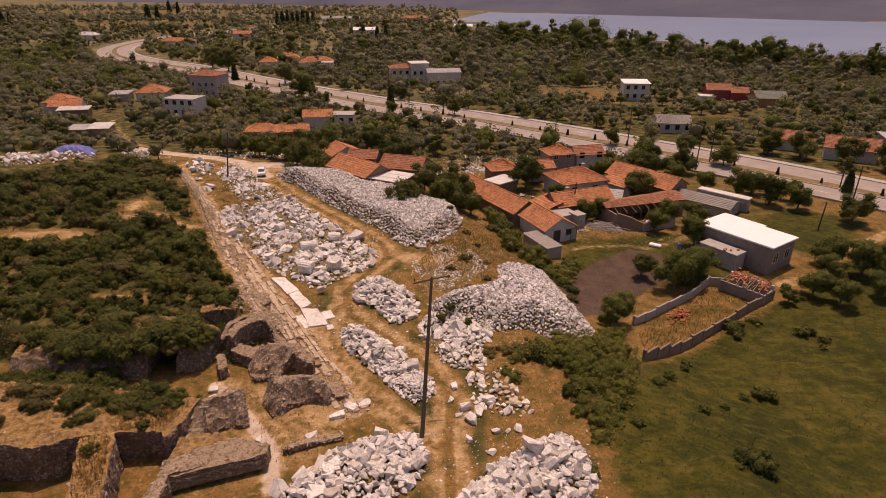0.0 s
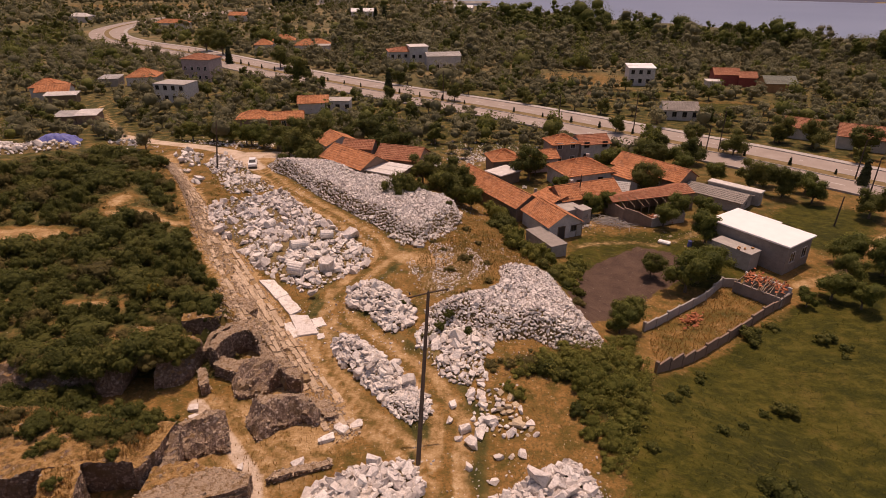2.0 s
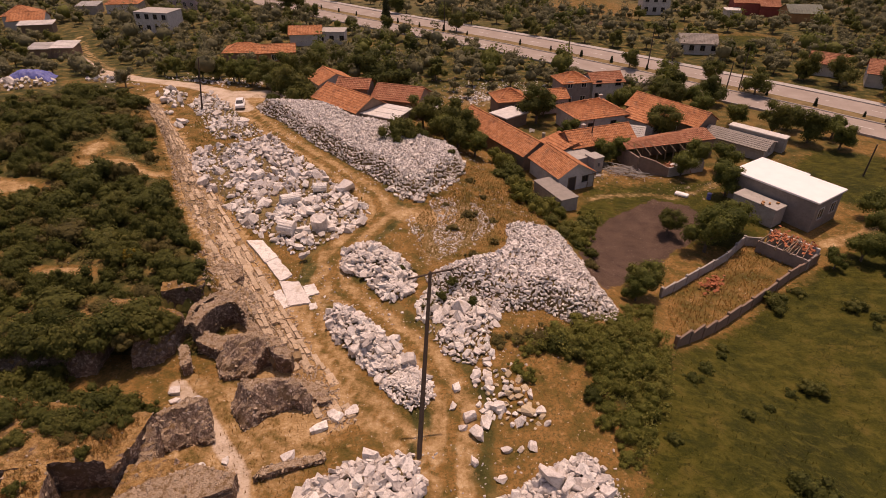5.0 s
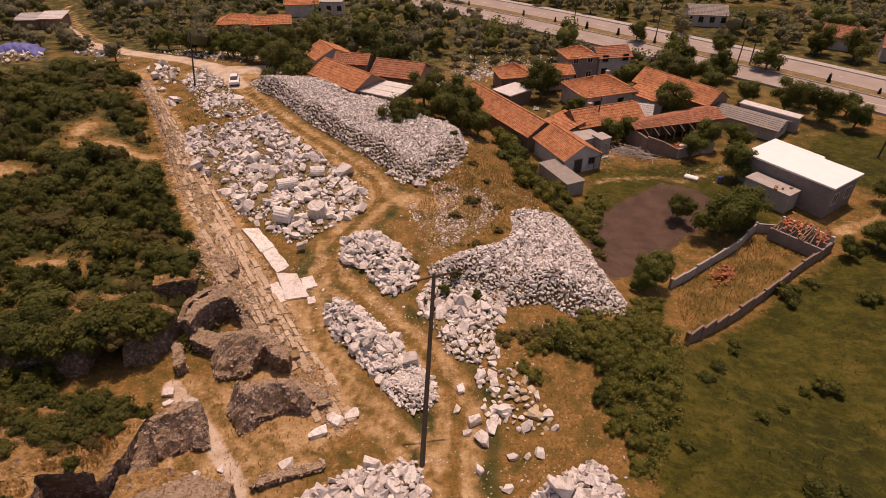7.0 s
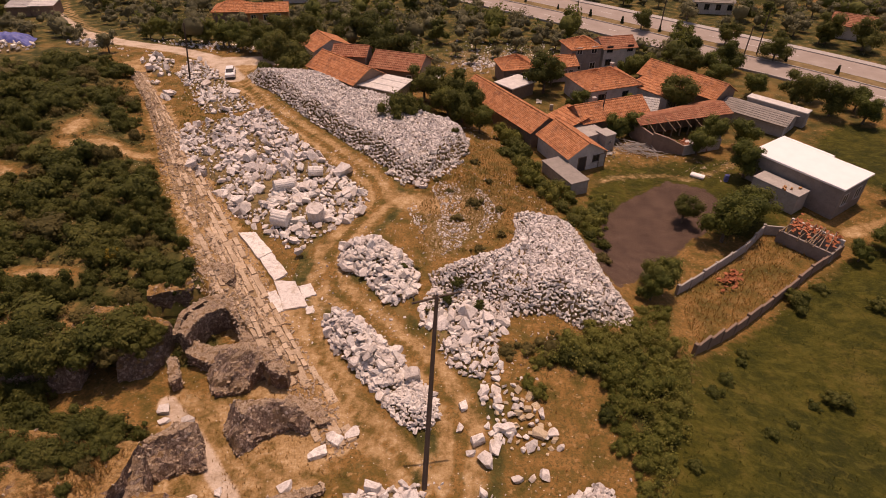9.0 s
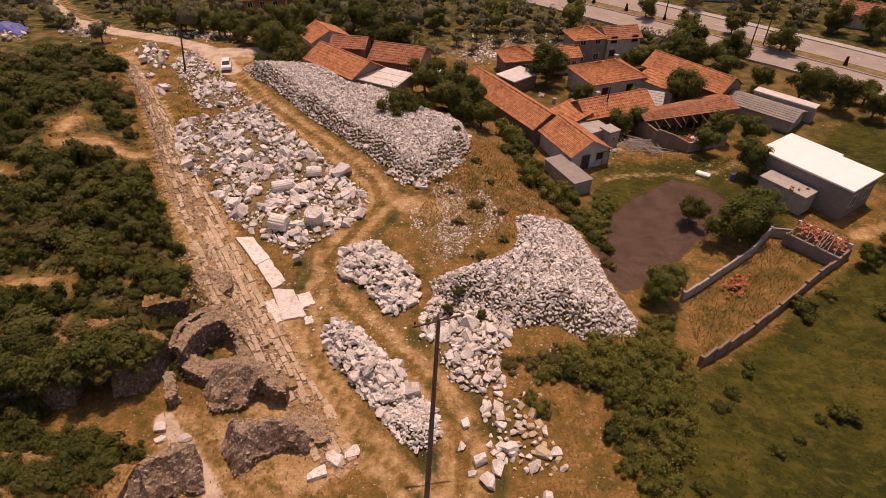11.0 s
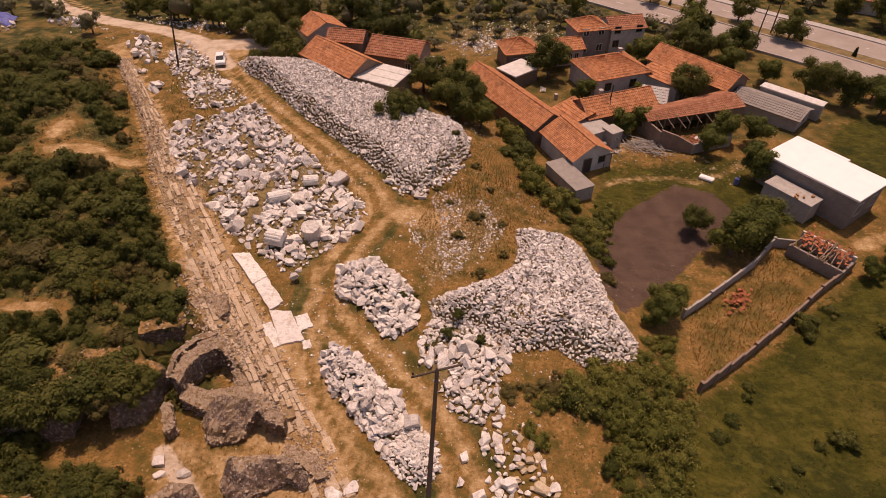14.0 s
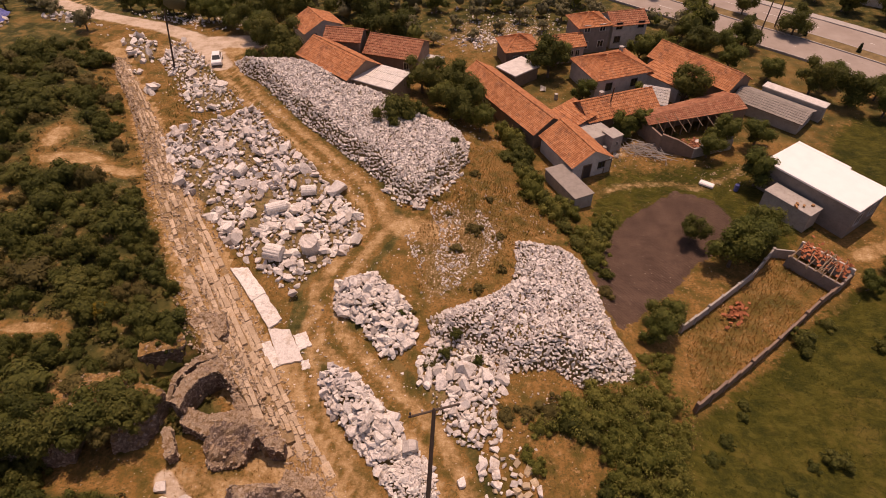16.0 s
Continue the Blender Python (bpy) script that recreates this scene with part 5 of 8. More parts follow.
def house(x, y, turn, L, W, eave, ridge, label, wall=WHITEWASH, roof=TILES, kind="gable", name="house", over=0.35, windows=(), doors=(), chimney=None, z=None, courses=None, split=0.5, group="village houses"):
    """A house with its ridge along local x. Windows and doors: (face, along, sill, width, height)."""
    ob = thing(name, x, y, ground_z(x, y) if z is None else z, turn, label, "house", group)
    bm = bmesh.new()
    walls_box(bm, L, W, eave)
    ry = -W / 2 + W * split
    if kind == "gable":
        for sx in (-L / 2, L / 2 - 0.25):
            f = [bm.verts.new((sx, -W / 2, eave)), bm.verts.new((sx, W / 2, eave)), bm.verts.new((sx, ry, ridge))]
            g = [bm.verts.new((v.co.x + 0.25, v.co.y, v.co.z)) for v in f]
            bm.faces.new(f)
            bm.faces.new(g[::-1])
            for i in range(3):
                bm.faces.new((f[i], g[i], g[(i + 1) % 3], f[(i + 1) % 3]))
    part("wall", bm, wall, ob)
    n = courses or max(6, int(W / 2 / 0.36))
    rib = 0.3 if group == "village houses" else 0.7
    bm = bmesh.new()
    X, Y = L / 2 + over, W / 2 + over
    slope = (ridge - eave) / max(0.1, (W * split))
    slope2 = (ridge - eave) / max(0.1, (W * (1 - split)))
    e1, e2 = eave - over * slope, eave - over * slope2
    caps = []
    if kind == "gable":
        roof_slope(bm, (-X, -Y, e1), (X, -Y, e1), (X, ry, ridge), (-X, ry, ridge), n, pitch=rib)
        roof_slope(bm, (X, Y, e2), (-X, Y, e2), (-X, ry, ridge), (X, ry, ridge), n, pitch=rib)
        caps = [((-X, ry, ridge), (X, ry, ridge))]
    elif kind == "hip":
        hx = max(0.01, L / 2 - W / 2)
        roof_slope(bm, (-X, -Y, e1), (X, -Y, e1), (hx, 0, ridge), (-hx, 0, ridge), n, pitch=rib)
        roof_slope(bm, (X, Y, e1), (-X, Y, e1), (-hx, 0, ridge), (hx, 0, ridge), n, pitch=rib)
        roof_slope(bm, (X, -Y, e1), (X, Y, e1), (hx, 0, ridge), (hx, 0, ridge), n, pitch=rib)
        roof_slope(bm, (-X, Y, e1), (-X, -Y, e1), (-hx, 0, ridge), (-hx, 0, ridge), n, pitch=rib)
        caps = [((-hx, 0, ridge), (hx, 0, ridge))] + [((sx * X, sy * Y, e1), (sx * hx, 0, ridge)) for sx in (-1, 1) for sy in (-1, 1)]
    elif kind == "shed":
        roof_slope(bm, (-X, -Y, eave), (X, -Y, eave), (X, Y, ridge), (-X, Y, ridge), n, pitch=rib)
        box(bm, -L / 2, L / 2, W / 2 - 0.25, W / 2, eave, ridge - 0.05)
    else:
        box(bm, -X, X, -Y, Y, eave, ridge, 0.04)
    rf = part("roof", bm, roof, ob)
    if caps and roof in (TILES, TILES_OLD):
        bm = bmesh.new()
        for p, q in caps:
            p, q = Vector(p), Vector(q)
            k = max(1, int((q - p).length / 0.45))
            for i in range(k):
                tube(bm, p.lerp(q, i / k) + Vector((0, 0, 0.05)), p.lerp(q, (i + 1.05) / k) + Vector((0, 0, 0.02)), 0.13, 0.11, 6)
        part("ridge_tiles", bm, roof, rf)
    for face, along, sill, w, h in windows:
        px, py = {"-y": (along, -W / 2), "+y": (along, W / 2), "+x": (L / 2, along), "-x": (-L / 2, along)}[face]
        window(ob, px, py, sill, w, h, face, WHITEWASH if wall is not WHITEWASH else SHUTTER)
    for face, along, w, h, mat in doors:
        px, py = {"-y": (along, -W / 2), "+y": (along, W / 2), "+x": (L / 2, along), "-x": (-L / 2, along)}[face]
        door(ob, px, py, 0, w, h, face, mat)
    if chimney:
        cx, cy, ch = chimney
        bm = boxed(cx - 0.25, cx + 0.25, cy - 0.25, cy + 0.25, eave, ch, 0.02)
        box(bm, cx - 0.32, cx + 0.32, cy - 0.32, cy + 0.32, ch, ch + 0.1)
        part("chimney", bm, CONCRETE, ob)
    return ob


def edge_turn(p, q):
    return math.degrees(math.atan2(q[1] - p[1], q[0] - p[0]))


rb0 = random.Random(49)
# village: long barn and the house joined to its end
house(9.6, 103.6, -60, 18.6, 5.4, 2.7, 4.3, "long low barn with an orange clay tile roof", MUD_WALL, TILES, name="barn", doors=(("-y", 3, 1.0, 1.9, WOOD),), windows=(("-y", -3, 1.2, 0.7, 0.6),))
house(17.0, 91.4, -66, 7.6, 5.6, 2.5, 4.1, "small whitewashed house with an orange clay tile roof", WHITEWASH, TILES, windows=(("+x", 1.6, 1.0, 0.9, 0.9),), doors=(("+x", -0.6, 1.1, 2.0, SHUTTER), ("+x", 2.6, 0.9, 1.9, CONCRETE)))
house(18.0, 99.2, -60, 4.6, 3.4, 2.4, 3.3, "low link roof of clay tiles between two houses", MUD_WALL, TILES, "shed")
house(24.2, 101.8, 21, 11.2, 5.2, 2.7, 4.3, "long orange-tiled village house with mud walls", MUD_WALL, TILES, windows=(("-y", -1, 1.0, 0.9, 1.0),), doors=(("-y", 2.5, 1.0, 2.0, WOOD),), chimney=(-2, 0.8, 4.6))
house(26.0, 113.2, 20, 9.6, 7.6, 3.2, 5.0, "square white house with an orange hipped tile roof", WHITEWASH, TILES, "hip", windows=(("-y", -2.5, 1.0, 1.0, 1.2), ("-y", 2, 1.0, 1.0, 1.2)), chimney=(2, 1, 5.2))
house(12.2, 121.0, 12, 5.6, 5.2, 3.0, 4.5, "small house with a hipped orange tile roof", MUD_WALL, TILES, "hip", windows=(("-y", 0.8, 1.0, 1.0, 1.1), ("-y", -1.2, 1.0, 0.8, 1.0)), doors=(("+x", 0, 1.0, 2.0, SHUTTER),))
house(11.6, 114.2, 40, 5.2, 3.8, 2.1, 2.35, "open lean-to roofed with pale plastic sheet", WOOD, WHITE_TIN, "flat", name="lean_to", over=0.25)
house(39.6, 112.8, -52, 14.2, 5.8, 3.0, 4.7, "long house with a wide orange tile roof", MUD_WALL, TILES, windows=(("-y", 3, 1.0, 0.8, 1.0),), doors=(("+x", 0.5, 1.0, 2.0, WOOD),))
house(34.2, 110.6, -52, 7.0, 3.6, 2.6, 3.4, "low tiled wing in front of the long house", WHITEWASH, TILES, "shed")
house(31.0, 105.0, -20, 3.6, 4.6, 2.2, 2.5, "shed patched with grey and white tin sheets", WOOD, TIN, "shed", name="shed", over=0.2)
house(48.0, 103.4, -45, 9.8, 4.8, 1.9, 2.7, "long shed with a grey fibre-cement roof", CONCRETE, ASBESTOS, name="shed", windows=(("+x", 0, 0.8, 0.8, 0.8),))
house(51.8, 105.2, -45, 9.0, 1.6, 2.3, 2.5, "narrow shed with a white tin roof", CONCRETE, WHITE_TIN, "flat", name="shed", over=0.15)
house(24.6, 126.2, 14, 5.6, 5.0, 4.8, 6.1, "two-storey house with a hipped orange tile roof", GREY_RENDER, TILES, "hip", windows=(("-y", -1.4, 1.0, 1.0, 1.1), ("-y", 1.4, 1.0, 1.0, 1.1), ("-y", -1.4, 3.8, 1.0, 1.1), ("-y", 1.4, 3.8, 1.0, 1.1), ("+x", 0, 3.8, 1.0, 1.1)))
house(31.2, 128.6, 12, 6.2, 5.2, 4.2, 5.4, "white two-storey house with a weathered tile roof", WHITEWASH, TILES_OLD, windows=(("-y", -2, 1.0, 1.0, 1.1), ("-y", 2, 1.0, 1.0, 1.1), ("-y", -2, 3.4, 1.0, 1.1), ("-y", 2, 3.4, 1.0, 1.1)))
house(20.0, 122.2, 14, 5.4, 4.4, 2.9, 4.0, "low tiled side wing with shuttered windows", PINK_RENDER, TILES, windows=(("-y", 0.5, 1.1, 0.7, 1.0), ("-y", 1.6, 1.1, 0.7, 1.0)))
joined_stones("scattered_rubble", [(x, y, ground_z(x, y) + 0.05, rb0.uniform(0.15, 0.6)) for x, y in ((rb0.gauss(7, 3.2), rb0.gauss(128, 1.6)) for _ in range(160))], None, "pale rubble of a fallen house on stony ground")["category"] = "rubble"
joined_stones("scattered_rubble", [(x, y, ground_z(x, y) + 0.03, rb0.uniform(0.1, 0.4)) for x, y in ((rb0.gauss(12, 7), rb0.gauss(135, 4)) for _ in range(420))], None, "pale stones strewn over an open stony plot")["category"] = "rubble"
# village: the group behind the rubble mound
house(-15.6, 107.6, -44, 11.2, 6.0, 2.6, 4.2, "low mud-walled house with an orange tile roof", MUD_WALL, TILES, split=0.55)
house(-9.4, 103.0, -28, 7.2, 5.0, 2.2, 2.5, "lean-to with a pale tin sheet roof", WOOD, WHITE_TIN, "shed", name="lean_to", over=0.1, courses=3)
house(-15.4, 115.0, -10, 5.4, 4.0, 3.0, 4.0, "small outbuilding with an old tile roof", MUD_WALL, TILES_OLD)
house(-7.4, 114.0, -18, 8.2, 6.4, 2.8, 4.4, "brown-tiled brick house with mud walls", MUD_WALL, TILES_OLD, windows=(("-y", 2.6, 1.0, 0.8, 1.0),))
house(-2.2, 113.2, -18, 3.0, 3.2, 2.3, 2.5, "brick shed with a white tin lean-to", OCHRE_RENDER, WHITE_TIN, "flat", name="shed", over=0.15)
house(-20.8, 121.0, -57, 5.4, 6.4, 2.6, 4.0, "white house with an orange gabled tile roof", WHITEWASH, TILES, windows=(("+x", 0.4, 1.0, 0.8, 1.0), ("+x", -1.8, 1.0, 0.8, 1.0)))
# grey shed at the foot of the barn
house(15.2, 84.6, -65, 6.6, 2.6, 1.7, 1.85, "low concrete shed with a flat grey slab roof", CONCRETE, ASBESTOS, "flat", name="shed", over=0.12)
house(22.6, 94.6, -60, 2.0, 1.8, 2.3, 2.45, "small concrete outhouse with rubble on its roof", CONCRETE, CONCRETE, "flat", name="outhouse", over=0.1, windows=(("+x", 0, 1.1, 0.4, 0.5),))
house(19.8, 95.6, -60, 3.6, 5.0, 2.0, 2.15, "flat concrete roof over a yard store", CONCRETE, CONCRETE, "flat", name="outhouse", over=0.05)

# white-roofed building with its low annex
wt = edge_turn((38.9, 86.2), (45.6, 76.5))
house(45.2, 82.9, wt, 11.4, 6.3, 4.0, 4.25, "rendered building with a flat white roof", GREY_RENDER, WHITE_ROOF, "flat", name="white_roofed_building", over=0.3, windows=(("+x", -1.6, 1.5, 1.2, 1.4), ("+x", 1.4, 1.5, 1.2, 1.4)))
house(40.9, 80.4, wt, 5.8, 2.4, 2.45, 2.6, "low concrete annex with bricks on its flat roof", CONCRETE, CONCRETE, "flat", name="annex", over=0.1)
wb = next(o for o in scene.objects if o.name == "white_roofed_building")
part("roof_strip", boxed(-6.0, 0.9, 3.45, 4.0, 4.0, 4.25, 0.03), WHITE_ROOF, wb)
part("back_wall", boxed(-5.6, 0.7, 3.16, 3.75, -0.6, 3.99), GREY_RENDER, wb)
rb = random.Random(50)
BRICK = bpy.data.meshes.new("brick")
bb = boxed(-0.2, 0.2, -0.12, 0.12, 0, 0.2, 0.02)
bb.to_mesh(BRICK)
bb.free()
BRICK.materials.append(OCHRE_RENDER)
TILE = BRICK.copy()
TILE.materials[0] = BROKEN_TILE
for i in range(6):
    ob = new("brick", BRICK)
    ob.matrix_basis = pose(41.2 + rb.uniform(-0.9, 1.4), 79.4 + rb.uniform(-1, 1), ground_z(40.9, 80.4) + 2.62, 0, 0, rb.uniform(0, 90))
    tagged(ob, "hollow orange brick lying on a flat roof", "brick", "bricks on the annex roof")


def garden_wall(line, h, t, label, mat=CONCRETE, post=None):
    """A wall along a line with panels and piers."""
    ob = thing("garden_wall", line[0][0], line[0][1], 0, label=label, category="wall", kind="structure")
    ox, oy = line[0]
    r = random.Random(int(line[0][0] * 10))
    for p, q in zip(line, line[1:]):
        n = max(1, round(math.hypot(q[0] - p[0], q[1] - p[1]) / 2.5))
        for i in range(n):
            a = Vector(p).lerp(Vector(q), i / n)
            b = Vector(p).lerp(Vector(q), (i + 1) / n)
            c = (a + b) / 2
            hh = h * r.uniform(0.85, 1.08)
            bm = boxed(-(b - a).length / 2 + 0.01, (b - a).length / 2 - 0.01, -t / 2, t / 2, -0.5, hh, 0.03)
            pa = part("panel", bm, mat, ob)
            pa.matrix_basis = pose(c.x - ox, c.y - oy, ground_z(c.x, c.y), 0, r.uniform(-1, 1), edge_turn(a, b))
            bm = boxed(-0.16, 0.16, -t * 0.8, t * 0.8, -0.5, hh + 0.12, 0.02)
            pi = part("pier", bm, mat, ob)
            pi.matrix_basis = pose(a.x - ox, a.y - oy, ground_z(a.x, a.y), 0, 0, edge_turn(a, b))
    return ob


garden_wall([(20.9, 52.4), (26.5, 56.8), (31.9, 60.9), (38.1, 65.8), (43.4, 69.6)], 1.25, 0.22, "weathered concrete block wall round a dry yard", MUD_WALL)
garden_wall([(22.9, 62.2), (28.3, 66.3), (33.0, 70.0), (36.4, 73.4)], 1.15, 0.2, "pale concrete panel wall beside the ploughed plot", CONCRETE)
garden_wall([(36.4, 73.4), (38.6, 73.0)], 1.2, 0.2, "short end of the yard wall")
# fallen shed in the yard corner
shed = thing("collapsed_shed", 40.2, 70.6, ground_z(40.2, 70.6), edge_turn((38.5, 73), (42.5, 68.2)), "collapsed shed with broken walls and fallen roof poles", "ruined shed")
part("back_wall", boxed(-3.0, 2.8, 1.4, 1.65, -0.5, 1.9, 0.03), WHITEWASH, shed)
part("front_wall", boxed(-3.0, 2.6, -1.4, -1.15, -0.5, 1.5, 0.03), GREY_RENDER, shed)
part("end_wall", boxed(2.55, 2.8, -1.15, 1.4, -0.5, 1.3, 0.03), GREY_RENDER, shed)
for i in range(16):
    x = rb.uniform(-2.8, 2.6)
    pole = part("roof_pole", tube(bmesh.new(), (x + rb.uniform(-0.8, 0.8), -1.7, 1.6 + rb.uniform(-0.3, 0.2)), (x, 1.8, 2.05 + rb.uniform(-0.2, 0.2)), 0.06, 0.05, 6), WOOD, shed)
for i in range(130):
    ob = new("roof_tile", TILE)
    ob.parent = shed
    ob.matrix_basis = Matrix.LocRotScale((rb.uniform(-2.6, 2.6), rb.gauss(0.9, 0.7), 1.8 + rb.uniform(-0.1, 0.25)), turn_of(rb, 0.4), (0.9, 1.2, 0.3))

# roofless house
rl = thing("roofless_house", 34.4, 97.4, ground_z(34.4, 97.4), 20, "half-fallen house with a broken tile roof and rubble inside", "ruined house")
part("back_wall", boxed(-6.4, 5.2, 3.2, 3.5, -0.5, 2.9, 0.03), MUD_WALL, rl)
part("side_wall", boxed(-6.4, -6.1, -1.5, 3.2, -0.5, 2.4, 0.03), MUD_WALL, rl)
bm = bmesh.new()
fv = [bm.verts.new(p) for p in ((-6.2, -1.4, -0.5), (-3.0, -4.4, -0.5), (-3.0, -4.4, 1.4), (-4.6, -2.9, 2.2), (-6.2, -1.4, 2.6))]
bm.faces.new(fv)
ex = bmesh.ops.extrude_face_region(bm, geom=bm.faces[:])
for v in ex["geom"]:
    if isinstance(v, bmesh.types.BMVert):
        v.co += Vector((0.2, 0.22, 0))
bmesh.ops.recalc_face_normals(bm, faces=bm.faces)
part("broken_gable", bm, MUD_WALL, rl)
part("front_wall", boxed(-3.0, 3.4, -4.5, -4.25, -0.5, 1.5, 0.03), CONCRETE, rl)
part("end_wall", boxed(3.2, 3.45, -4.2, -0.5, -0.5, 1.9, 0.03), CONCRETE, rl)
bm = bmesh.new()
roof_slope(bm, (-6.8, 1.0, 2.7), (9.0, 0.0, 2.7), (9.0, 2.6, 3.6), (-6.8, 2.2, 3.3), 6)
roof_slope(bm, (9.0, 5.2, 2.7), (-6.8, 4.4, 2.6), (-6.8, 2.2, 3.3), (9.0, 2.6, 3.6), 5)
part("roof", bm, TILES_OLD, rl, "sagging remains of a clay tile roof")
part("side_room_wall", boxed(5.2, 9.0, 0.2, 5.0, -0.5, 2.65), MUD_WALL, rl)
for i in range(7):
    x = -5.4 + i * 1.5
    part("post", boxed(x - 0.07, x + 0.07, 0.9, 1.05, -0.3, 2.75), WOOD, rl)
    part("rafter", tube(bmesh.new(), (x, -0.6 - 0.5 * (i % 3), 2.3), (x + 0.2, 2.3, 3.25), 0.06, 0.05, 6), WOOD, rl)
joined_stones("rubble", [(rb.gauss(0.2, 1.6), rb.gauss(-2.4, 0.8), 0.15 + rb.random() * 0.5, rb.uniform(0.2, 0.5)) for _ in range(160)], rl, "fallen tiles and plaster", TILES_OLD)
bm = bmesh.new()
bmesh.ops.create_icosphere(bm, subdivisions=3, radius=1)
for v in bm.verts:
    v.co = Vector((v.co.x * 1.5, v.co.y * 0.9, max(-0.1, v.co.z * 0.9))) * (1 + 0.25 * noise.noise(v.co * 2))
    v.co += Vector((0.3, -2.2, 0))
part("plaster_heap", bm, WHITEWASH, rl, "pale heap of fallen plaster", True)
# firewood stacks
for k, (wx, wy, n) in enumerate(((26.6, 94.0, 60), (28.4, 92.6, 30))):
    fw = thing("firewood_heap", wx, wy, ground_z(wx, wy), label="heap of bleached branches and firewood on the ground", category="firewood")
    for i in range(n):
        a, ln = rb.gauss(-0.6, 0.5), rb.uniform(0.7, 1.3)
        cx, cy, cz = rb.gauss(0, 0.9), rb.gauss(0, 0.8), 0.1 + rb.random() * 0.7
        part("branch", tube(bmesh.new(), (cx - ln * math.cos(a), cy - ln * math.sin(a), cz), (cx + ln * math.cos(a), cy + ln * math.sin(a), cz + rb.uniform(-0.2, 0.2)), 0.05, 0.03, 5), CONCRETE, fw)
pots = thing("tile_stack", 29.4, 64.8, ground_z(29.4, 64.8), 40, "stack of old red roof tiles in the yard", "tiles")
for i in range(46):
    ob = new("roof_tile", TILE)
    ob.parent = pots
    ob.matrix_basis = Matrix.LocRotScale((rb.gauss(0, 0.9), rb.gauss(0, 0.45), 0.05 + rb.random() * 0.6), turn_of(rb, 0.5), (1, 1.2, 0.4))

# farther houses
def storeys(L, n, face="-y", step=2.6):
    out = []
    for k in range(n):
        i = -L / 2 + 1.3
        while i < L / 2 - 0.8:
            out.append((face, i, 1.0 + 2.9 * k, 1.0, 1.2))
            i += step
    return tuple(out)


FAR = "houses beyond the village"
house(-123, 196, 15, 8.5, 7.5, 3.2, 5.2, "white farmhouse with an orange hipped roof", WHITEWASH, TILES, "hip", group=FAR)
house(-117.5, 190, 15, 9, 6.5, 3.0, 4.6, "low orange-roofed farmhouse wing", WHITEWASH, TILES, group=FAR)
house(-112.8, 185.2, 12, 8.6, 3.4, 2.4, 2.9, "porch with a white tin roof", WOOD, WHITE_TIN, "shed", name="porch", group=FAR)
house(-96.6, 159.5, 6, 5.2, 4.4, 2.2, 2.7, "long farm shed with a pale tin roof", MUD_WALL, TIN, "shed", name="shed", group=FAR)
house(-91.4, 160.2, 6, 5.0, 4.6, 2.4, 3.0, "farm shed with a pale pitched tin roof", MUD_WALL, WHITE_TIN, "shed", name="shed", group=FAR)
house(-102, 216, 8, 9.6, 8, 3.0, 5.2, "orange-roofed house among olive trees", WHITEWASH, TILES, "hip", group=FAR)
house(-112, 213, 8, 6, 6, 2.6, 3.0, "shed with a grey tin roof", CONCRETE, TIN, "shed", name="shed", group=FAR)
house(-79.5, 187.5, -12, 10.2, 7, 5.4, 5.65, "two-storey white house with a flat roof", WHITEWASH, CONCRETE, "flat", over=0.05, windows=storeys(10.2, 2), group=FAR)
house(-84.8, 224, -14, 10.6, 8, 7.6, 9.0, "three-storey pale pink apartment house", PINK_RENDER, TILES_OLD, "hip", windows=storeys(10.6, 2), group=FAR)
house(-47.0, 156, 6, 8.4, 6, 2.6, 4.0, "low farm building with an orange roof", MUD_WALL, TILES, "hip", group=FAR)
house(-39, 154, 10, 8.6, 5, 2.8, 4.0, "orange-roofed house with a shaded porch", OCHRE_RENDER, TILES, windows=storeys(8.6, 1), group=FAR)
house(-36, 174, 8, 8, 6, 3.0, 4.4, "white house with an orange tile roof", WHITEWASH, TILES, group=FAR)
house(-29, 175, 0, 6.4, 5, 3.0, 3.25, "white house with a flat pale roof", WHITEWASH, CONCRETE, "flat", over=0.2, windows=storeys(8, 1), group=FAR)
house(-80, 324, 10, 11, 8, 3.6, 6, "orange-roofed house by the far road", WHITEWASH, TILES, "hip", group=FAR)
house(-86, 308, 10, 8, 7, 3.2, 5.4, "small orange-roofed house among trees", WHITEWASH, TILES, "hip", group=FAR)
house(-61, 302, 6, 16, 8, 3.8, 6, "long orange-roofed house in the trees", WHITEWASH, TILES, "hip", group=FAR)
house(-55, 292, 4, 7, 6, 4.2, 4.5, "small white house with a flat roof", WHITEWASH, CONCRETE, "flat", group=FAR, windows=storeys(12, 1))
house(-16, 257, 12, 12, 9, 6.2, 7.4, "white two-storey villa with a tile roof", WHITEWASH, TILES_OLD, "hip", windows=storeys(12, 2), group=FAR)
house(-10, 255, 12, 7, 8, 8.0, 8.3, "white stair tower of a villa", WHITEWASH, WHITEWASH, "flat", windows=storeys(7, 2), group=FAR)
house(0, 250, 8, 13, 9, 5.4, 6.4, "pale house with a low grey roof", WHITEWASH, TIN, windows=storeys(13, 1), group=FAR)
house(67.4, 216, -4, 8.6, 6.5, 5.8, 6.4, "two-storey white house with a white roof", WHITEWASH, WHITE_ROOF, "shed", windows=storeys(8.6, 2), group=FAR, courses=4)
house(63.4, 166.6, -8, 8.8, 6.6, 2.8, 4.4, "grey bungalow with a grey gabled roof", WHITEWASH, ASBESTOS, windows=storeys(11, 1), group=FAR)
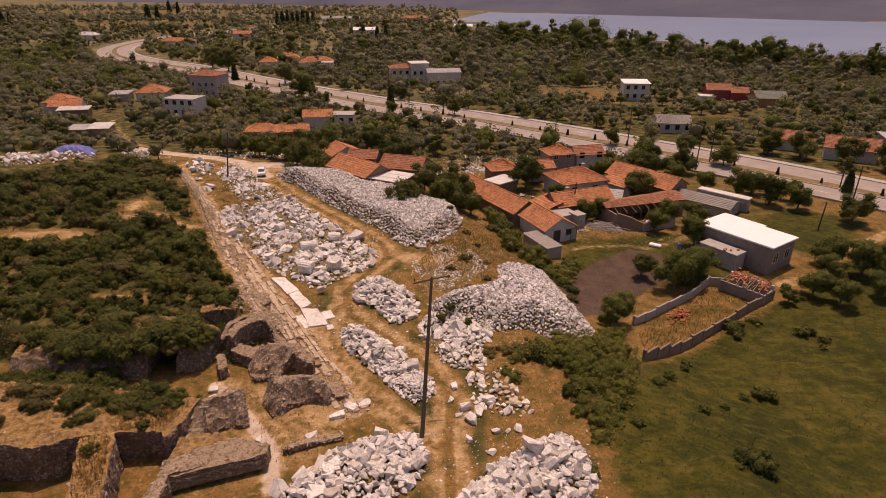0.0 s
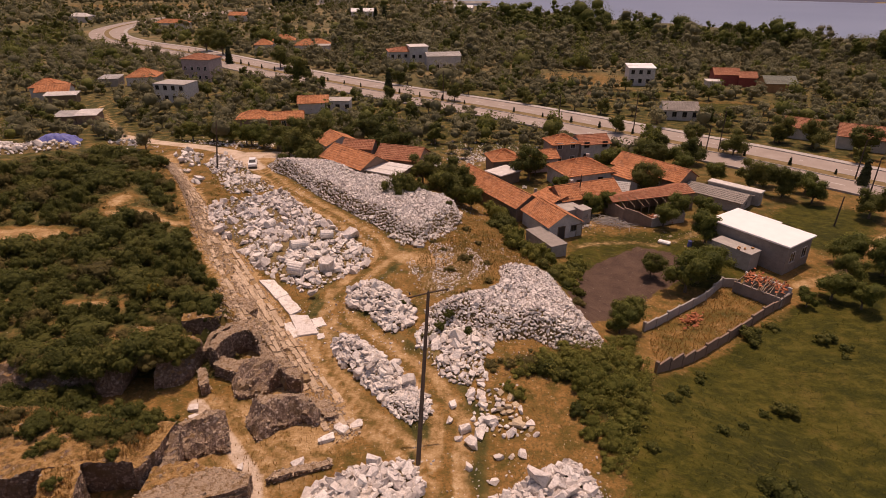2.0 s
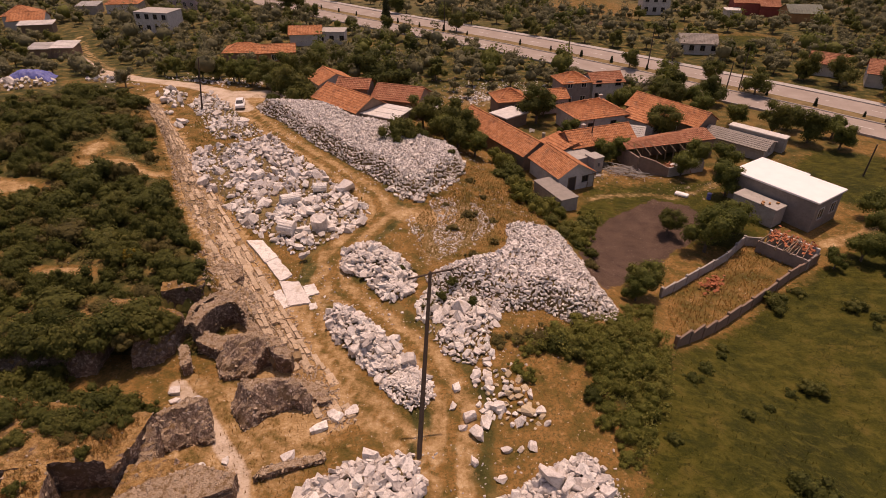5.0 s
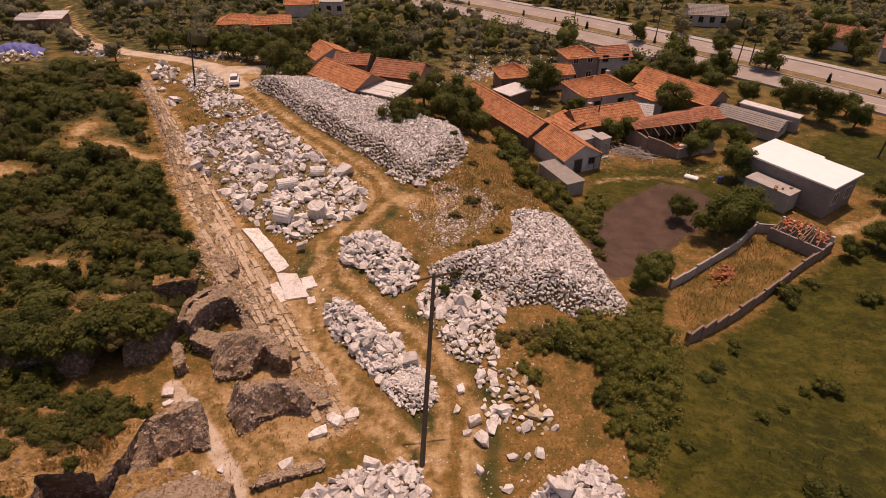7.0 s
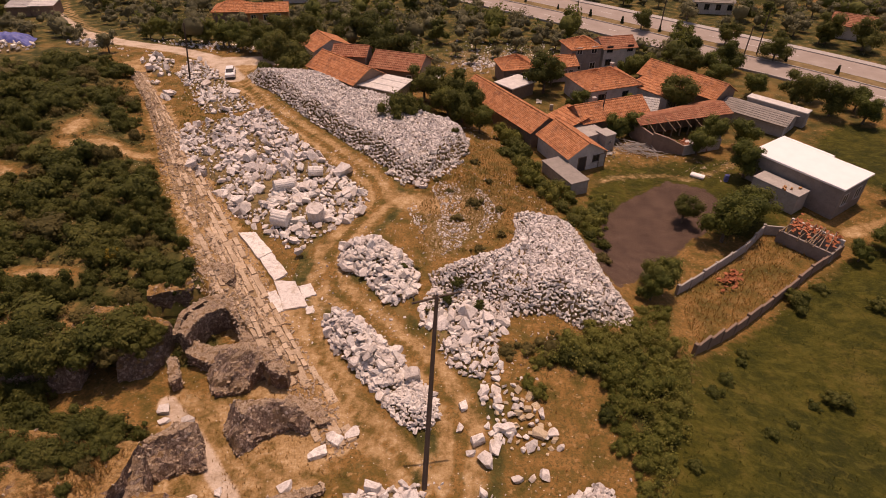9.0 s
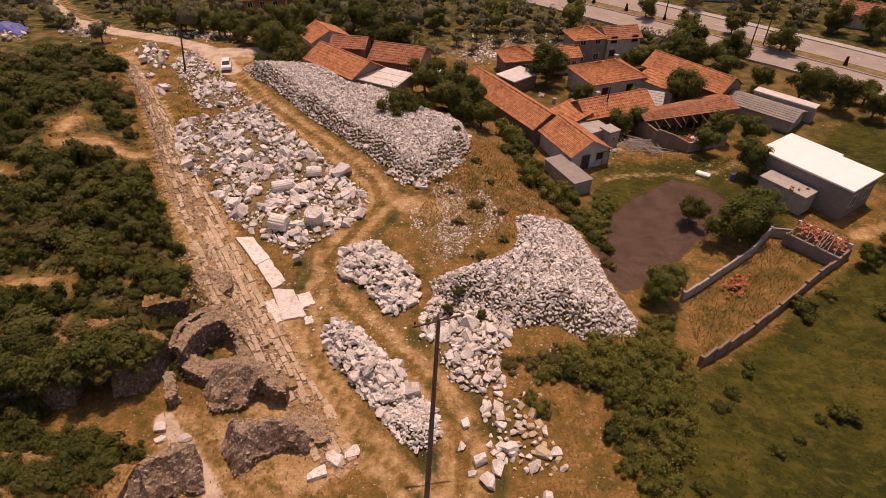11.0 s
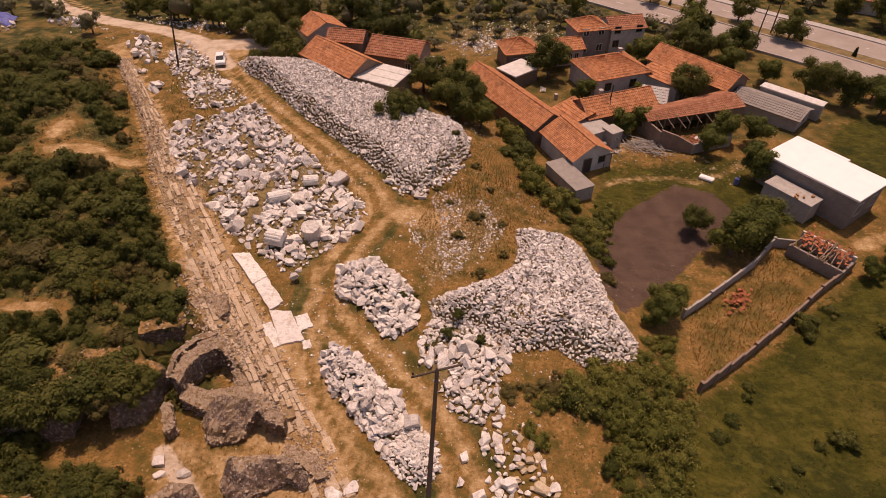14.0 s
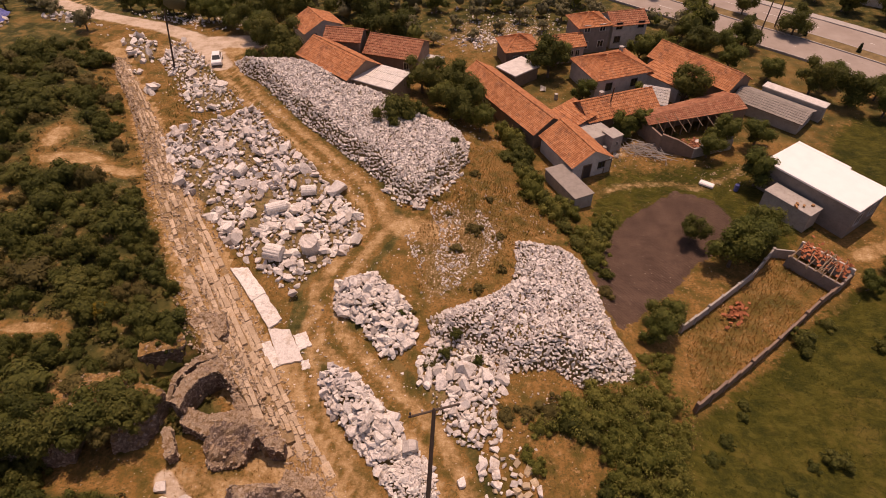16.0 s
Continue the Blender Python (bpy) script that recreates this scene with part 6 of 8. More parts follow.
house(96.5, 216, -10, 8, 7, 3.8, 5.4, "red house with a red tile roof", RED_RENDER, TILES_OLD, group=FAR)
house(102.6, 213, -10, 5.5, 6, 3.2, 4.6, "red outbuilding with an old tile roof", RED_RENDER, TILES_OLD, group=FAR)
house(90.8, 211, -6, 4.4, 4, 2.0, 2.25, "low shed with a white roof", WHITEWASH, WHITE_TIN, "flat", name="shed", group=FAR)
house(108.6, 204, -6, 9.6, 7.5, 3.0, 4.8, "ochre house with a green-grey roof", OCHRE_RENDER, GREEN_ROOF, group=FAR)
house(86.4, 147.4, -34, 7.6, 6.4, 2.8, 4.4, "brown-roofed house behind the road", WHITEWASH, TILES_OLD, group=FAR)
house(95.4, 138, -30, 10.5, 7.5, 3.0, 5.0, "long brown-roofed house behind the road", WHITEWASH, TILES_OLD, group=FAR)
house(111, 139, -20, 13, 10, 4.2, 4.5, "flat-roofed grey house behind the road", GREY_RENDER, CONCRETE, "flat", group=FAR)
house(192, 281, -10, 18, 11, 4, 7.5, "orange-roofed house near the shore", WHITEWASH, TILES, "hip", group=FAR)
for i, (x, y, L, rf) in enumerate(((-262, 470, 16, WHITE_TIN), (-150, 480, 14, TILES), (-260, 350, 16, TILES), (-64, 520, 18, WHITE_ROOF), (40, 470, 34, WHITE_ROOF), (18, 560, 16, WHITE_ROOF), (-175, 420, 20, TILES), (20, 690, 60, CONCRETE), (-30, 700, 30, TILES), (-110, 690, 40, CONCRETE))):
    house(x, y, 5 * (i % 5) - 8, L, 9, 4.2, 6.2, "distant pale house among trees", WHITEWASH, rf, "gable" if i % 2 else "hip", group="distant houses")


# ---- poles ----
def power_pole(x, y, h, lean_x, lean_y, arm, turn, label, r0=0.19):
    z = ground_z(x, y)
    ob = thing("utility_pole", x, y, z, 0, label, "utility pole", "utility poles")
    part("pole", tube(bmesh.new(), (0, 0, -0.6), (lean_x, lean_y, h), r0, r0 * 0.62, 10), POLE_WOOD, ob)
    if arm:
        c, s = math.cos(radians(turn)) * arm / 2, math.sin(radians(turn)) * arm / 2
        bm = bmesh.new()
        tube(bm, (lean_x - c, lean_y - s, h - 0.35), (lean_x + c * 0.05, lean_y, h - 0.1), 0.07, 0.07, 6)
        tube(bm, (lean_x, lean_y, h - 0.1), (lean_x + c, lean_y + s, h + 0.05), 0.07, 0.07, 6)
        cross = part("cross_arm", bm, POLE_WOOD, ob)
        for t in (-0.92, 0.0, 0.92):
            bm = bmesh.new()
            for k in range(3):
                tube(bm, (lean_x + c * t, lean_y + s * t, h - 0.1 + 0.07 * k), (lean_x + c * t, lean_y + s * t, h - 0.04 + 0.07 * k), 0.07, 0.045, 8)
            part("insulator", bm, SHUTTER, cross)
    return ob


power_pole(-1.75, 38.4, 11.8, 0.82, 5.7, 3.1, 12, "tall leaning wooden utility pole with a cross arm")
power_pole(-40.9, 109.6, 8.8, 1.2, 0.2, 0, 0, "plain wooden utility pole beside marble blocks", 0.15)
for x, y, h in ((55.4, 127.9, 7.5), (61.1, 134.2, 9), (74.5, 103.4, 8), (79.4, 114.9, 8), (28.5, 151.5, 9), (0.2, 187, 9), (47.2, 151.5, 9), (36.0, 106.5, 5.5), (23.0, 100.5, 6.0), (62.6, 93.0, 5.0)):
    power_pole(x, y, h, 0.3 if h < 8 else 0.1, 0.05, 0, 0, "plain wooden pole beside the road", 0.14)


# ---- white car on the track ----
def hatchback(x, y, turn):
    car = thing("car", x, y, ground_z(x, y), turn, "white hatchback parked on the dirt track", "car")
    bm = bmesh.new()
    side = [(-2.0, 0.35), (-2.02, 0.75), (-1.95, 0.95), (-1.1, 1.02), (-0.95, 1.02), (1.45, 1.0), (1.9, 0.92), (2.0, 0.7), (2.0, 0.35)]
    L, R = [bm.verts.new((px, -0.83, pz)) for px, pz in side], [bm.verts.new((px, 0.83, pz)) for px, pz in side]
    bm.faces.new(L)
    bm.faces.new(R[::-1])
    for i in range(len(side)):
        j = (i + 1) % len(side)
        bm.faces.new((L[j], L[i], R[i], R[j]))
    bmesh.ops.recalc_face_normals(bm, faces=bm.faces)
    bmesh.ops.bevel(bm, geom=bm.edges[:], offset=0.05, segments=2, affect="EDGES")
    part("body", bm, CAR_WHITE, car, smooth=False)
    cab = [(-1.05, 1.0), (-0.25, 1.46), (1.25, 1.46), (1.8, 0.98)]
    bm = bmesh.new()
    L, R = [bm.verts.new((px, -0.74 if pz < 1.2 else -0.6, pz)) for px, pz in cab], [bm.verts.new((px, 0.74 if pz < 1.2 else 0.6, pz)) for px, pz in cab]
    bm.faces.new(L)
    bm.faces.new(R[::-1])
    for i in range(4):
        j = (i + 1) % 4
        bm.faces.new((L[j], L[i], R[i], R[j]))
    bmesh.ops.recalc_face_normals(bm, faces=bm.faces)
    part("glazing", bm, GLASS, car, "dark car windows")
    part("roof_panel", boxed(-0.3, 1.3, -0.62, 0.62, 1.44, 1.5, 0.03), CAR_WHITE, car)
    for sy in (-0.68, 0.68):
        part("pillar", tube(bmesh.new(), (-1.05, sy, 1.0), (-0.28, sy * 0.9, 1.46), 0.035, 0.035, 5), CAR_WHITE, car)
        part("pillar", tube(bmesh.new(), (1.76, sy, 1.0), (1.27, sy * 0.9, 1.46), 0.05, 0.05, 5), CAR_WHITE, car)
        part("headlight", boxed(-2.03, -1.9, sy - 0.18, sy + 0.13, 0.66, 0.82, 0.02), LAMP_GLASS, car)
        part("tail_light", boxed(1.93, 2.02, sy - 0.1, sy + 0.12, 0.68, 0.92, 0.02), RED_RENDER, car)
        for wx in (-1.25, 1.25):
            bm = bmesh.new()
            bmesh.ops.create_cone(bm, cap_ends=True, segments=20, radius1=0.3, radius2=0.3, depth=0.2, matrix=pose(wx, sy * 1.12, 0.3, 90))
            wheel = part("wheel", bm, RUBBER, car)
            bm = bmesh.new()
            bmesh.ops.create_cone(bm, cap_ends=True, segments=14, radius1=0.18, radius2=0.18, depth=0.215, matrix=pose(wx, sy * 1.12, 0.3, 90))
            part("rim", bm, STEEL, wheel)
        part("mirror", boxed(-0.95, -0.82, sy * 1.33 - 0.07, sy * 1.33 + 0.07, 1.0, 1.13, 0.02), CAR_WHITE, car)
    part("bumper", boxed(-2.08, -1.95, -0.75, 0.75, 0.34, 0.5, 0.03), SHUTTER, car)
    part("windscreen_wiper", boxed(-1.06, -1.0, -0.4, 0.3, 1.02, 1.04), SHUTTER, car)
    car.scale = (0.9, 0.9, 0.9)
    return car


hatchback(-34.9, 111.6, 104)

# blue tarpaulin over a heap
bm = bmesh.new()
bmesh.ops.create_grid(bm, x_segments=44, y_segments=30, size=1.0)
for v in bm.verts:
    x, y = v.co.x * 5.6, v.co.y * 3.0
    rim = max(abs(v.co.x), abs(v.co.y))
    v.co = Vector((x, y, 2.3 * max(0, 1 - rim ** 2.2) + 0.28 * noise.noise(Vector((x * 1.1, y * 1.1, 0))) + 0.12 * noise.noise(Vector((x * 3, y * 3, 4)))))
tarp = part("tarpaulin", bm, TARP, None, smooth=True)
tarp.matrix_basis = pose(-81.0, 128.2, ground_z(-81, 128.2) + 0.4, 0, 0, 12) @ Matrix.Diagonal((0.8, 0.8, 0.9, 1))
tagged(tarp, "crumpled blue tarpaulin draped over a rubble heap", "tarpaulin")

bm = boxed(-0.9, 0.9, -0.45, 0.45, 0.05, 0.4, 0.08)
box(bm, -0.7, 0.7, -0.3, 0.3, 0.38, 0.44)
tub = part("bathtub", bm, WHITE_ROOF)
tub.matrix_basis = pose(33.2, 86.2, ground_z(33.2, 86.2), 0, 0, -35)
tagged(tub, "discarded white tub lying in the farmyard", "tub")


# ---- yard clutter ----
def tin_sheet(x, y, turn, w, l, tilt):
    """A bent corrugated sheet lying about."""
    bm = bmesh.new()
    n = 12
    rows = [[bm.verts.new((w * (i / n - 0.5), l * (j / 3 - 0.5), 0.05 * (i % 2) + 0.08 * math.sin(j * 1.7 + i * 0.3))) for i in range(n + 1)] for j in range(4)]
    faces = [bm.faces.new((a[i], a[i + 1], b[i + 1], b[i])) for a, b in zip(rows, rows[1:]) for i in range(n)]
    bmesh.ops.solidify(bm, geom=faces, thickness=0.02)
    ob = part("tin_sheet", bm, TIN)
    ob.matrix_basis = pose(x, y, ground_z(x, y) + 0.1 + 0.4 * l * math.sin(radians(tilt)), tilt, 0, turn)
    return tagged(ob, "bent grey corrugated tin sheet lying in a yard", "tin sheet", "yard clutter")


def barrel(x, y, paint, label):
    bm = bmesh.new()
    ring = []
    for z, rad in ((0, 0.29), (0.02, 0.30), (0.28, 0.29), (0.30, 0.31), (0.32, 0.29), (0.58, 0.29), (0.60, 0.31), (0.62, 0.29), (0.88, 0.30), (0.9, 0.27), (0.86, 0.26)):
        ring.append([bm.verts.new((rad * math.cos(i * math.pi / 8), rad * math.sin(i * math.pi / 8), z)) for i in range(16)])
    for a, b in zip(ring, ring[1:]):
        for i in range(16):
            bm.faces.new((a[i], a[(i + 1) % 16], b[(i + 1) % 16], b[i]))
    bm.faces.new(ring[0][::-1])
    bm.faces.new(ring[-1])
    ob = part("barrel", bm, paint)
    ob.location = (x, y, ground_z(x, y))
    return tagged(ob, label, "barrel", "yard clutter")


for x, y, turn, w, l, tilt in [(21.6, 91.8, 20, 1.6, 1.0, 4), (23.0, 92.6, 70, 1.2, 0.8, 6), (24.6, 96.4, 35, 1.8, 1.0, 3), (30.6, 98.4, 110, 1.4, 0.9, 5), (13.6, 117.2, 40, 1.8, 1.1, 4), (15.4, 111.0, 80, 1.6, 0.9, 5), (22.0, 115.6, 15, 1.5, 0.9, 6), (44.6, 90.8, 65, 1.6, 0.9, 4)]:
    tin_sheet(x, y, turn, w, l, tilt)
for x, y, paint, label in [(20.9, 93.0, RED_RENDER, "rusty red steel barrel beside a house"), (21.6, 93.6, TIN, "dull grey steel barrel beside a house"), (36.6, 85.2, TARP, "faded blue plastic barrel in the yard"), (17.0, 108.0, TIN, "dull grey steel barrel in the yard")]:
    barrel(x, y, paint, label)
r = random.Random(66)
few = [(r.gauss(24.5, 3.2), r.gauss(94.0, 1.8), 0, r.uniform(0.08, 0.3)) for _ in range(160)] + [(r.gauss(35.5, 2.5), r.gauss(88.5, 1.5), 0, r.uniform(0.08, 0.25)) for _ in range(80)]
joined_stones("scattered_rubble", [(x, y, ground_z(x, y) + 0.02, s) for x, y, z, s in few], None, "broken bricks and stones littering the village yards", PAVING_CHIPS)["category"] = "rubble"


# ---- plants ----
def leaf_quads(r, blobs, n, size, shell=0.72, up=0.25):
    """Small leaf sprays on the outside of a cluster of soft lumps. blobs: (k, 4) of x, y, z, radius."""
    b = np.asarray(blobs, dtype=float)
    pick = r.choice(len(b), n, p=b[:, 3] ** 2 / (b[:, 3] ** 2).sum())
    d = r.normal(size=(n, 3))
    d /= np.linalg.norm(d, axis=1)[:, None]
    rad = b[pick, 3] * (shell + (1 - shell) * r.rand(n) + 0.12 * r.randn(n))
    c = b[pick, :3] + d * rad[:, None] * np.array([1, 1, 0.85])
    nrm = d * 1.0 + r.normal(size=(n, 3)) * 0.26 + np.array([0, 0, up])
    nrm /= np.linalg.norm(nrm, axis=1)[:, None]
    t = np.cross(nrm, r.normal(size=(n, 3)))
    t /= np.linalg.norm(t, axis=1)[:, None]
    s = np.cross(nrm, t)
    ln = size * (0.6 + 0.8 * r.rand(n))[:, None]
    wd = ln * (0.6 + 0.4 * r.rand(n))[:, None]
    return np.stack([c - t * ln * 0.75 - s * wd, c - t * ln * 0.75 + s * wd, c + t * ln * 1.1], axis=1)


ICO = bmesh.new()
bmesh.ops.create_icosphere(ICO, subdivisions=1, radius=1.0)
ICO_VERTS = np.array([v.co[:] for v in ICO.verts])
ICO_FACES = np.array([[v.index for v in f.verts] for f in ICO.faces])
ICO.free()


def crown_mesh(name, r, leaves, blobs, fill):
    """Leaf sprays over soft uneven clumps, so that crowns are not hollow."""
    b = np.asarray(blobs, dtype=float)
    turn, _ = np.linalg.qr(r.normal(size=(len(b), 3, 3)))
    turn *= np.sign(np.linalg.det(turn))[:, None, None]
    wob = 1 + 0.13 * r.randn(len(b), len(ICO_VERTS), 1)
    v = np.einsum("nij,nkj->nki", turn, ICO_VERTS[None] * wob) * b[:, 3][:, None, None] * fill * np.array([1, 1, 0.85]) + b[:, None, :3]
    nv = len(b) * len(ICO_VERTS)
    f = (ICO_FACES[None] + (np.arange(len(b)) * len(ICO_VERTS))[:, None, None]).reshape(-1, 3)
    f = np.concatenate([f, nv + np.arange(len(leaves) * 3).reshape(-1, 3)]).astype(np.int32)
    co = np.concatenate([v.reshape(-1, 3), leaves.reshape(-1, 3)]).astype(np.float32)
    me = bpy.data.meshes.new(name)
    me.vertices.add(len(co))
    me.vertices.foreach_set("co", co.ravel())
    me.loops.add(f.size)
    me.loops.foreach_set("vertex_index", f.ravel())
    me.polygons.add(len(f))
    me.polygons.foreach_set("loop_start", np.arange(0, f.size, 3, dtype=np.int32))
    me.update(calc_edges=True)
    me.shade_smooth()
    return me


def crown_blobs(r, radius, height, z0, n):
    """Lumps that make an uneven crown."""
    out = [(0, 0, z0 + height * 0.45, radius * 0.62)]
    for _ in range(n):
        a, rr = r.uniform(0, 6.283), radius * r.uniform(0.35, 0.8)
        out.append((rr * math.cos(a), rr * math.sin(a), z0 + height * r.uniform(0.12, 0.9), radius * r.uniform(0.26, 0.48)))
    return out


def tree_meshes(seed, radius, height, trunk, leaves, size, mat, lumps=11):
    """The trunk with its limbs, and the crown."""
    r = np.random.RandomState(seed)
    blobs = crown_blobs(r, radius, height - trunk, trunk * 0.9, lumps)
    bm = bmesh.new()
    tip = Vector((r.uniform(-0.2, 0.2), r.uniform(-0.2, 0.2), trunk + (height - trunk) * 0.35))
    tube(bm, (0, 0, -0.3), (tip.x * 0.5, tip.y * 0.5, trunk), 0.06 * radius + 0.05, 0.04 * radius + 0.04, 8)
    for x, y, z, rad in blobs[1:7]:
        tube(bm, (tip.x * 0.5, tip.y * 0.5, trunk * 0.95), (x * 0.85, y * 0.85, z), 0.03 * radius + 0.03, 0.02, 5)
    wood = bpy.data.meshes.new("trunk")
    bm.to_mesh(wood)
    bm.free()
    wood.materials.append(BARK)
    crown = crown_mesh("crown", r, leaf_quads(r, blobs, leaves, size), blobs, 0.7)
    crown.materials.append(mat)
    return wood, crown


def plant(name, meshes, x, y, scale, turn, label, category, group, z=None, sz=None):
    ob = thing(name, x, y, ground_z(x, y) if z is None else z, turn, label, category, group)
    for part_name, me in meshes:
        p = new(part_name, me)
        p.parent = ob
        p.scale = (scale, scale, sz or scale)
    return ob


def make(seed, *a, **k):
    wood, crown = tree_meshes(seed, *a, **k)
    return [("trunk", wood), ("crown", crown)]


ROUND = [make(200 + i, 2.6, 5.0, 1.3, 4400, 0.115, LEAF_FIG if i else LEAF_DARK) for i in range(3)]
FIG = [make(210 + i, 2.3, 4.2, 0.9, 3900, 0.11, LEAF_TREE) for i in range(3)]
OLIVE = [make(220 + i, 2.2, 4.0, 1.2, 800, 0.19, LEAF_OLIVE, lumps=8) for i in range(4)]
ORCHARD = [make(230 + i, 2.4, 4.4, 1.2, 800, 0.2, LEAF_FIG, lumps=8) for i in range(3)]


def shrub_mesh(seed, mat, leaves=900, size=0.2, flat=0.8):
    r = np.random.RandomState(seed)
    blobs = [(0, 0, 0.45 * flat, 0.66)]
    for _ in range(12):
        a, rr = r.uniform(0, 6.283), r.uniform(0.25, 0.95)
        blobs.append((rr * math.cos(a), rr * math.sin(a), flat * r.uniform(0.1, 1.05) * (1.15 - 0.45 * rr), r.uniform(0.17, 0.40)))
    me = crown_mesh("shrub", r, leaf_quads(r, blobs, leaves, size, 0.74), blobs, 0.74)
    me.materials.append(mat)
    return me


SHRUB_DARK = [shrub_mesh(300 + i, LEAF_DARK, 1900, 0.05) for i in range(5)]
SHRUB_FIG = [shrub_mesh(310 + i, LEAF_FIG, 1850, 0.052) for i in range(4)]
SHRUB_BRUSH = [shrub_mesh(320 + i, LEAF_BRUSH, 1650, 0.048, 0.6) for i in range(3)]
SHRUB_BRAMBLE = [shrub_mesh(340 + i, LEAF_BRAMBLE, 1900, 0.05, 0.95) for i in range(4)]
vr = random.Random(77)


def shrub(me, x, y, s, label, group, z=None, tall=1.0):
    ob = new("bramble" if me in SHRUB_BRAMBLE else "fig_shrub" if me in SHRUB_FIG else "dry_shrub" if me in SHRUB_BRUSH else "shrub", me)
    ob.matrix_basis = Matrix.LocRotScale((x, y, (ground_z(x, y) if z is None else z) - 0.12), Euler((0, 0, vr.uniform(0, 6.28))), (s, s, s * tall))
    return tagged(ob, label, "shrub", group)


def clear_of(x, y, s):
    return all(math.hypot((x - cx) / (rx + 0.75 * s), (y - cy) / (ry + 0.75 * s)) > 1 for cx, cy, rx, ry in CLEARINGS)


# scrub over the platform mound
SCRUB = "scrub on the platform mound"
placed = []
tries = 0
while len(placed) < 290 and tries < 30000:
    tries += 1
    y = vr.uniform(50.0, 121)
    x = vr.uniform(-0.85 * y - 8, -20)
    w, v = strip_uv(x, y)
    s = (1.0 + 2.0 * vr.random() ** 1.6) if y < 90 else 1.4 + 2.1 * vr.random() ** 1.5
    if v < 4.2 - 1.2 * ramp01(15, 50, w) + 0.6 * s + 0.8 * math.sin(w * 0.35) or w > 73 or not clear_of(x, y, s) or (x > -23 and y < 57) or (x > -26 and y < 56.4):
        continue
    if any((x - a) ** 2 + (y - b) ** 2 < (0.56 * (s + c)) ** 2 for a, b, c in placed):
        continue
    placed.append((x, y, s))
for i, (x, y, s) in enumerate(placed):
    kind = vr.random()
    stock, text = (SHRUB_DARK, "dense dark green shrub in the scrub") if kind < 0.42 else (SHRUB_FIG, "broad-leaved green fig shrub in the scrub") if kind < 0.85 else (SHRUB_BRUSH, "olive-brown dry shrub in the scrub")
    shrub(vr.choice(stock), x, y, s, text, SCRUB, tall=vr.uniform(0.75, 1.35) * (1.15 if s < 1.8 else 0.9))
broom = shrub_mesh(330, LEAF_BROOM, 900, 0.06)
ob = new("broom_shrub", broom)
ob.matrix_basis = pose(-29.7, 58.8, ground_z(-29.7, 58.8) + 0.9) @ Matrix.Diagonal((0.8, 0.8, 0.9, 1))
tagged(ob, "yellow-flowering broom shrub in the dark scrub", "shrub", SCRUB)
# low growth between them
r = np.random.RandomState(12)
n = 5200
ux, uy = r.uniform(-100, -18, n), r.uniform(40, 124, n)
uw, uv = strip_uv(ux, uy)
ok = (uv > 4.7 - 2.0 * ramp01(12, 56, uw)) & (uw < 74) & (uy > 49.5) & (ux > -0.9 * uy - 10)
ok |= (ux < -21.5) & (ux > -36) & (uy > 40.4) & (uy < 44)
for cx, cy, rx, ry in CLEARINGS:
    ok &= np.hypot((ux - cx) / rx, (uy - cy) / ry) > 0.95
ux, uy = ux[ok], uy[ok]
uz = land(ux, uy)
lumps = np.stack([ux, uy, uz + 0.05, r.uniform(0.3, 0.7, len(ux))], axis=-1)
under = dress("undergrowth", quads("undergrowth", leaf_quads(r, lumps, 42000, 0.12, 0.6, 0.5)), LEAF_BRUSH)
tagged(under, "tangled olive-brown undergrowth of the scrub mound", "undergrowth", kind="stuff")


def mat_of_leaves(label, seed, outline, count, leaves, low, high, mat):
    """A tangled mat of leaves between and over the bushes."""
    r = np.random.RandomState(seed)
    a = np.array(outline)
    x, y = r.uniform(a[:, 0].min(), a[:, 0].max(), count), r.uniform(a[:, 1].min(), a[:, 1].max(), count)
    ok = inside(outline, x, y)
    for cx, cy, rx, ry in CLEARINGS:
        ok &= np.hypot((x - cx) / rx, (y - cy) / ry) > 1.1
    x, y = x[ok], y[ok]
    b = np.stack([x, y, land(x, y) + r.uniform(low, high, len(x)), r.uniform(0.25, 0.6, len(x))], axis=-1)
    ob = dress("undergrowth", quads("undergrowth", leaf_quads(r, b, leaves, 0.085, 0.5, 0.5)), mat)
    return tagged(ob, label, "undergrowth", kind="stuff")


mat_of_leaves("tangle of yellow-green bramble shoots", 62, [(5.5, 49.5), (12, 52.5), (18.6, 56.5), (20.6, 52.6), (19.2, 48.0), (16.6, 42), (13.5, 37.5), (12, 39.5), (12.0, 47.6)], 700, 7000, 0.5, 1.3, LEAF_BRAMBLE)
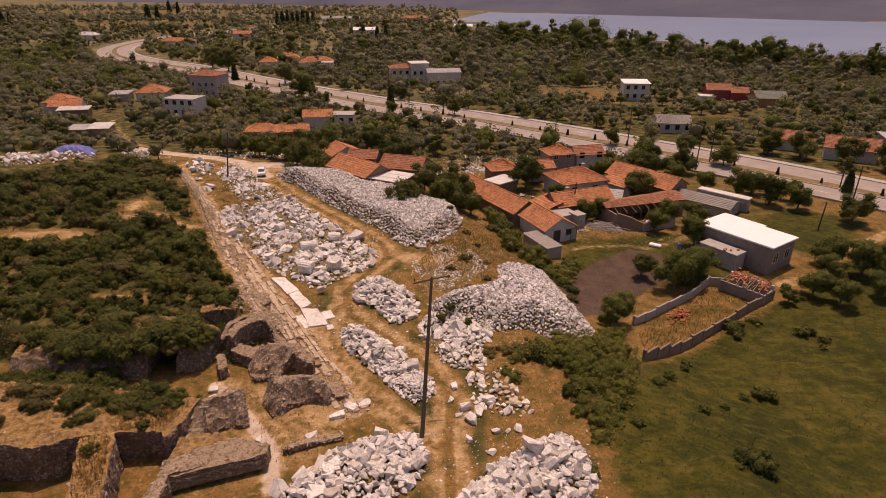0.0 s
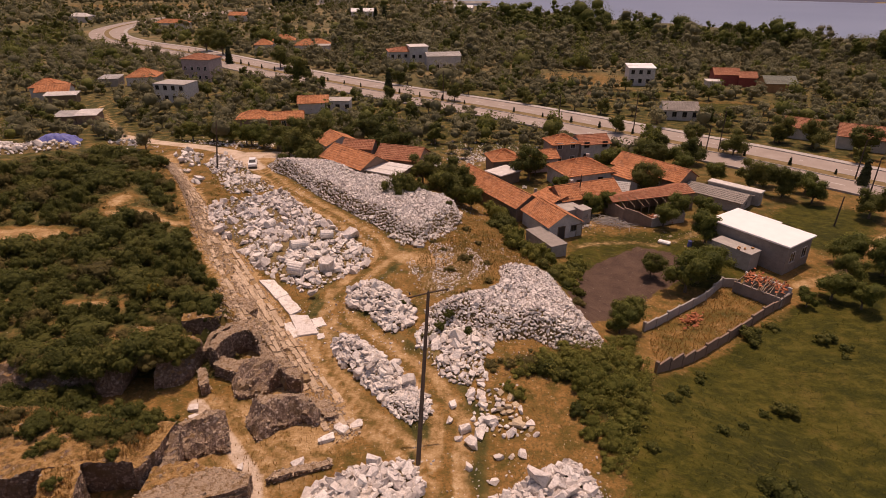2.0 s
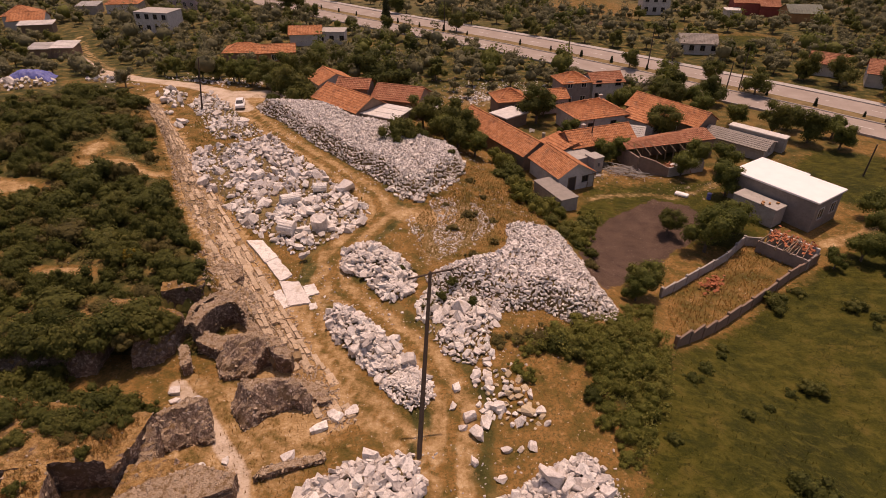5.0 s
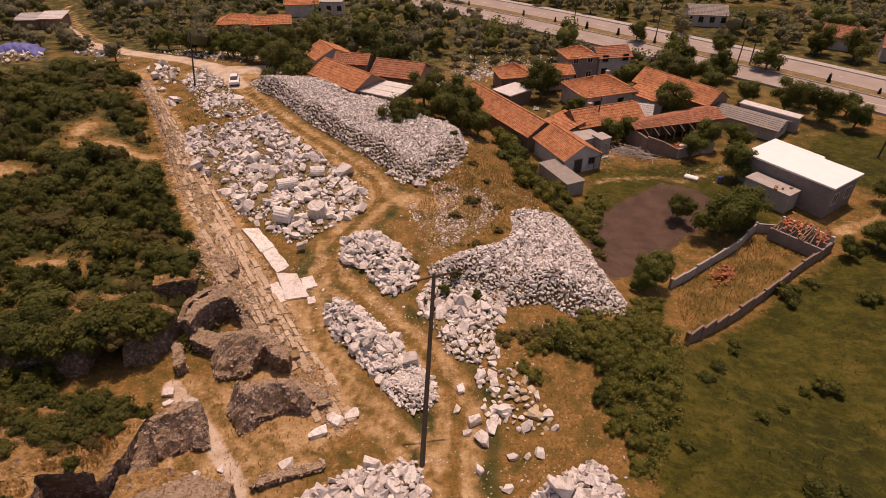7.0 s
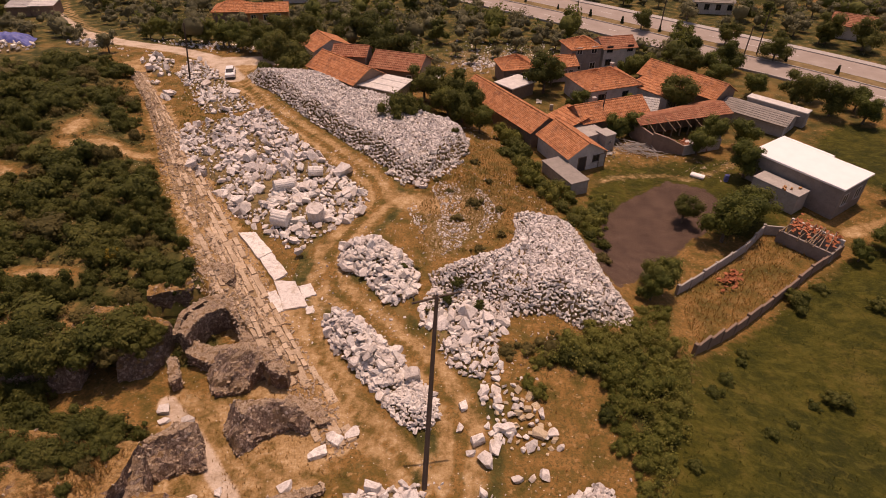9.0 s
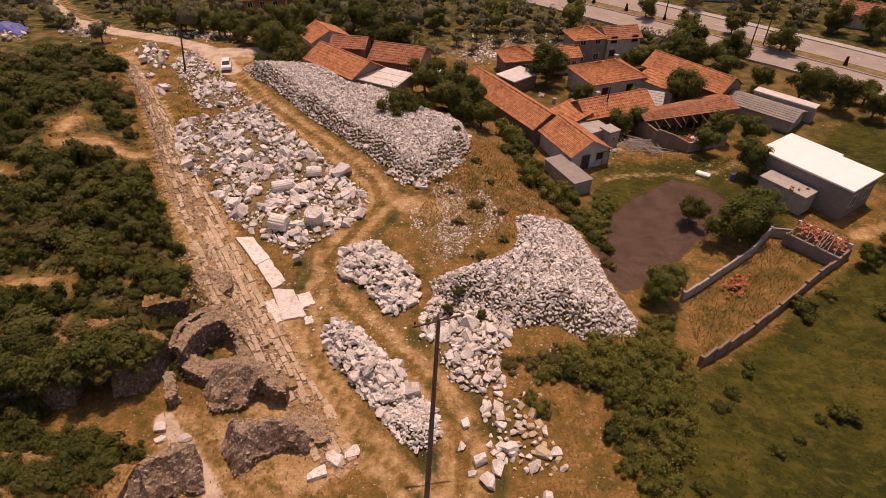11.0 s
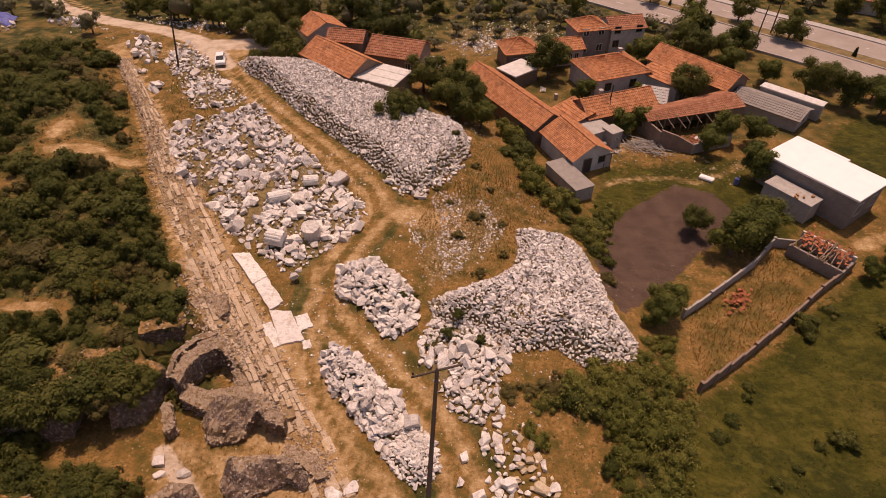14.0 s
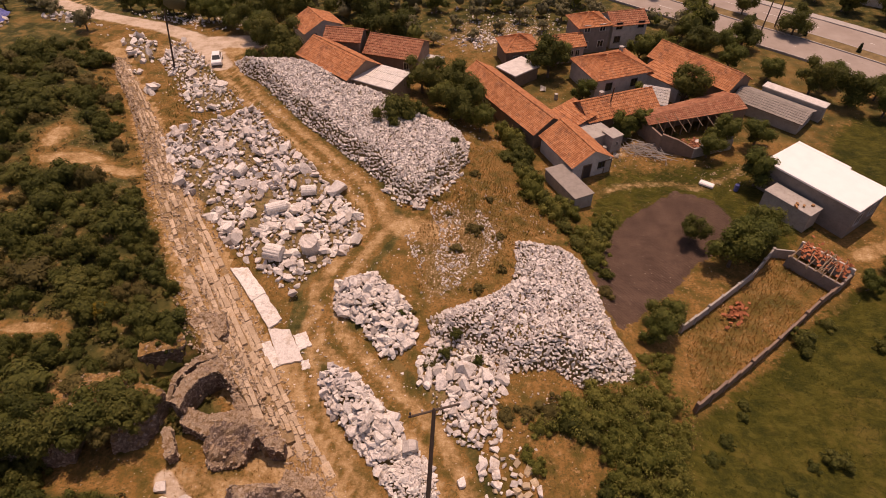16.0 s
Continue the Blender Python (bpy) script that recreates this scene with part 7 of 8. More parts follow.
# thicket in front of the vaults and on the vault tops
for x, y, s in [(-33, 44.6, 1.6), (-31, 43.4, 1.5), (-29.2, 45.0, 1.5), (-28.4, 42.6, 1.7), (-26.6, 44.4, 1.4), (-25.6, 42.2, 1.5), (-24.0, 43.8, 1.3), (-23.0, 42.0, 1.3), (-34.6, 42.6, 1.8), (-31.8, 41.2, 1.5), (-27.0, 40.9, 1.1), (-24.4, 40.6, 1.0), (-22.4, 40.6, 0.9), (-36.5, 44.5, 1.8), (-21.8, 42.9, 0.8), (-30.2, 44.4, 1.5), (-32.6, 43.0, 1.6), (-27.6, 43.8, 1.4), (-25.0, 43.4, 1.3), (-34.0, 41.4, 1.5), (-29.8, 41.8, 1.5), (-26.4, 41.8, 1.2), (-23.8, 41.6, 1.1), (-35.8, 42.8, 1.7)]:
    y = min(y, 43.2) - 0.35 * max(0.0, y - 42.0)
    shrub(vr.choice(SHRUB_FIG if vr.random() < 0.5 else SHRUB_DARK), x, y, s, "green thicket bush before the ruined vaults", "thicket before the vaults")
for k in range(24):
    x, y = -29.6 - 11.5 * vr.random(), vr.uniform(43.6, 46.2)
    shrub(vr.choice(SHRUB_FIG + SHRUB_DARK), x, y, vr.uniform(1.2, 1.9), "green thicket bush against the buried vault wall", "thicket before the vaults", tall=vr.uniform(0.9, 1.3))
for k in range(34):
    x, y = vr.uniform(-39, -21.6), vr.uniform(38.0, 42.6)
    if x > -24 and y < 39:
        continue
    shrub(vr.choice(SHRUB_FIG + SHRUB_DARK), x, y, vr.uniform(0.9, 1.6), "green thicket bush over the vault chambers", "thicket before the vaults", 2.5 if y < 40.8 else None, vr.uniform(0.8, 1.2))
for k in range(16):
    x, y = vr.uniform(-39, -28.4), vr.uniform(46.8, 51.0)
    shrub(vr.choice(SHRUB_FIG + SHRUB_DARK), x, y, vr.uniform(1.3, 2.1), "green shrub growing on a buried vault", "shrubs on the vaults", 2.4, vr.uniform(0.8, 1.2))
for x, y, s in [(-23.6, 53.4, 0.9), (-22.8, 52.6, 0.7), (-24.6, 53.2, 0.8), (-22.2, 54.6, 0.7), (-21.9, 50.4, 0.45)]:
    shrub(vr.choice(SHRUB_DARK), x, y, s, "dark bush in the hollow beside the vault stump", "shrubs on the vaults")
for x, y, s, z in [(-26.6, 48.7, 2.3, 2.9), (-24.4, 49.2, 2.0, 2.6), (-28.6, 48.2, 2.2, 2.6), (-25.4, 50.6, 2.0, 2.8), (-25.6, 47.9, 1.3, 2.7), (-23.4, 49.2, 1.2, 2.2), (-30.0, 47.4, 1.4, 2.2), (-32.0, 47.0, 1.4, 2.2), (-34.4, 46.8, 1.4, 2.2), (-22.9, 50.2, 1.1, 2.3), (-30.6, 48.4, 1.7, 2.4), (-32.8, 48.2, 1.8, 2.4), (-35.2, 48.0, 1.8, 2.4), (-27.6, 37.4, 1.1, 2.9), (-24.4, 37.6, 0.9, 2.8), (-29.6, 38.6, 1.3, 3.1), (-32.2, 38.2, 1.4, 3.3), (-22.6, 38.2, 0.8, 2.7), (-26.2, 39.0, 1.2, 2.8), (-33.8, 35.8, 1.1, 3.5), (-25.4, 33.6, 0.6, 3.3), (-23.4, 39.0, 1.0, 2.7), (-25.0, 38.9, 1.3, 2.8), (-27.4, 39.5, 1.3, 2.9), (-29.6, 39.7, 1.4, 3.0), (-31.8, 39.9, 1.4, 3.2), (-34.2, 40.0, 1.5, 3.3), (-21.6, 39.2, 0.8, 2.6), (-28.4, 36.4, 0.8, 3.0), (-23.0, 36.6, 0.7, 2.8)]:
    shrub(vr.choice(SHRUB_BRUSH if vr.random() < 0.4 else SHRUB_FIG), x, y, s, "olive-green shrub growing on a buried vault", "shrubs on the vaults", z)
# thicket beside the great rubble mound
for x, y, s in [(4.6, 50.6, 1.1), (6.4, 50.8, 1.3), (8.4, 51.0, 1.4), (7.2, 49.4, 1.1), (10.2, 51.2, 1.5), (11.0, 49.2, 1.3), (9.4, 49.6, 1.2), (13.2, 48.4, 1.4), (15.8, 48.6, 1.5), (17.8, 48.4, 1.3), (13.6, 45.0, 1.4), (15.8, 43.6, 1.2), (14.4, 40.4, 1.1), (12.8, 38.6, 0.9), (11.4, 44.2, 0.9), (12.0, 52.4, 1.3), (12.4, 50.2, 1.6), (14.6, 51.6, 1.5), (16.6, 52.6, 1.4), (18.4, 52.0, 1.3), (14.4, 49.2, 1.7), (16.8, 50.0, 1.6), (18.8, 49.6, 1.3), (12.6, 47.6, 1.5), (14.8, 46.6, 1.7), (17.0, 47.4, 1.5), (12.6, 45.4, 1.4), (14.8, 44.0, 1.5), (16.6, 45.0, 1.3), (12.4, 43.0, 1.3), (13.8, 41.6, 1.4), (15.2, 42.4, 1.1), (11.9, 41.4, 0.9), (13.2, 40.2, 1.0), (5.9, 47.2, 0.9), (6.6, 46.3, 0.8), (10.6, 34.6, 1.3), (9.4, 33.4, 1.1), (8.0, 49.9, 1.1), (16.6, 55.0, 1.2), (18.8, 54.6, 1.3), (17.8, 57.4, 1.3), (19.6, 57.0, 1.2)]:
    shrub(vr.choice(SHRUB_BRUSH if y > 49.5 and x < 9 and vr.random() < 0.5 else SHRUB_DARK if x < 11.5 and vr.random() < 0.7 else SHRUB_BRAMBLE), x, y, s * vr.uniform(0.75, 1.2), "dense green bramble bush beside the rubble mound", "bramble thicket", tall=vr.uniform(0.6, 1.15))
for x, y, s in [(32.0, 48.9, 1.3), (29.8, 48.3, 0.7), (26.5, 45.8, 0.6), (23.8, 44.2, 0.8), (25.3, 52.6, 0.7), (44, 59, 0.9), (34.7, 61.0, 1.7), (38.0, 63.4, 1.0), (26.0, 53.8, 0.8), (16.4, 40.2, 0.8), (24.8, 36.4, 1.7), (43.0, 57.5, 0.6), (42.4, 60.6, 1.3), (20.6, 47.5, 0.9), (22.5, 49.5, 0.9)]:
    shrub(vr.choice(SHRUB_DARK if s > 1.2 else SHRUB_FIG), x, y, s, "small dark bush in the green meadow", "meadow bushes", tall=0.9)
for x, y, s in [(3.4, 84.0, 0.8), (2.2, 86.6, 0.7), (5.0, 79.0, 0.7), (3.0, 73.0, 0.8), (1.0, 70.2, 0.8), (5.6, 72.2, 0.7), (-1.2, 78.2, 0.7), (0.2, 75.6, 0.6), (10.6, 82.6, 1.7), (10.6, 86.4, 1.8), (10.2, 84.4, 1.7), (9.6, 93.4, 2.0), (8.6, 96.0, 2.0), (10.4, 91.0, 1.7), (12.0, 81.0, 1.7), (12.9, 78.8, 1.6), (14.8, 79.8, 1.3), (15.6, 76.0, 1.5), (16.3, 73.4, 1.4), (16.2, 71.2, 1.3), (16.8, 69.0, 1.2), (12.6, 79.4, 1.5), (13.6, 76.4, 1.2), (9.6, 88.6, 1.5), (8.0, 90.6, 1.4), (14.6, 73.6, 1.2), (15.6, 70.6, 1.1), (17.0, 75.0, 1.4), (18.4, 77.8, 1.3), (16.0, 66.0, 0.9), (-0.6, 60.4, 0.8), (-1.2, 55.6, 0.8), (1.2, 59.6, 0.8), (4.2, 59.2, 0.8), (-3.4, 61.6, 0.6), (5.6, 67.0, 0.7), (3.0, 64.4, 0.7)]:
    shrub(vr.choice(SHRUB_BRUSH if s <= 1.0 else SHRUB_FIG if vr.random() < 0.4 else SHRUB_BRAMBLE), x, y, s * vr.uniform(0.9, 1.35), "green weedy bush on the dry bank", "bank bushes", tall=vr.uniform(0.75, 1.25))


def tree(stock, x, y, r, text, group="village trees", name="tree"):
    plant(name, vr.choice(stock), x, y, r / 2.5, vr.uniform(0, 360), text, "tree", group)


BROAD = "leafy green broad-crowned tree beside the houses"
for x, y, s in [(36.4, 76.2, 2.6), (33.6, 74.2, 3.0), (31.1, 71.8, 3.1), (39.2, 86.2, 2.9), (38.0, 95.4, 2.5), (42.6, 95.2, 2.5), (35.8, 106.5, 3.0), (28.2, 98.6, 2.2), (24.8, 97.4, 2.2), (21.0, 107.6, 2.0), (16.6, 115.0, 3.2), (18.4, 118.4, 2.4), (30.0, 108.6, 1.4), (0.2, 100.8, 2.6), (2.2, 99.0, 3.0), (-3.4, 104.6, 2.9), (4.8, 96.6, 2.3), (0.6, 105.6, 3.3), (3.8, 102.6, 2.5), (35.1, 92.4, 2.2), (48.1, 123.5, 2.6), (42.2, 128.8, 2.4), (47.3, 131.2, 2.2), (64.5, 103.0, 2.6), (60.4, 112.0, 2.6), (66.0, 108.0, 2.4), (84.0, 138.0, 3.2), (78.5, 142.0, 3.0), (90.0, 131.0, 3.2), (98.0, 128.0, 3.0), (-24.4, 112.2, 3.4), (-27.6, 115.4, 2.8), (-29.8, 119.0, 2.6), (-33.4, 124, 2.8), (-37, 126.5, 2.6), (-41, 128.4, 2.6), (-29.6, 126, 3.0), (-25, 127.6, 3.0), (-12, 125, 3.2), (-8.4, 122, 2.8), (-14.6, 129.5, 3.2), (-18.4, 132, 3.2), (-45, 131.6, 2.4), (-49, 133.4, 2.2), (-55, 135, 2.4), (32.6, 120.6, 2.6), (36.6, 122.5, 2.6), (42.0, 121.0, 2.8), (46.6, 117.5, 2.6), (51.4, 113.6, 2.4), (56.5, 109.6, 2.8), (60.8, 106.0, 2.8), (52, 126.2, 2.8), (70.0, 96.0, 2.8), (56.2, 79.2, 2.8), (59.0, 76.0, 3.0), (54.0, 75.0, 2.2), (48.6, 69.8, 2.3), (51.0, 67.6, 2.2), (62.5, 72.0, 3.0), (57.6, 70.0, 2.2), (64.0, 78.6, 2.6), (44.6, 68.2, 1.4), (20.6, 61.8, 2.3), (19.4, 60.0, 1.7)]:
    tree(FIG if s < 2.75 or y < 90 else ROUND, x, y, s, BROAD)
tree(ROUND, 27.8, 75.6, 1.7, "small round tree standing in the ploughed plot")


def cypress(x, y, h, label, group):
    ob = thing("conifer", x, y, ground_z(x, y), vr.uniform(0, 360), label, "conifer", group)
    p = new("crown", CONIFER)
    p.parent = ob
    p.scale = (h * vr.uniform(0.85, 1.15), h * vr.uniform(0.85, 1.15), h)
    t = new("trunk", CONIFER_TRUNK)
    t.parent = ob
    t.scale = (h, h, h)


rr_ = np.random.RandomState(9)
CONIFER = quads("crown", leaf_quads(rr_, [(0, 0, 0.12 + 0.085 * i, 0.17 * (1 - (i / 10.5)) ** 0.7) for i in range(10)], 420, 0.07, 0.75, 0.6))
CONIFER.materials.append(LEAF_CYPRESS)
tb = tube(bmesh.new(), (0, 0, -0.1), (0, 0, 0.3), 0.03, 0.02, 6)
CONIFER_TRUNK = bpy.data.meshes.new("trunk")
tb.to_mesh(CONIFER_TRUNK)
tb.free()
CONIFER_TRUNK.materials.append(BARK)
POPLARS = [(-165 + 5.5 * i, 640 - 2 * i, 15 + (i % 3)) for i in range(8)] + [(-330, 720, 20), (-322, 726, 18), (-440, 640, 18), (-432, 640, 14), (-60, 480, 12), (-50, 484, 11), (-43, 478, 12), (-360, 850, 20), (-352, 858, 18)]
gone = 0.0
for p, q in zip(road_line, road_line[1:]):
    gone += (q - p).length
    if gone > 7.4:
        gone = 0
        if -120 < p.x < 110 and vr.random() < 0.9:
            cypress(p.x + vr.uniform(-0.3, 0.3), p.y, vr.uniform(1.6, 2.5), "small dark clipped conifer on the road median", "median conifers")
for x, y, h in POPLARS:
    cypress(x, y, h, "tall dark poplar on the far plain", "far poplars")
for x, y, h in [(79.0, 112.0, 6.0), (-17.6, 205.5, 7.5), (-88, 262, 8), (-45, 212, 7.5)]:
    cypress(x, y, h, "tall dark conifer beside the road", "roadside conifers")
for x, y, s in [(-48.5, 212, 4.6), (-15.6, 187, 2.2), (-14.5, 213, 2.4), (3.6, 186.6, 2.6), (24.1, 187.6, 2.0), (42.4, 149.8, 2.3), (48.6, 141.6, 2.2), (57, 139.8, 2.3), (62.7, 130.6, 2.8), (46.4, 131.5, 2.6), (-64, 250, 4), (-100, 290, 5), (-112, 303, 5)]:
    tree(ROUND, x, y, s, "dark round street tree beside the carriageway", "roadside trees")


# olive groves and gardens out to the shore
HOUSE_SPOTS = [(o.location.x, o.location.y) for o in scene.objects if o.parent is None and o.get("category") == "house"]


def open_land(x, y, gap=11.5):
    ok = (line_far(ROAD, x, y) > gap) & (line_far(TRACK, x, y) > 4.5) & ~inside(LAKE, x, y)
    for hx, hy in HOUSE_SPOTS:
        # keep the fronts of the houses free
        ok &= (np.hypot(x - hx, y - hy) > 7.5) & ~((np.abs(x - hx * (y / hy)) < 4.6) & (y < hy) & (y > hy - 11))
    for cx, cy, rx, ry in FAR_FIELDS:
        ok &= np.hypot((x - cx) / rx, (y - cy) / ry) > 1
    ok &= ~inside([(50, 84), (60, 110), (78, 96), (62, 80)], x, y) & ~inside([(-2, 118), (-4, 130), (6, 142), (26, 136), (30, 124)], x, y)
    ok &= ~((x > 8) & (x < 62) & (y < 122)) & (np.hypot((x + 81) / 16, (y - 125) / 9) > 1)
    return ok


r = np.random.RandomState(31)
n = 2600
ox, oy = r.uniform(-190, 150, n), r.uniform(118, 235, n)
ok = open_land(ox, oy) & (np.abs(ox) < 0.80 * oy + 12)
ox, oy = ox[ok], oy[ok]
taken = []
for x, y in zip(ox, oy):
    if len(taken) >= 290:
        break
    if all((x - a) ** 2 + (y - b) ** 2 > 5.6 ** 2 for a, b in taken):
        taken.append((x, y))
for x, y in taken:
    stock, text = (OLIVE, "grey-green olive tree in a grove") if r.rand() < 0.6 else (ORCHARD, "dark green orchard tree")
    tree(stock, x, y, r.uniform(1.7, 2.7), text, "grove trees", "olive_tree" if stock is OLIVE else "orchard_tree")
for x, y, s in [(2, 133, 1.6), (6, 137, 1.8), (10, 132, 1.5), (14, 136, 1.9), (8, 142, 1.8), (18, 132, 1.6), (22, 137, 1.8), (-2, 126, 1.6), (13, 142, 1.8), (20, 142, 2.0), (26, 134, 1.7), (5, 128.5, 1.2)]:
    tree(OLIVE, x, y, s, "sparse grey olive tree on stony ground", "grove trees", "olive_tree")


def far_wood(label, seed, count, zone, mat, height, leaves, size, spare, lumps=3, wide=0.42, cores=1, tall=1.0):
    """Many crowns far off in one mesh: leafy lumps of uneven size round a darker heart."""
    r = np.random.RandomState(seed)
    x, y = zone(r, count)
    ok = open_land(x, y, 14) & (np.abs(x + 40) < 0.86 * y + 60)
    # crowns stay below the water line as seen from the hill
    sight = 41 / (40 - 1.05 * height)
    ok &= ~inside(LAKE, x * sight, y * sight) | (r.rand(count) < 0.004)
    x, y = x[ok], y[ok]
    if spare:
        t = np.array(taken)
        ok = np.array([((t[:, 0] - a) ** 2 + (t[:, 1] - b) ** 2).min() > 12 for a, b in zip(x, y)])
        x, y = x[ok], y[ok]
    z = land(x, y)
    hs = height * np.exp(r.normal(0, 0.3, len(x)))
    slim = np.exp(r.normal(0, 0.22, len(x))) / tall
    blobs, hearts = [], []
    for k in range(lumps):
        a, rr, up = r.uniform(0, 6.283, len(x)), hs * slim * r.uniform(0.05, wide, len(x)), r.uniform(0.16, 0.92, len(x))
        rr = rr * np.sqrt(np.clip(1.2 - up, 0.08, 1))
        lump = np.stack([x + rr * np.cos(a), y + rr * np.sin(a), z + hs * up, hs * slim * r.uniform(0.12, 0.27, len(x))], axis=-1)
        blobs.append(lump)
    for k in range(cores):
        if cores > 1:
            hearts.append(blobs[k] * np.array([1, 1, 1, 0.66]))
        else:
            hearts.append(np.stack([x, y, z + hs * 0.44, hs * slim * 0.30], axis=-1))
    blobs, hearts = np.concatenate(blobs), np.concatenate(hearts)
    ob = dress("far_wood", crown_mesh("far_wood", r, leaf_quads(r, blobs, leaves * len(x), size, 0.7, 0.35), hearts, 0.95), mat)
    return tagged(ob, label, "woodland", kind="stuff")


far_wood("grey-green olive groves on the plain", 41, 7600, lambda r, n: (r.uniform(-230, 220, n), r.uniform(125, 330, n)), LEAF_OLIVE, 3.3, 46, 0.27, True, 7)
far_wood("dark orchards and hedges on the plain", 42, 1900, lambda r, n: (r.uniform(-260, 240, n), r.uniform(125, 400, n)), LEAF_TREE, 4.3, 70, 0.28, True, 9)
far_wood("distant mixed woodland of the plain", 43, 5200, lambda r, n: (r.uniform(-560, 300, n), r.uniform(330, 760, n)), LEAF_OLIVE, 5.0, 18, 0.6, False, 6)
far_wood("darker copses on the far plain", 47, 900, lambda r, n: (lambda cx, cy: (cx + r.normal(0, 14, n), cy + r.normal(0, 9, n)))(r.choice(np.linspace(-420, 200, 29), n), 300 + 330 * r.choice(np.linspace(0, 1, 23), n)), LEAF_DARK, 7.0, 55, 0.45, False, 7, 0.4, 4)
far_wood("tall dark trees along the shore", 44, 420, lambda r, n: ((lambda t: (20 + t * 190 + r.normal(0, 9, n), 450 - t * 205 + r.normal(0, 12, n)))(r.rand(n))), LEAF_TREE, 9.4, 300, 0.34, False, 15, 0.38, 12, 1.25)
far_wood("pale willow woods before the shore", 45, 900, lambda r, n: (r.uniform(-60, 210, n), r.uniform(250, 430, n)), LEAF_OLIVE, 6.2, 100, 0.32, False, 8, 0.4, 6)
far_wood("hedges and groves of the far plain", 46, 2600, lambda r, n: (r.uniform(-800, 20, n), r.uniform(700, 1100, n)), LEAF_OLIVE, 5.0, 8, 1.0, False, 4)

# ---- grass ----
def grass(label, seed, n, zone, mat, h):
    """Tufts of three bent blades each, in one mesh."""
    r = np.random.RandomState(seed)
    x, y = zone(r, n)
    z = land(x, y)
    out = []
    for k in range(3):
        a = r.uniform(0, 6.283, len(x))
        hh = h * r.uniform(0.5, 1.3, len(x))
        lean = r.uniform(0.2, 0.8, len(x)) * hh
        c, s = np.cos(a), np.sin(a)
        wd = hh * 0.16
        b0 = np.stack([x - s * wd, y + c * wd, z - 0.05], -1)
        b1 = np.stack([x + s * wd, y - c * wd, z - 0.05], -1)
        t0 = np.stack([x + c * lean + s * wd * 0.3, y + s * lean - c * wd * 0.3, z + hh], -1)
        t1 = np.stack([x + c * lean - s * wd * 0.3, y + s * lean + c * wd * 0.3, z + hh], -1)
        out.append(np.stack([b0, b1, t0, t1], 1))
    ob = dress("grass", quads("grass", np.concatenate(out)), mat)
    return tagged(ob, label, "grass", kind="stuff")


def in_poly(poly):
    a = np.array(poly)

    def pick(r, n):
        x, y = r.uniform(a[:, 0].min(), a[:, 0].max(), n), r.uniform(a[:, 1].min(), a[:, 1].max(), n)
        ok = inside(poly, x, y) & (wave(x, y, 0.8, n) > -0.25 - 0.8 * r.rand(n))
        return x[ok], y[ok]
    return pick


def verge(r, n):
    x, y = r.uniform(-40, 14, n), r.uniform(28, 100, n)
    w, v = strip_uv(x, y)
    d = np.minimum(line_far(TRACK, x, y), line_far(TRACK_WEST, x, y))
    ok = (d > 1.3 + 0.8 * r.rand(n)) & (v < -0.8) & (wave(x, y, 0.5, 8) > -0.15)
    return x[ok], y[ok]


grass("dry straw-coloured grass tufts beside the tracks", 51, 14000, verge, GRASS_DRY, 0.16)
grass("long green and yellow meadow grass", 52, 5000, in_poly([(13, 24), (13.5, 40), (18, 46), (21, 51), (44, 68.5), (62, 76), (66, 40), (60, 20)]), GRASS_MEADOW, 0.17)
grass("tall dry grass inside the walled yard", 53, 5200, in_poly(YARD), GRASS_DRY, 0.22)
grass("tall dry grass on the bank below the houses", 54, 7000, in_poly(DRY_BANK), GRASS_DRY, 0.13)
grass("olive weeds among the dry grass of the bank", 61, 1200, in_poly(DRY_BANK), GRASS_GREEN, 0.15)
grass("brown-green weeds on the stony bank", 65, 2600, in_poly([(-3, 64), (-3.4, 72), (0, 80), (6, 84), (11, 80), (12, 74), (7.4, 73), (6.6, 67), (2, 64)]), GRASS_BANK, 0.19)
grass("dry grass on the grass-topped ruins", 55, 1300, in_poly([(-22, 48), (-9, 47), (-6, 41), (-9, 35), (-19, 36), (-20, 42)]), GRASS_DRY, 0.16)


def pile_weeds(r, n):
    x, y = r.uniform(-45, -8, n), r.uniform(62, 119, n)
    ok = inside([(-36, 90), (-44, 118), (-39, 116), (-27, 99.5), (-9, 76), (-9.5, 70), (-15, 64), (-26, 75)], x, y) & (wave(x, y, 0.6, 9) > -0.1)
    return x[ok], y[ok]


def heath(r, n):
    x, y = r.uniform(-46, 14, n), r.uniform(58, 118, n)
    w, v = strip_uv(x, y)
    ok = (line_far(TRACK, x, y) > 2.6) & (v < -1) & (wave(x, y, 0.35, 11) > 0.25)
    return x[ok], y[ok]


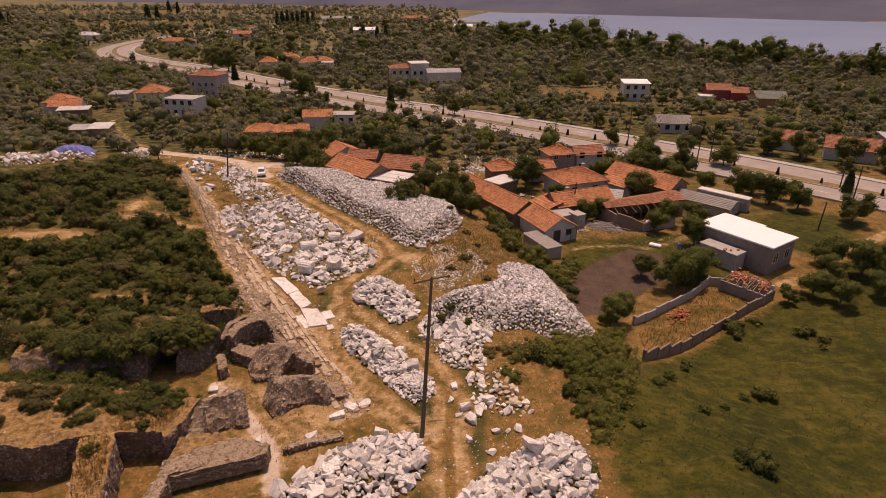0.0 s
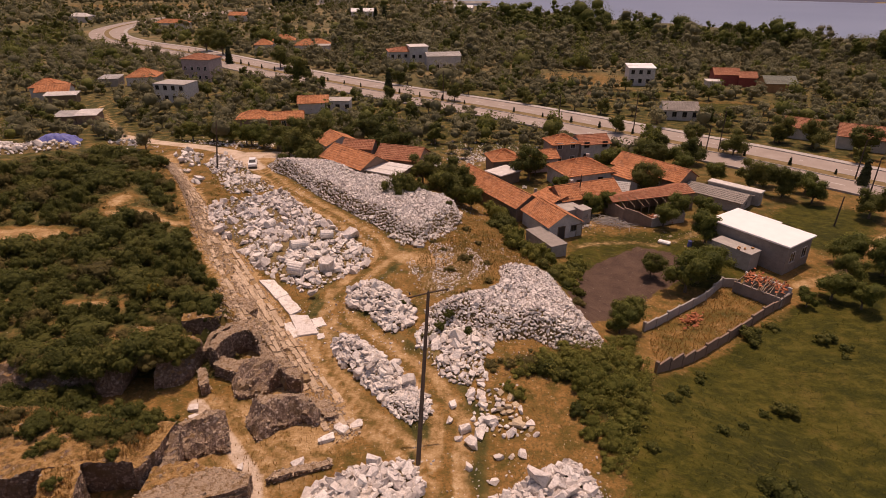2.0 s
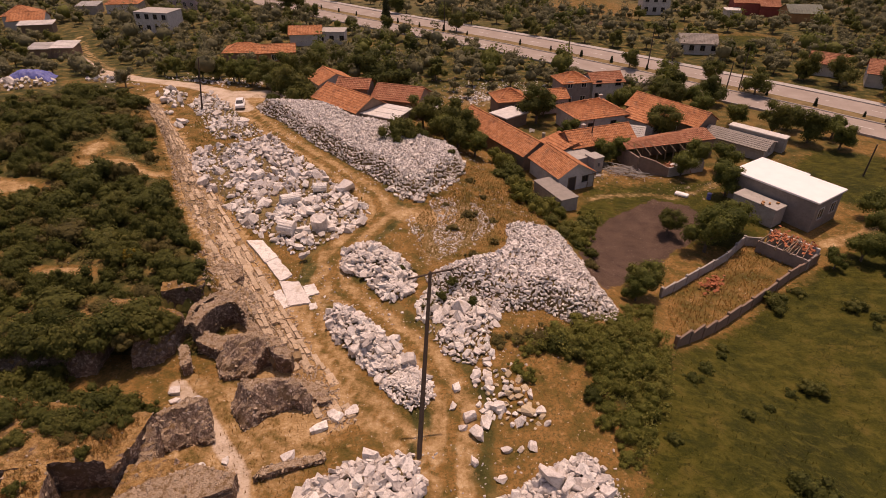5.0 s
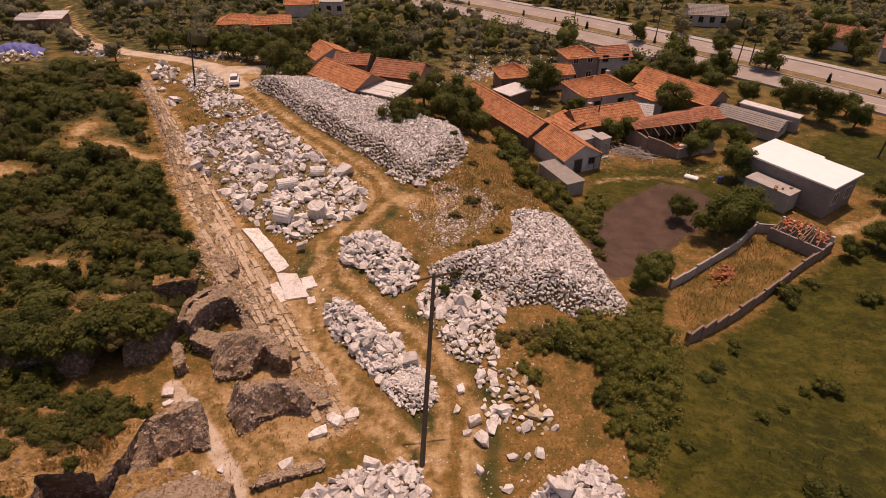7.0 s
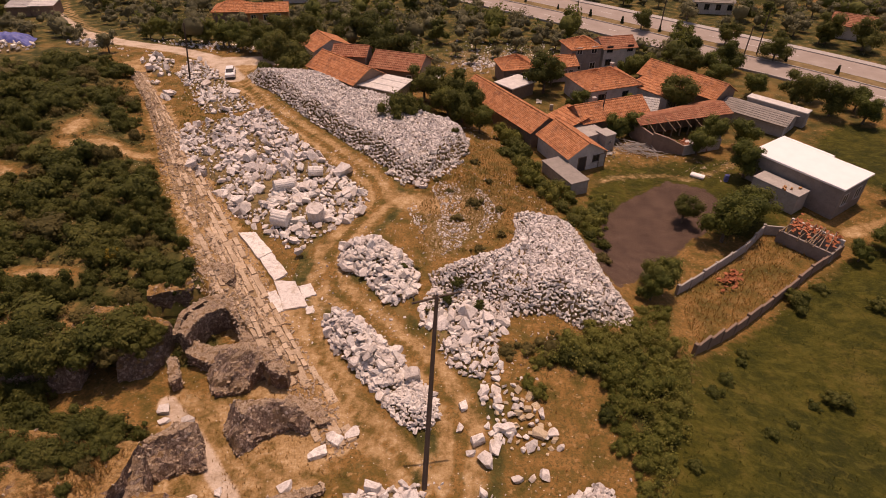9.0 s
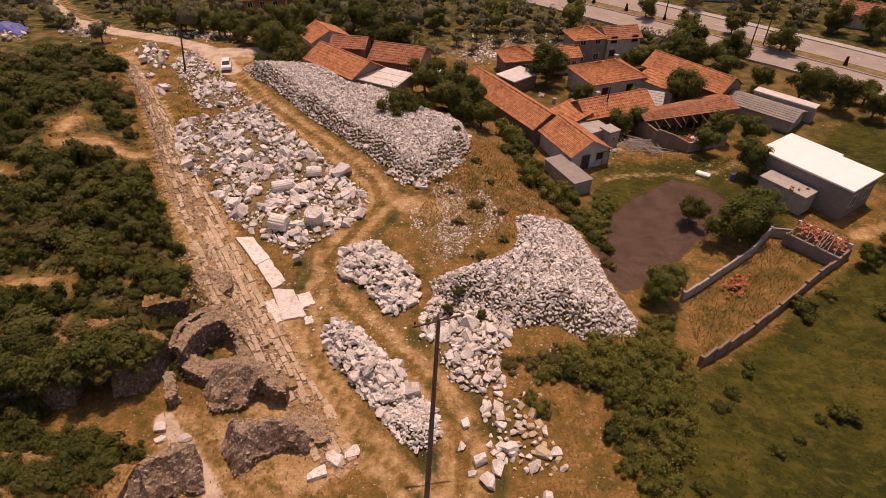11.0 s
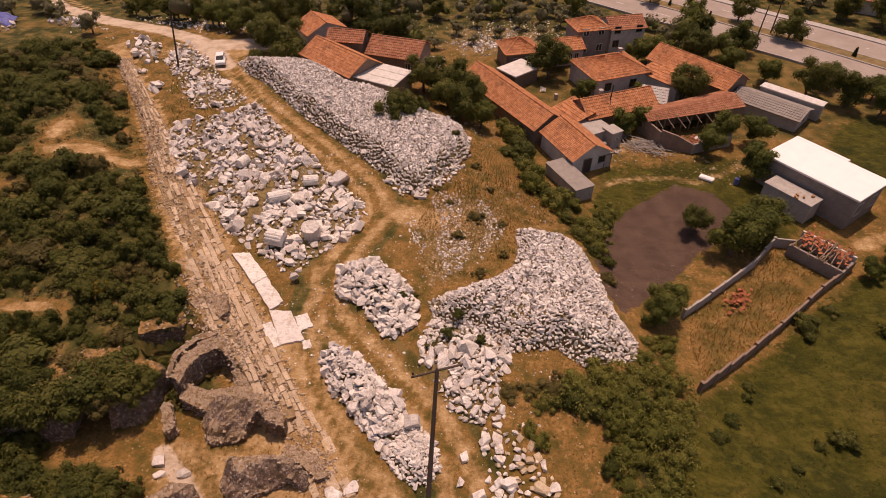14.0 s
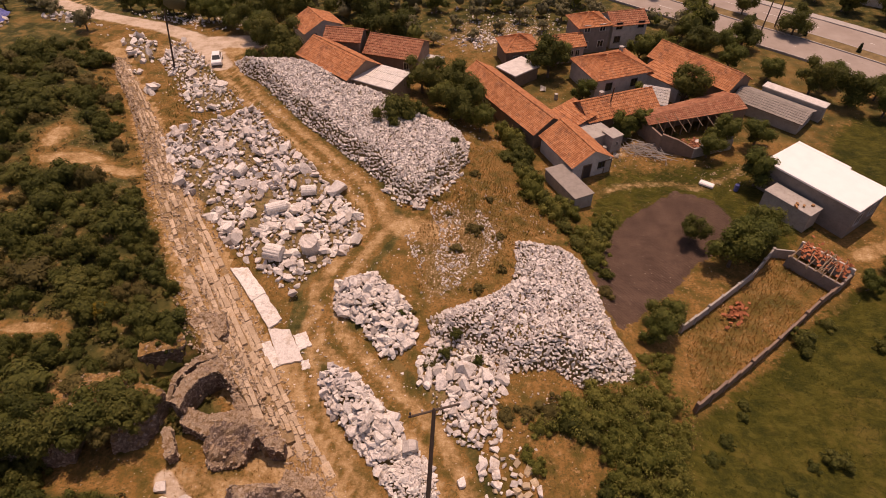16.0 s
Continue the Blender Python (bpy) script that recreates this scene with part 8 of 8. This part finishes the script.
grass("yellow-green weeds growing between the marble blocks", 56, 9000, pile_weeds, GRASS_GREEN, 0.24)
grass("brownish green weeds on the open ground", 57, 9000, heath, GRASS_GREEN, 0.18)
for x, y, s, z in [(-6.7, 92.4, 2.5, 2.5), (-5.2, 93.0, 2.1, 2.3), (-4.0, 94.4, 1.3, 1.6), (-3.0, 94.0, 1.2, 1.4), (1.0, 87.0, 0.8, 1.8), (-0.2, 56.4, 0.7, 0.6), (0.8, 58.2, 0.7, 0.9), (-28.5, 109.8, 1.6, 1.0), (-25.6, 110.6, 1.6, 0.6), (-4.2, 60.6, 0.5, 0.9), (2.6, 55.6, 0.6, 0.5)]:
    shrub(vr.choice(SHRUB_FIG), x, y, s, "round green bush growing on marble rubble", "bushes on the heaps", z, 1.3)

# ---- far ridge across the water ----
# distance haze is painted into the ridge's blue-grey base colour
HAZE = Mat("haze_tinted_ridge", 1.0, spec=0.0)
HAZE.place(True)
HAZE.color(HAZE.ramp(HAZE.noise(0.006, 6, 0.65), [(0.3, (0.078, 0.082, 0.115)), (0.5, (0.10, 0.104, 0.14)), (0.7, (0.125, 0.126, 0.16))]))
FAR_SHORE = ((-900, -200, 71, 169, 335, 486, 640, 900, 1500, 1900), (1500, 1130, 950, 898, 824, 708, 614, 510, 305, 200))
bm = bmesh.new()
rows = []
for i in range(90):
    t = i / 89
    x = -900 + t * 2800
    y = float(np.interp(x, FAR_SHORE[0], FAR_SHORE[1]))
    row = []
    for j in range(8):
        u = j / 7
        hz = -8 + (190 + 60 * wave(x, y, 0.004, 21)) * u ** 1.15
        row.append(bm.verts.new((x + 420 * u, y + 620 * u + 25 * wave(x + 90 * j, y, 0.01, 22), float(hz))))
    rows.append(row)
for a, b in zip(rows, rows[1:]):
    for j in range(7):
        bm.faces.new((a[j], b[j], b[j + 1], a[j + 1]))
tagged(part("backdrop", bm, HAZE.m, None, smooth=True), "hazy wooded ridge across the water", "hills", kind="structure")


def tops(label, seed, n, zone, z, mat, h):
    """Grass on a raised top."""
    ob = grass(label, seed, n, zone, mat, h)
    ob.location.z = z
    return ob


tops("dry grass on the grass-topped vault walls", 58, 3200, in_poly([(-37, 34.8), (-30, 34.4), (-27.2, 35.6), (-21.2, 36.6), (-20.4, 39.6), (-24, 39.8), (-30, 40.6), (-37, 40.4)]), 2.8, GRASS_DRY, 0.22)
tops("dry grass on the dividing vault wall", 59, 900, in_poly([(-24.2, 27), (-22.3, 27), (-23.2, 31), (-24.8, 35.4), (-26.9, 35.2), (-25, 30)]), 2.95, GRASS_DRY, 0.22)
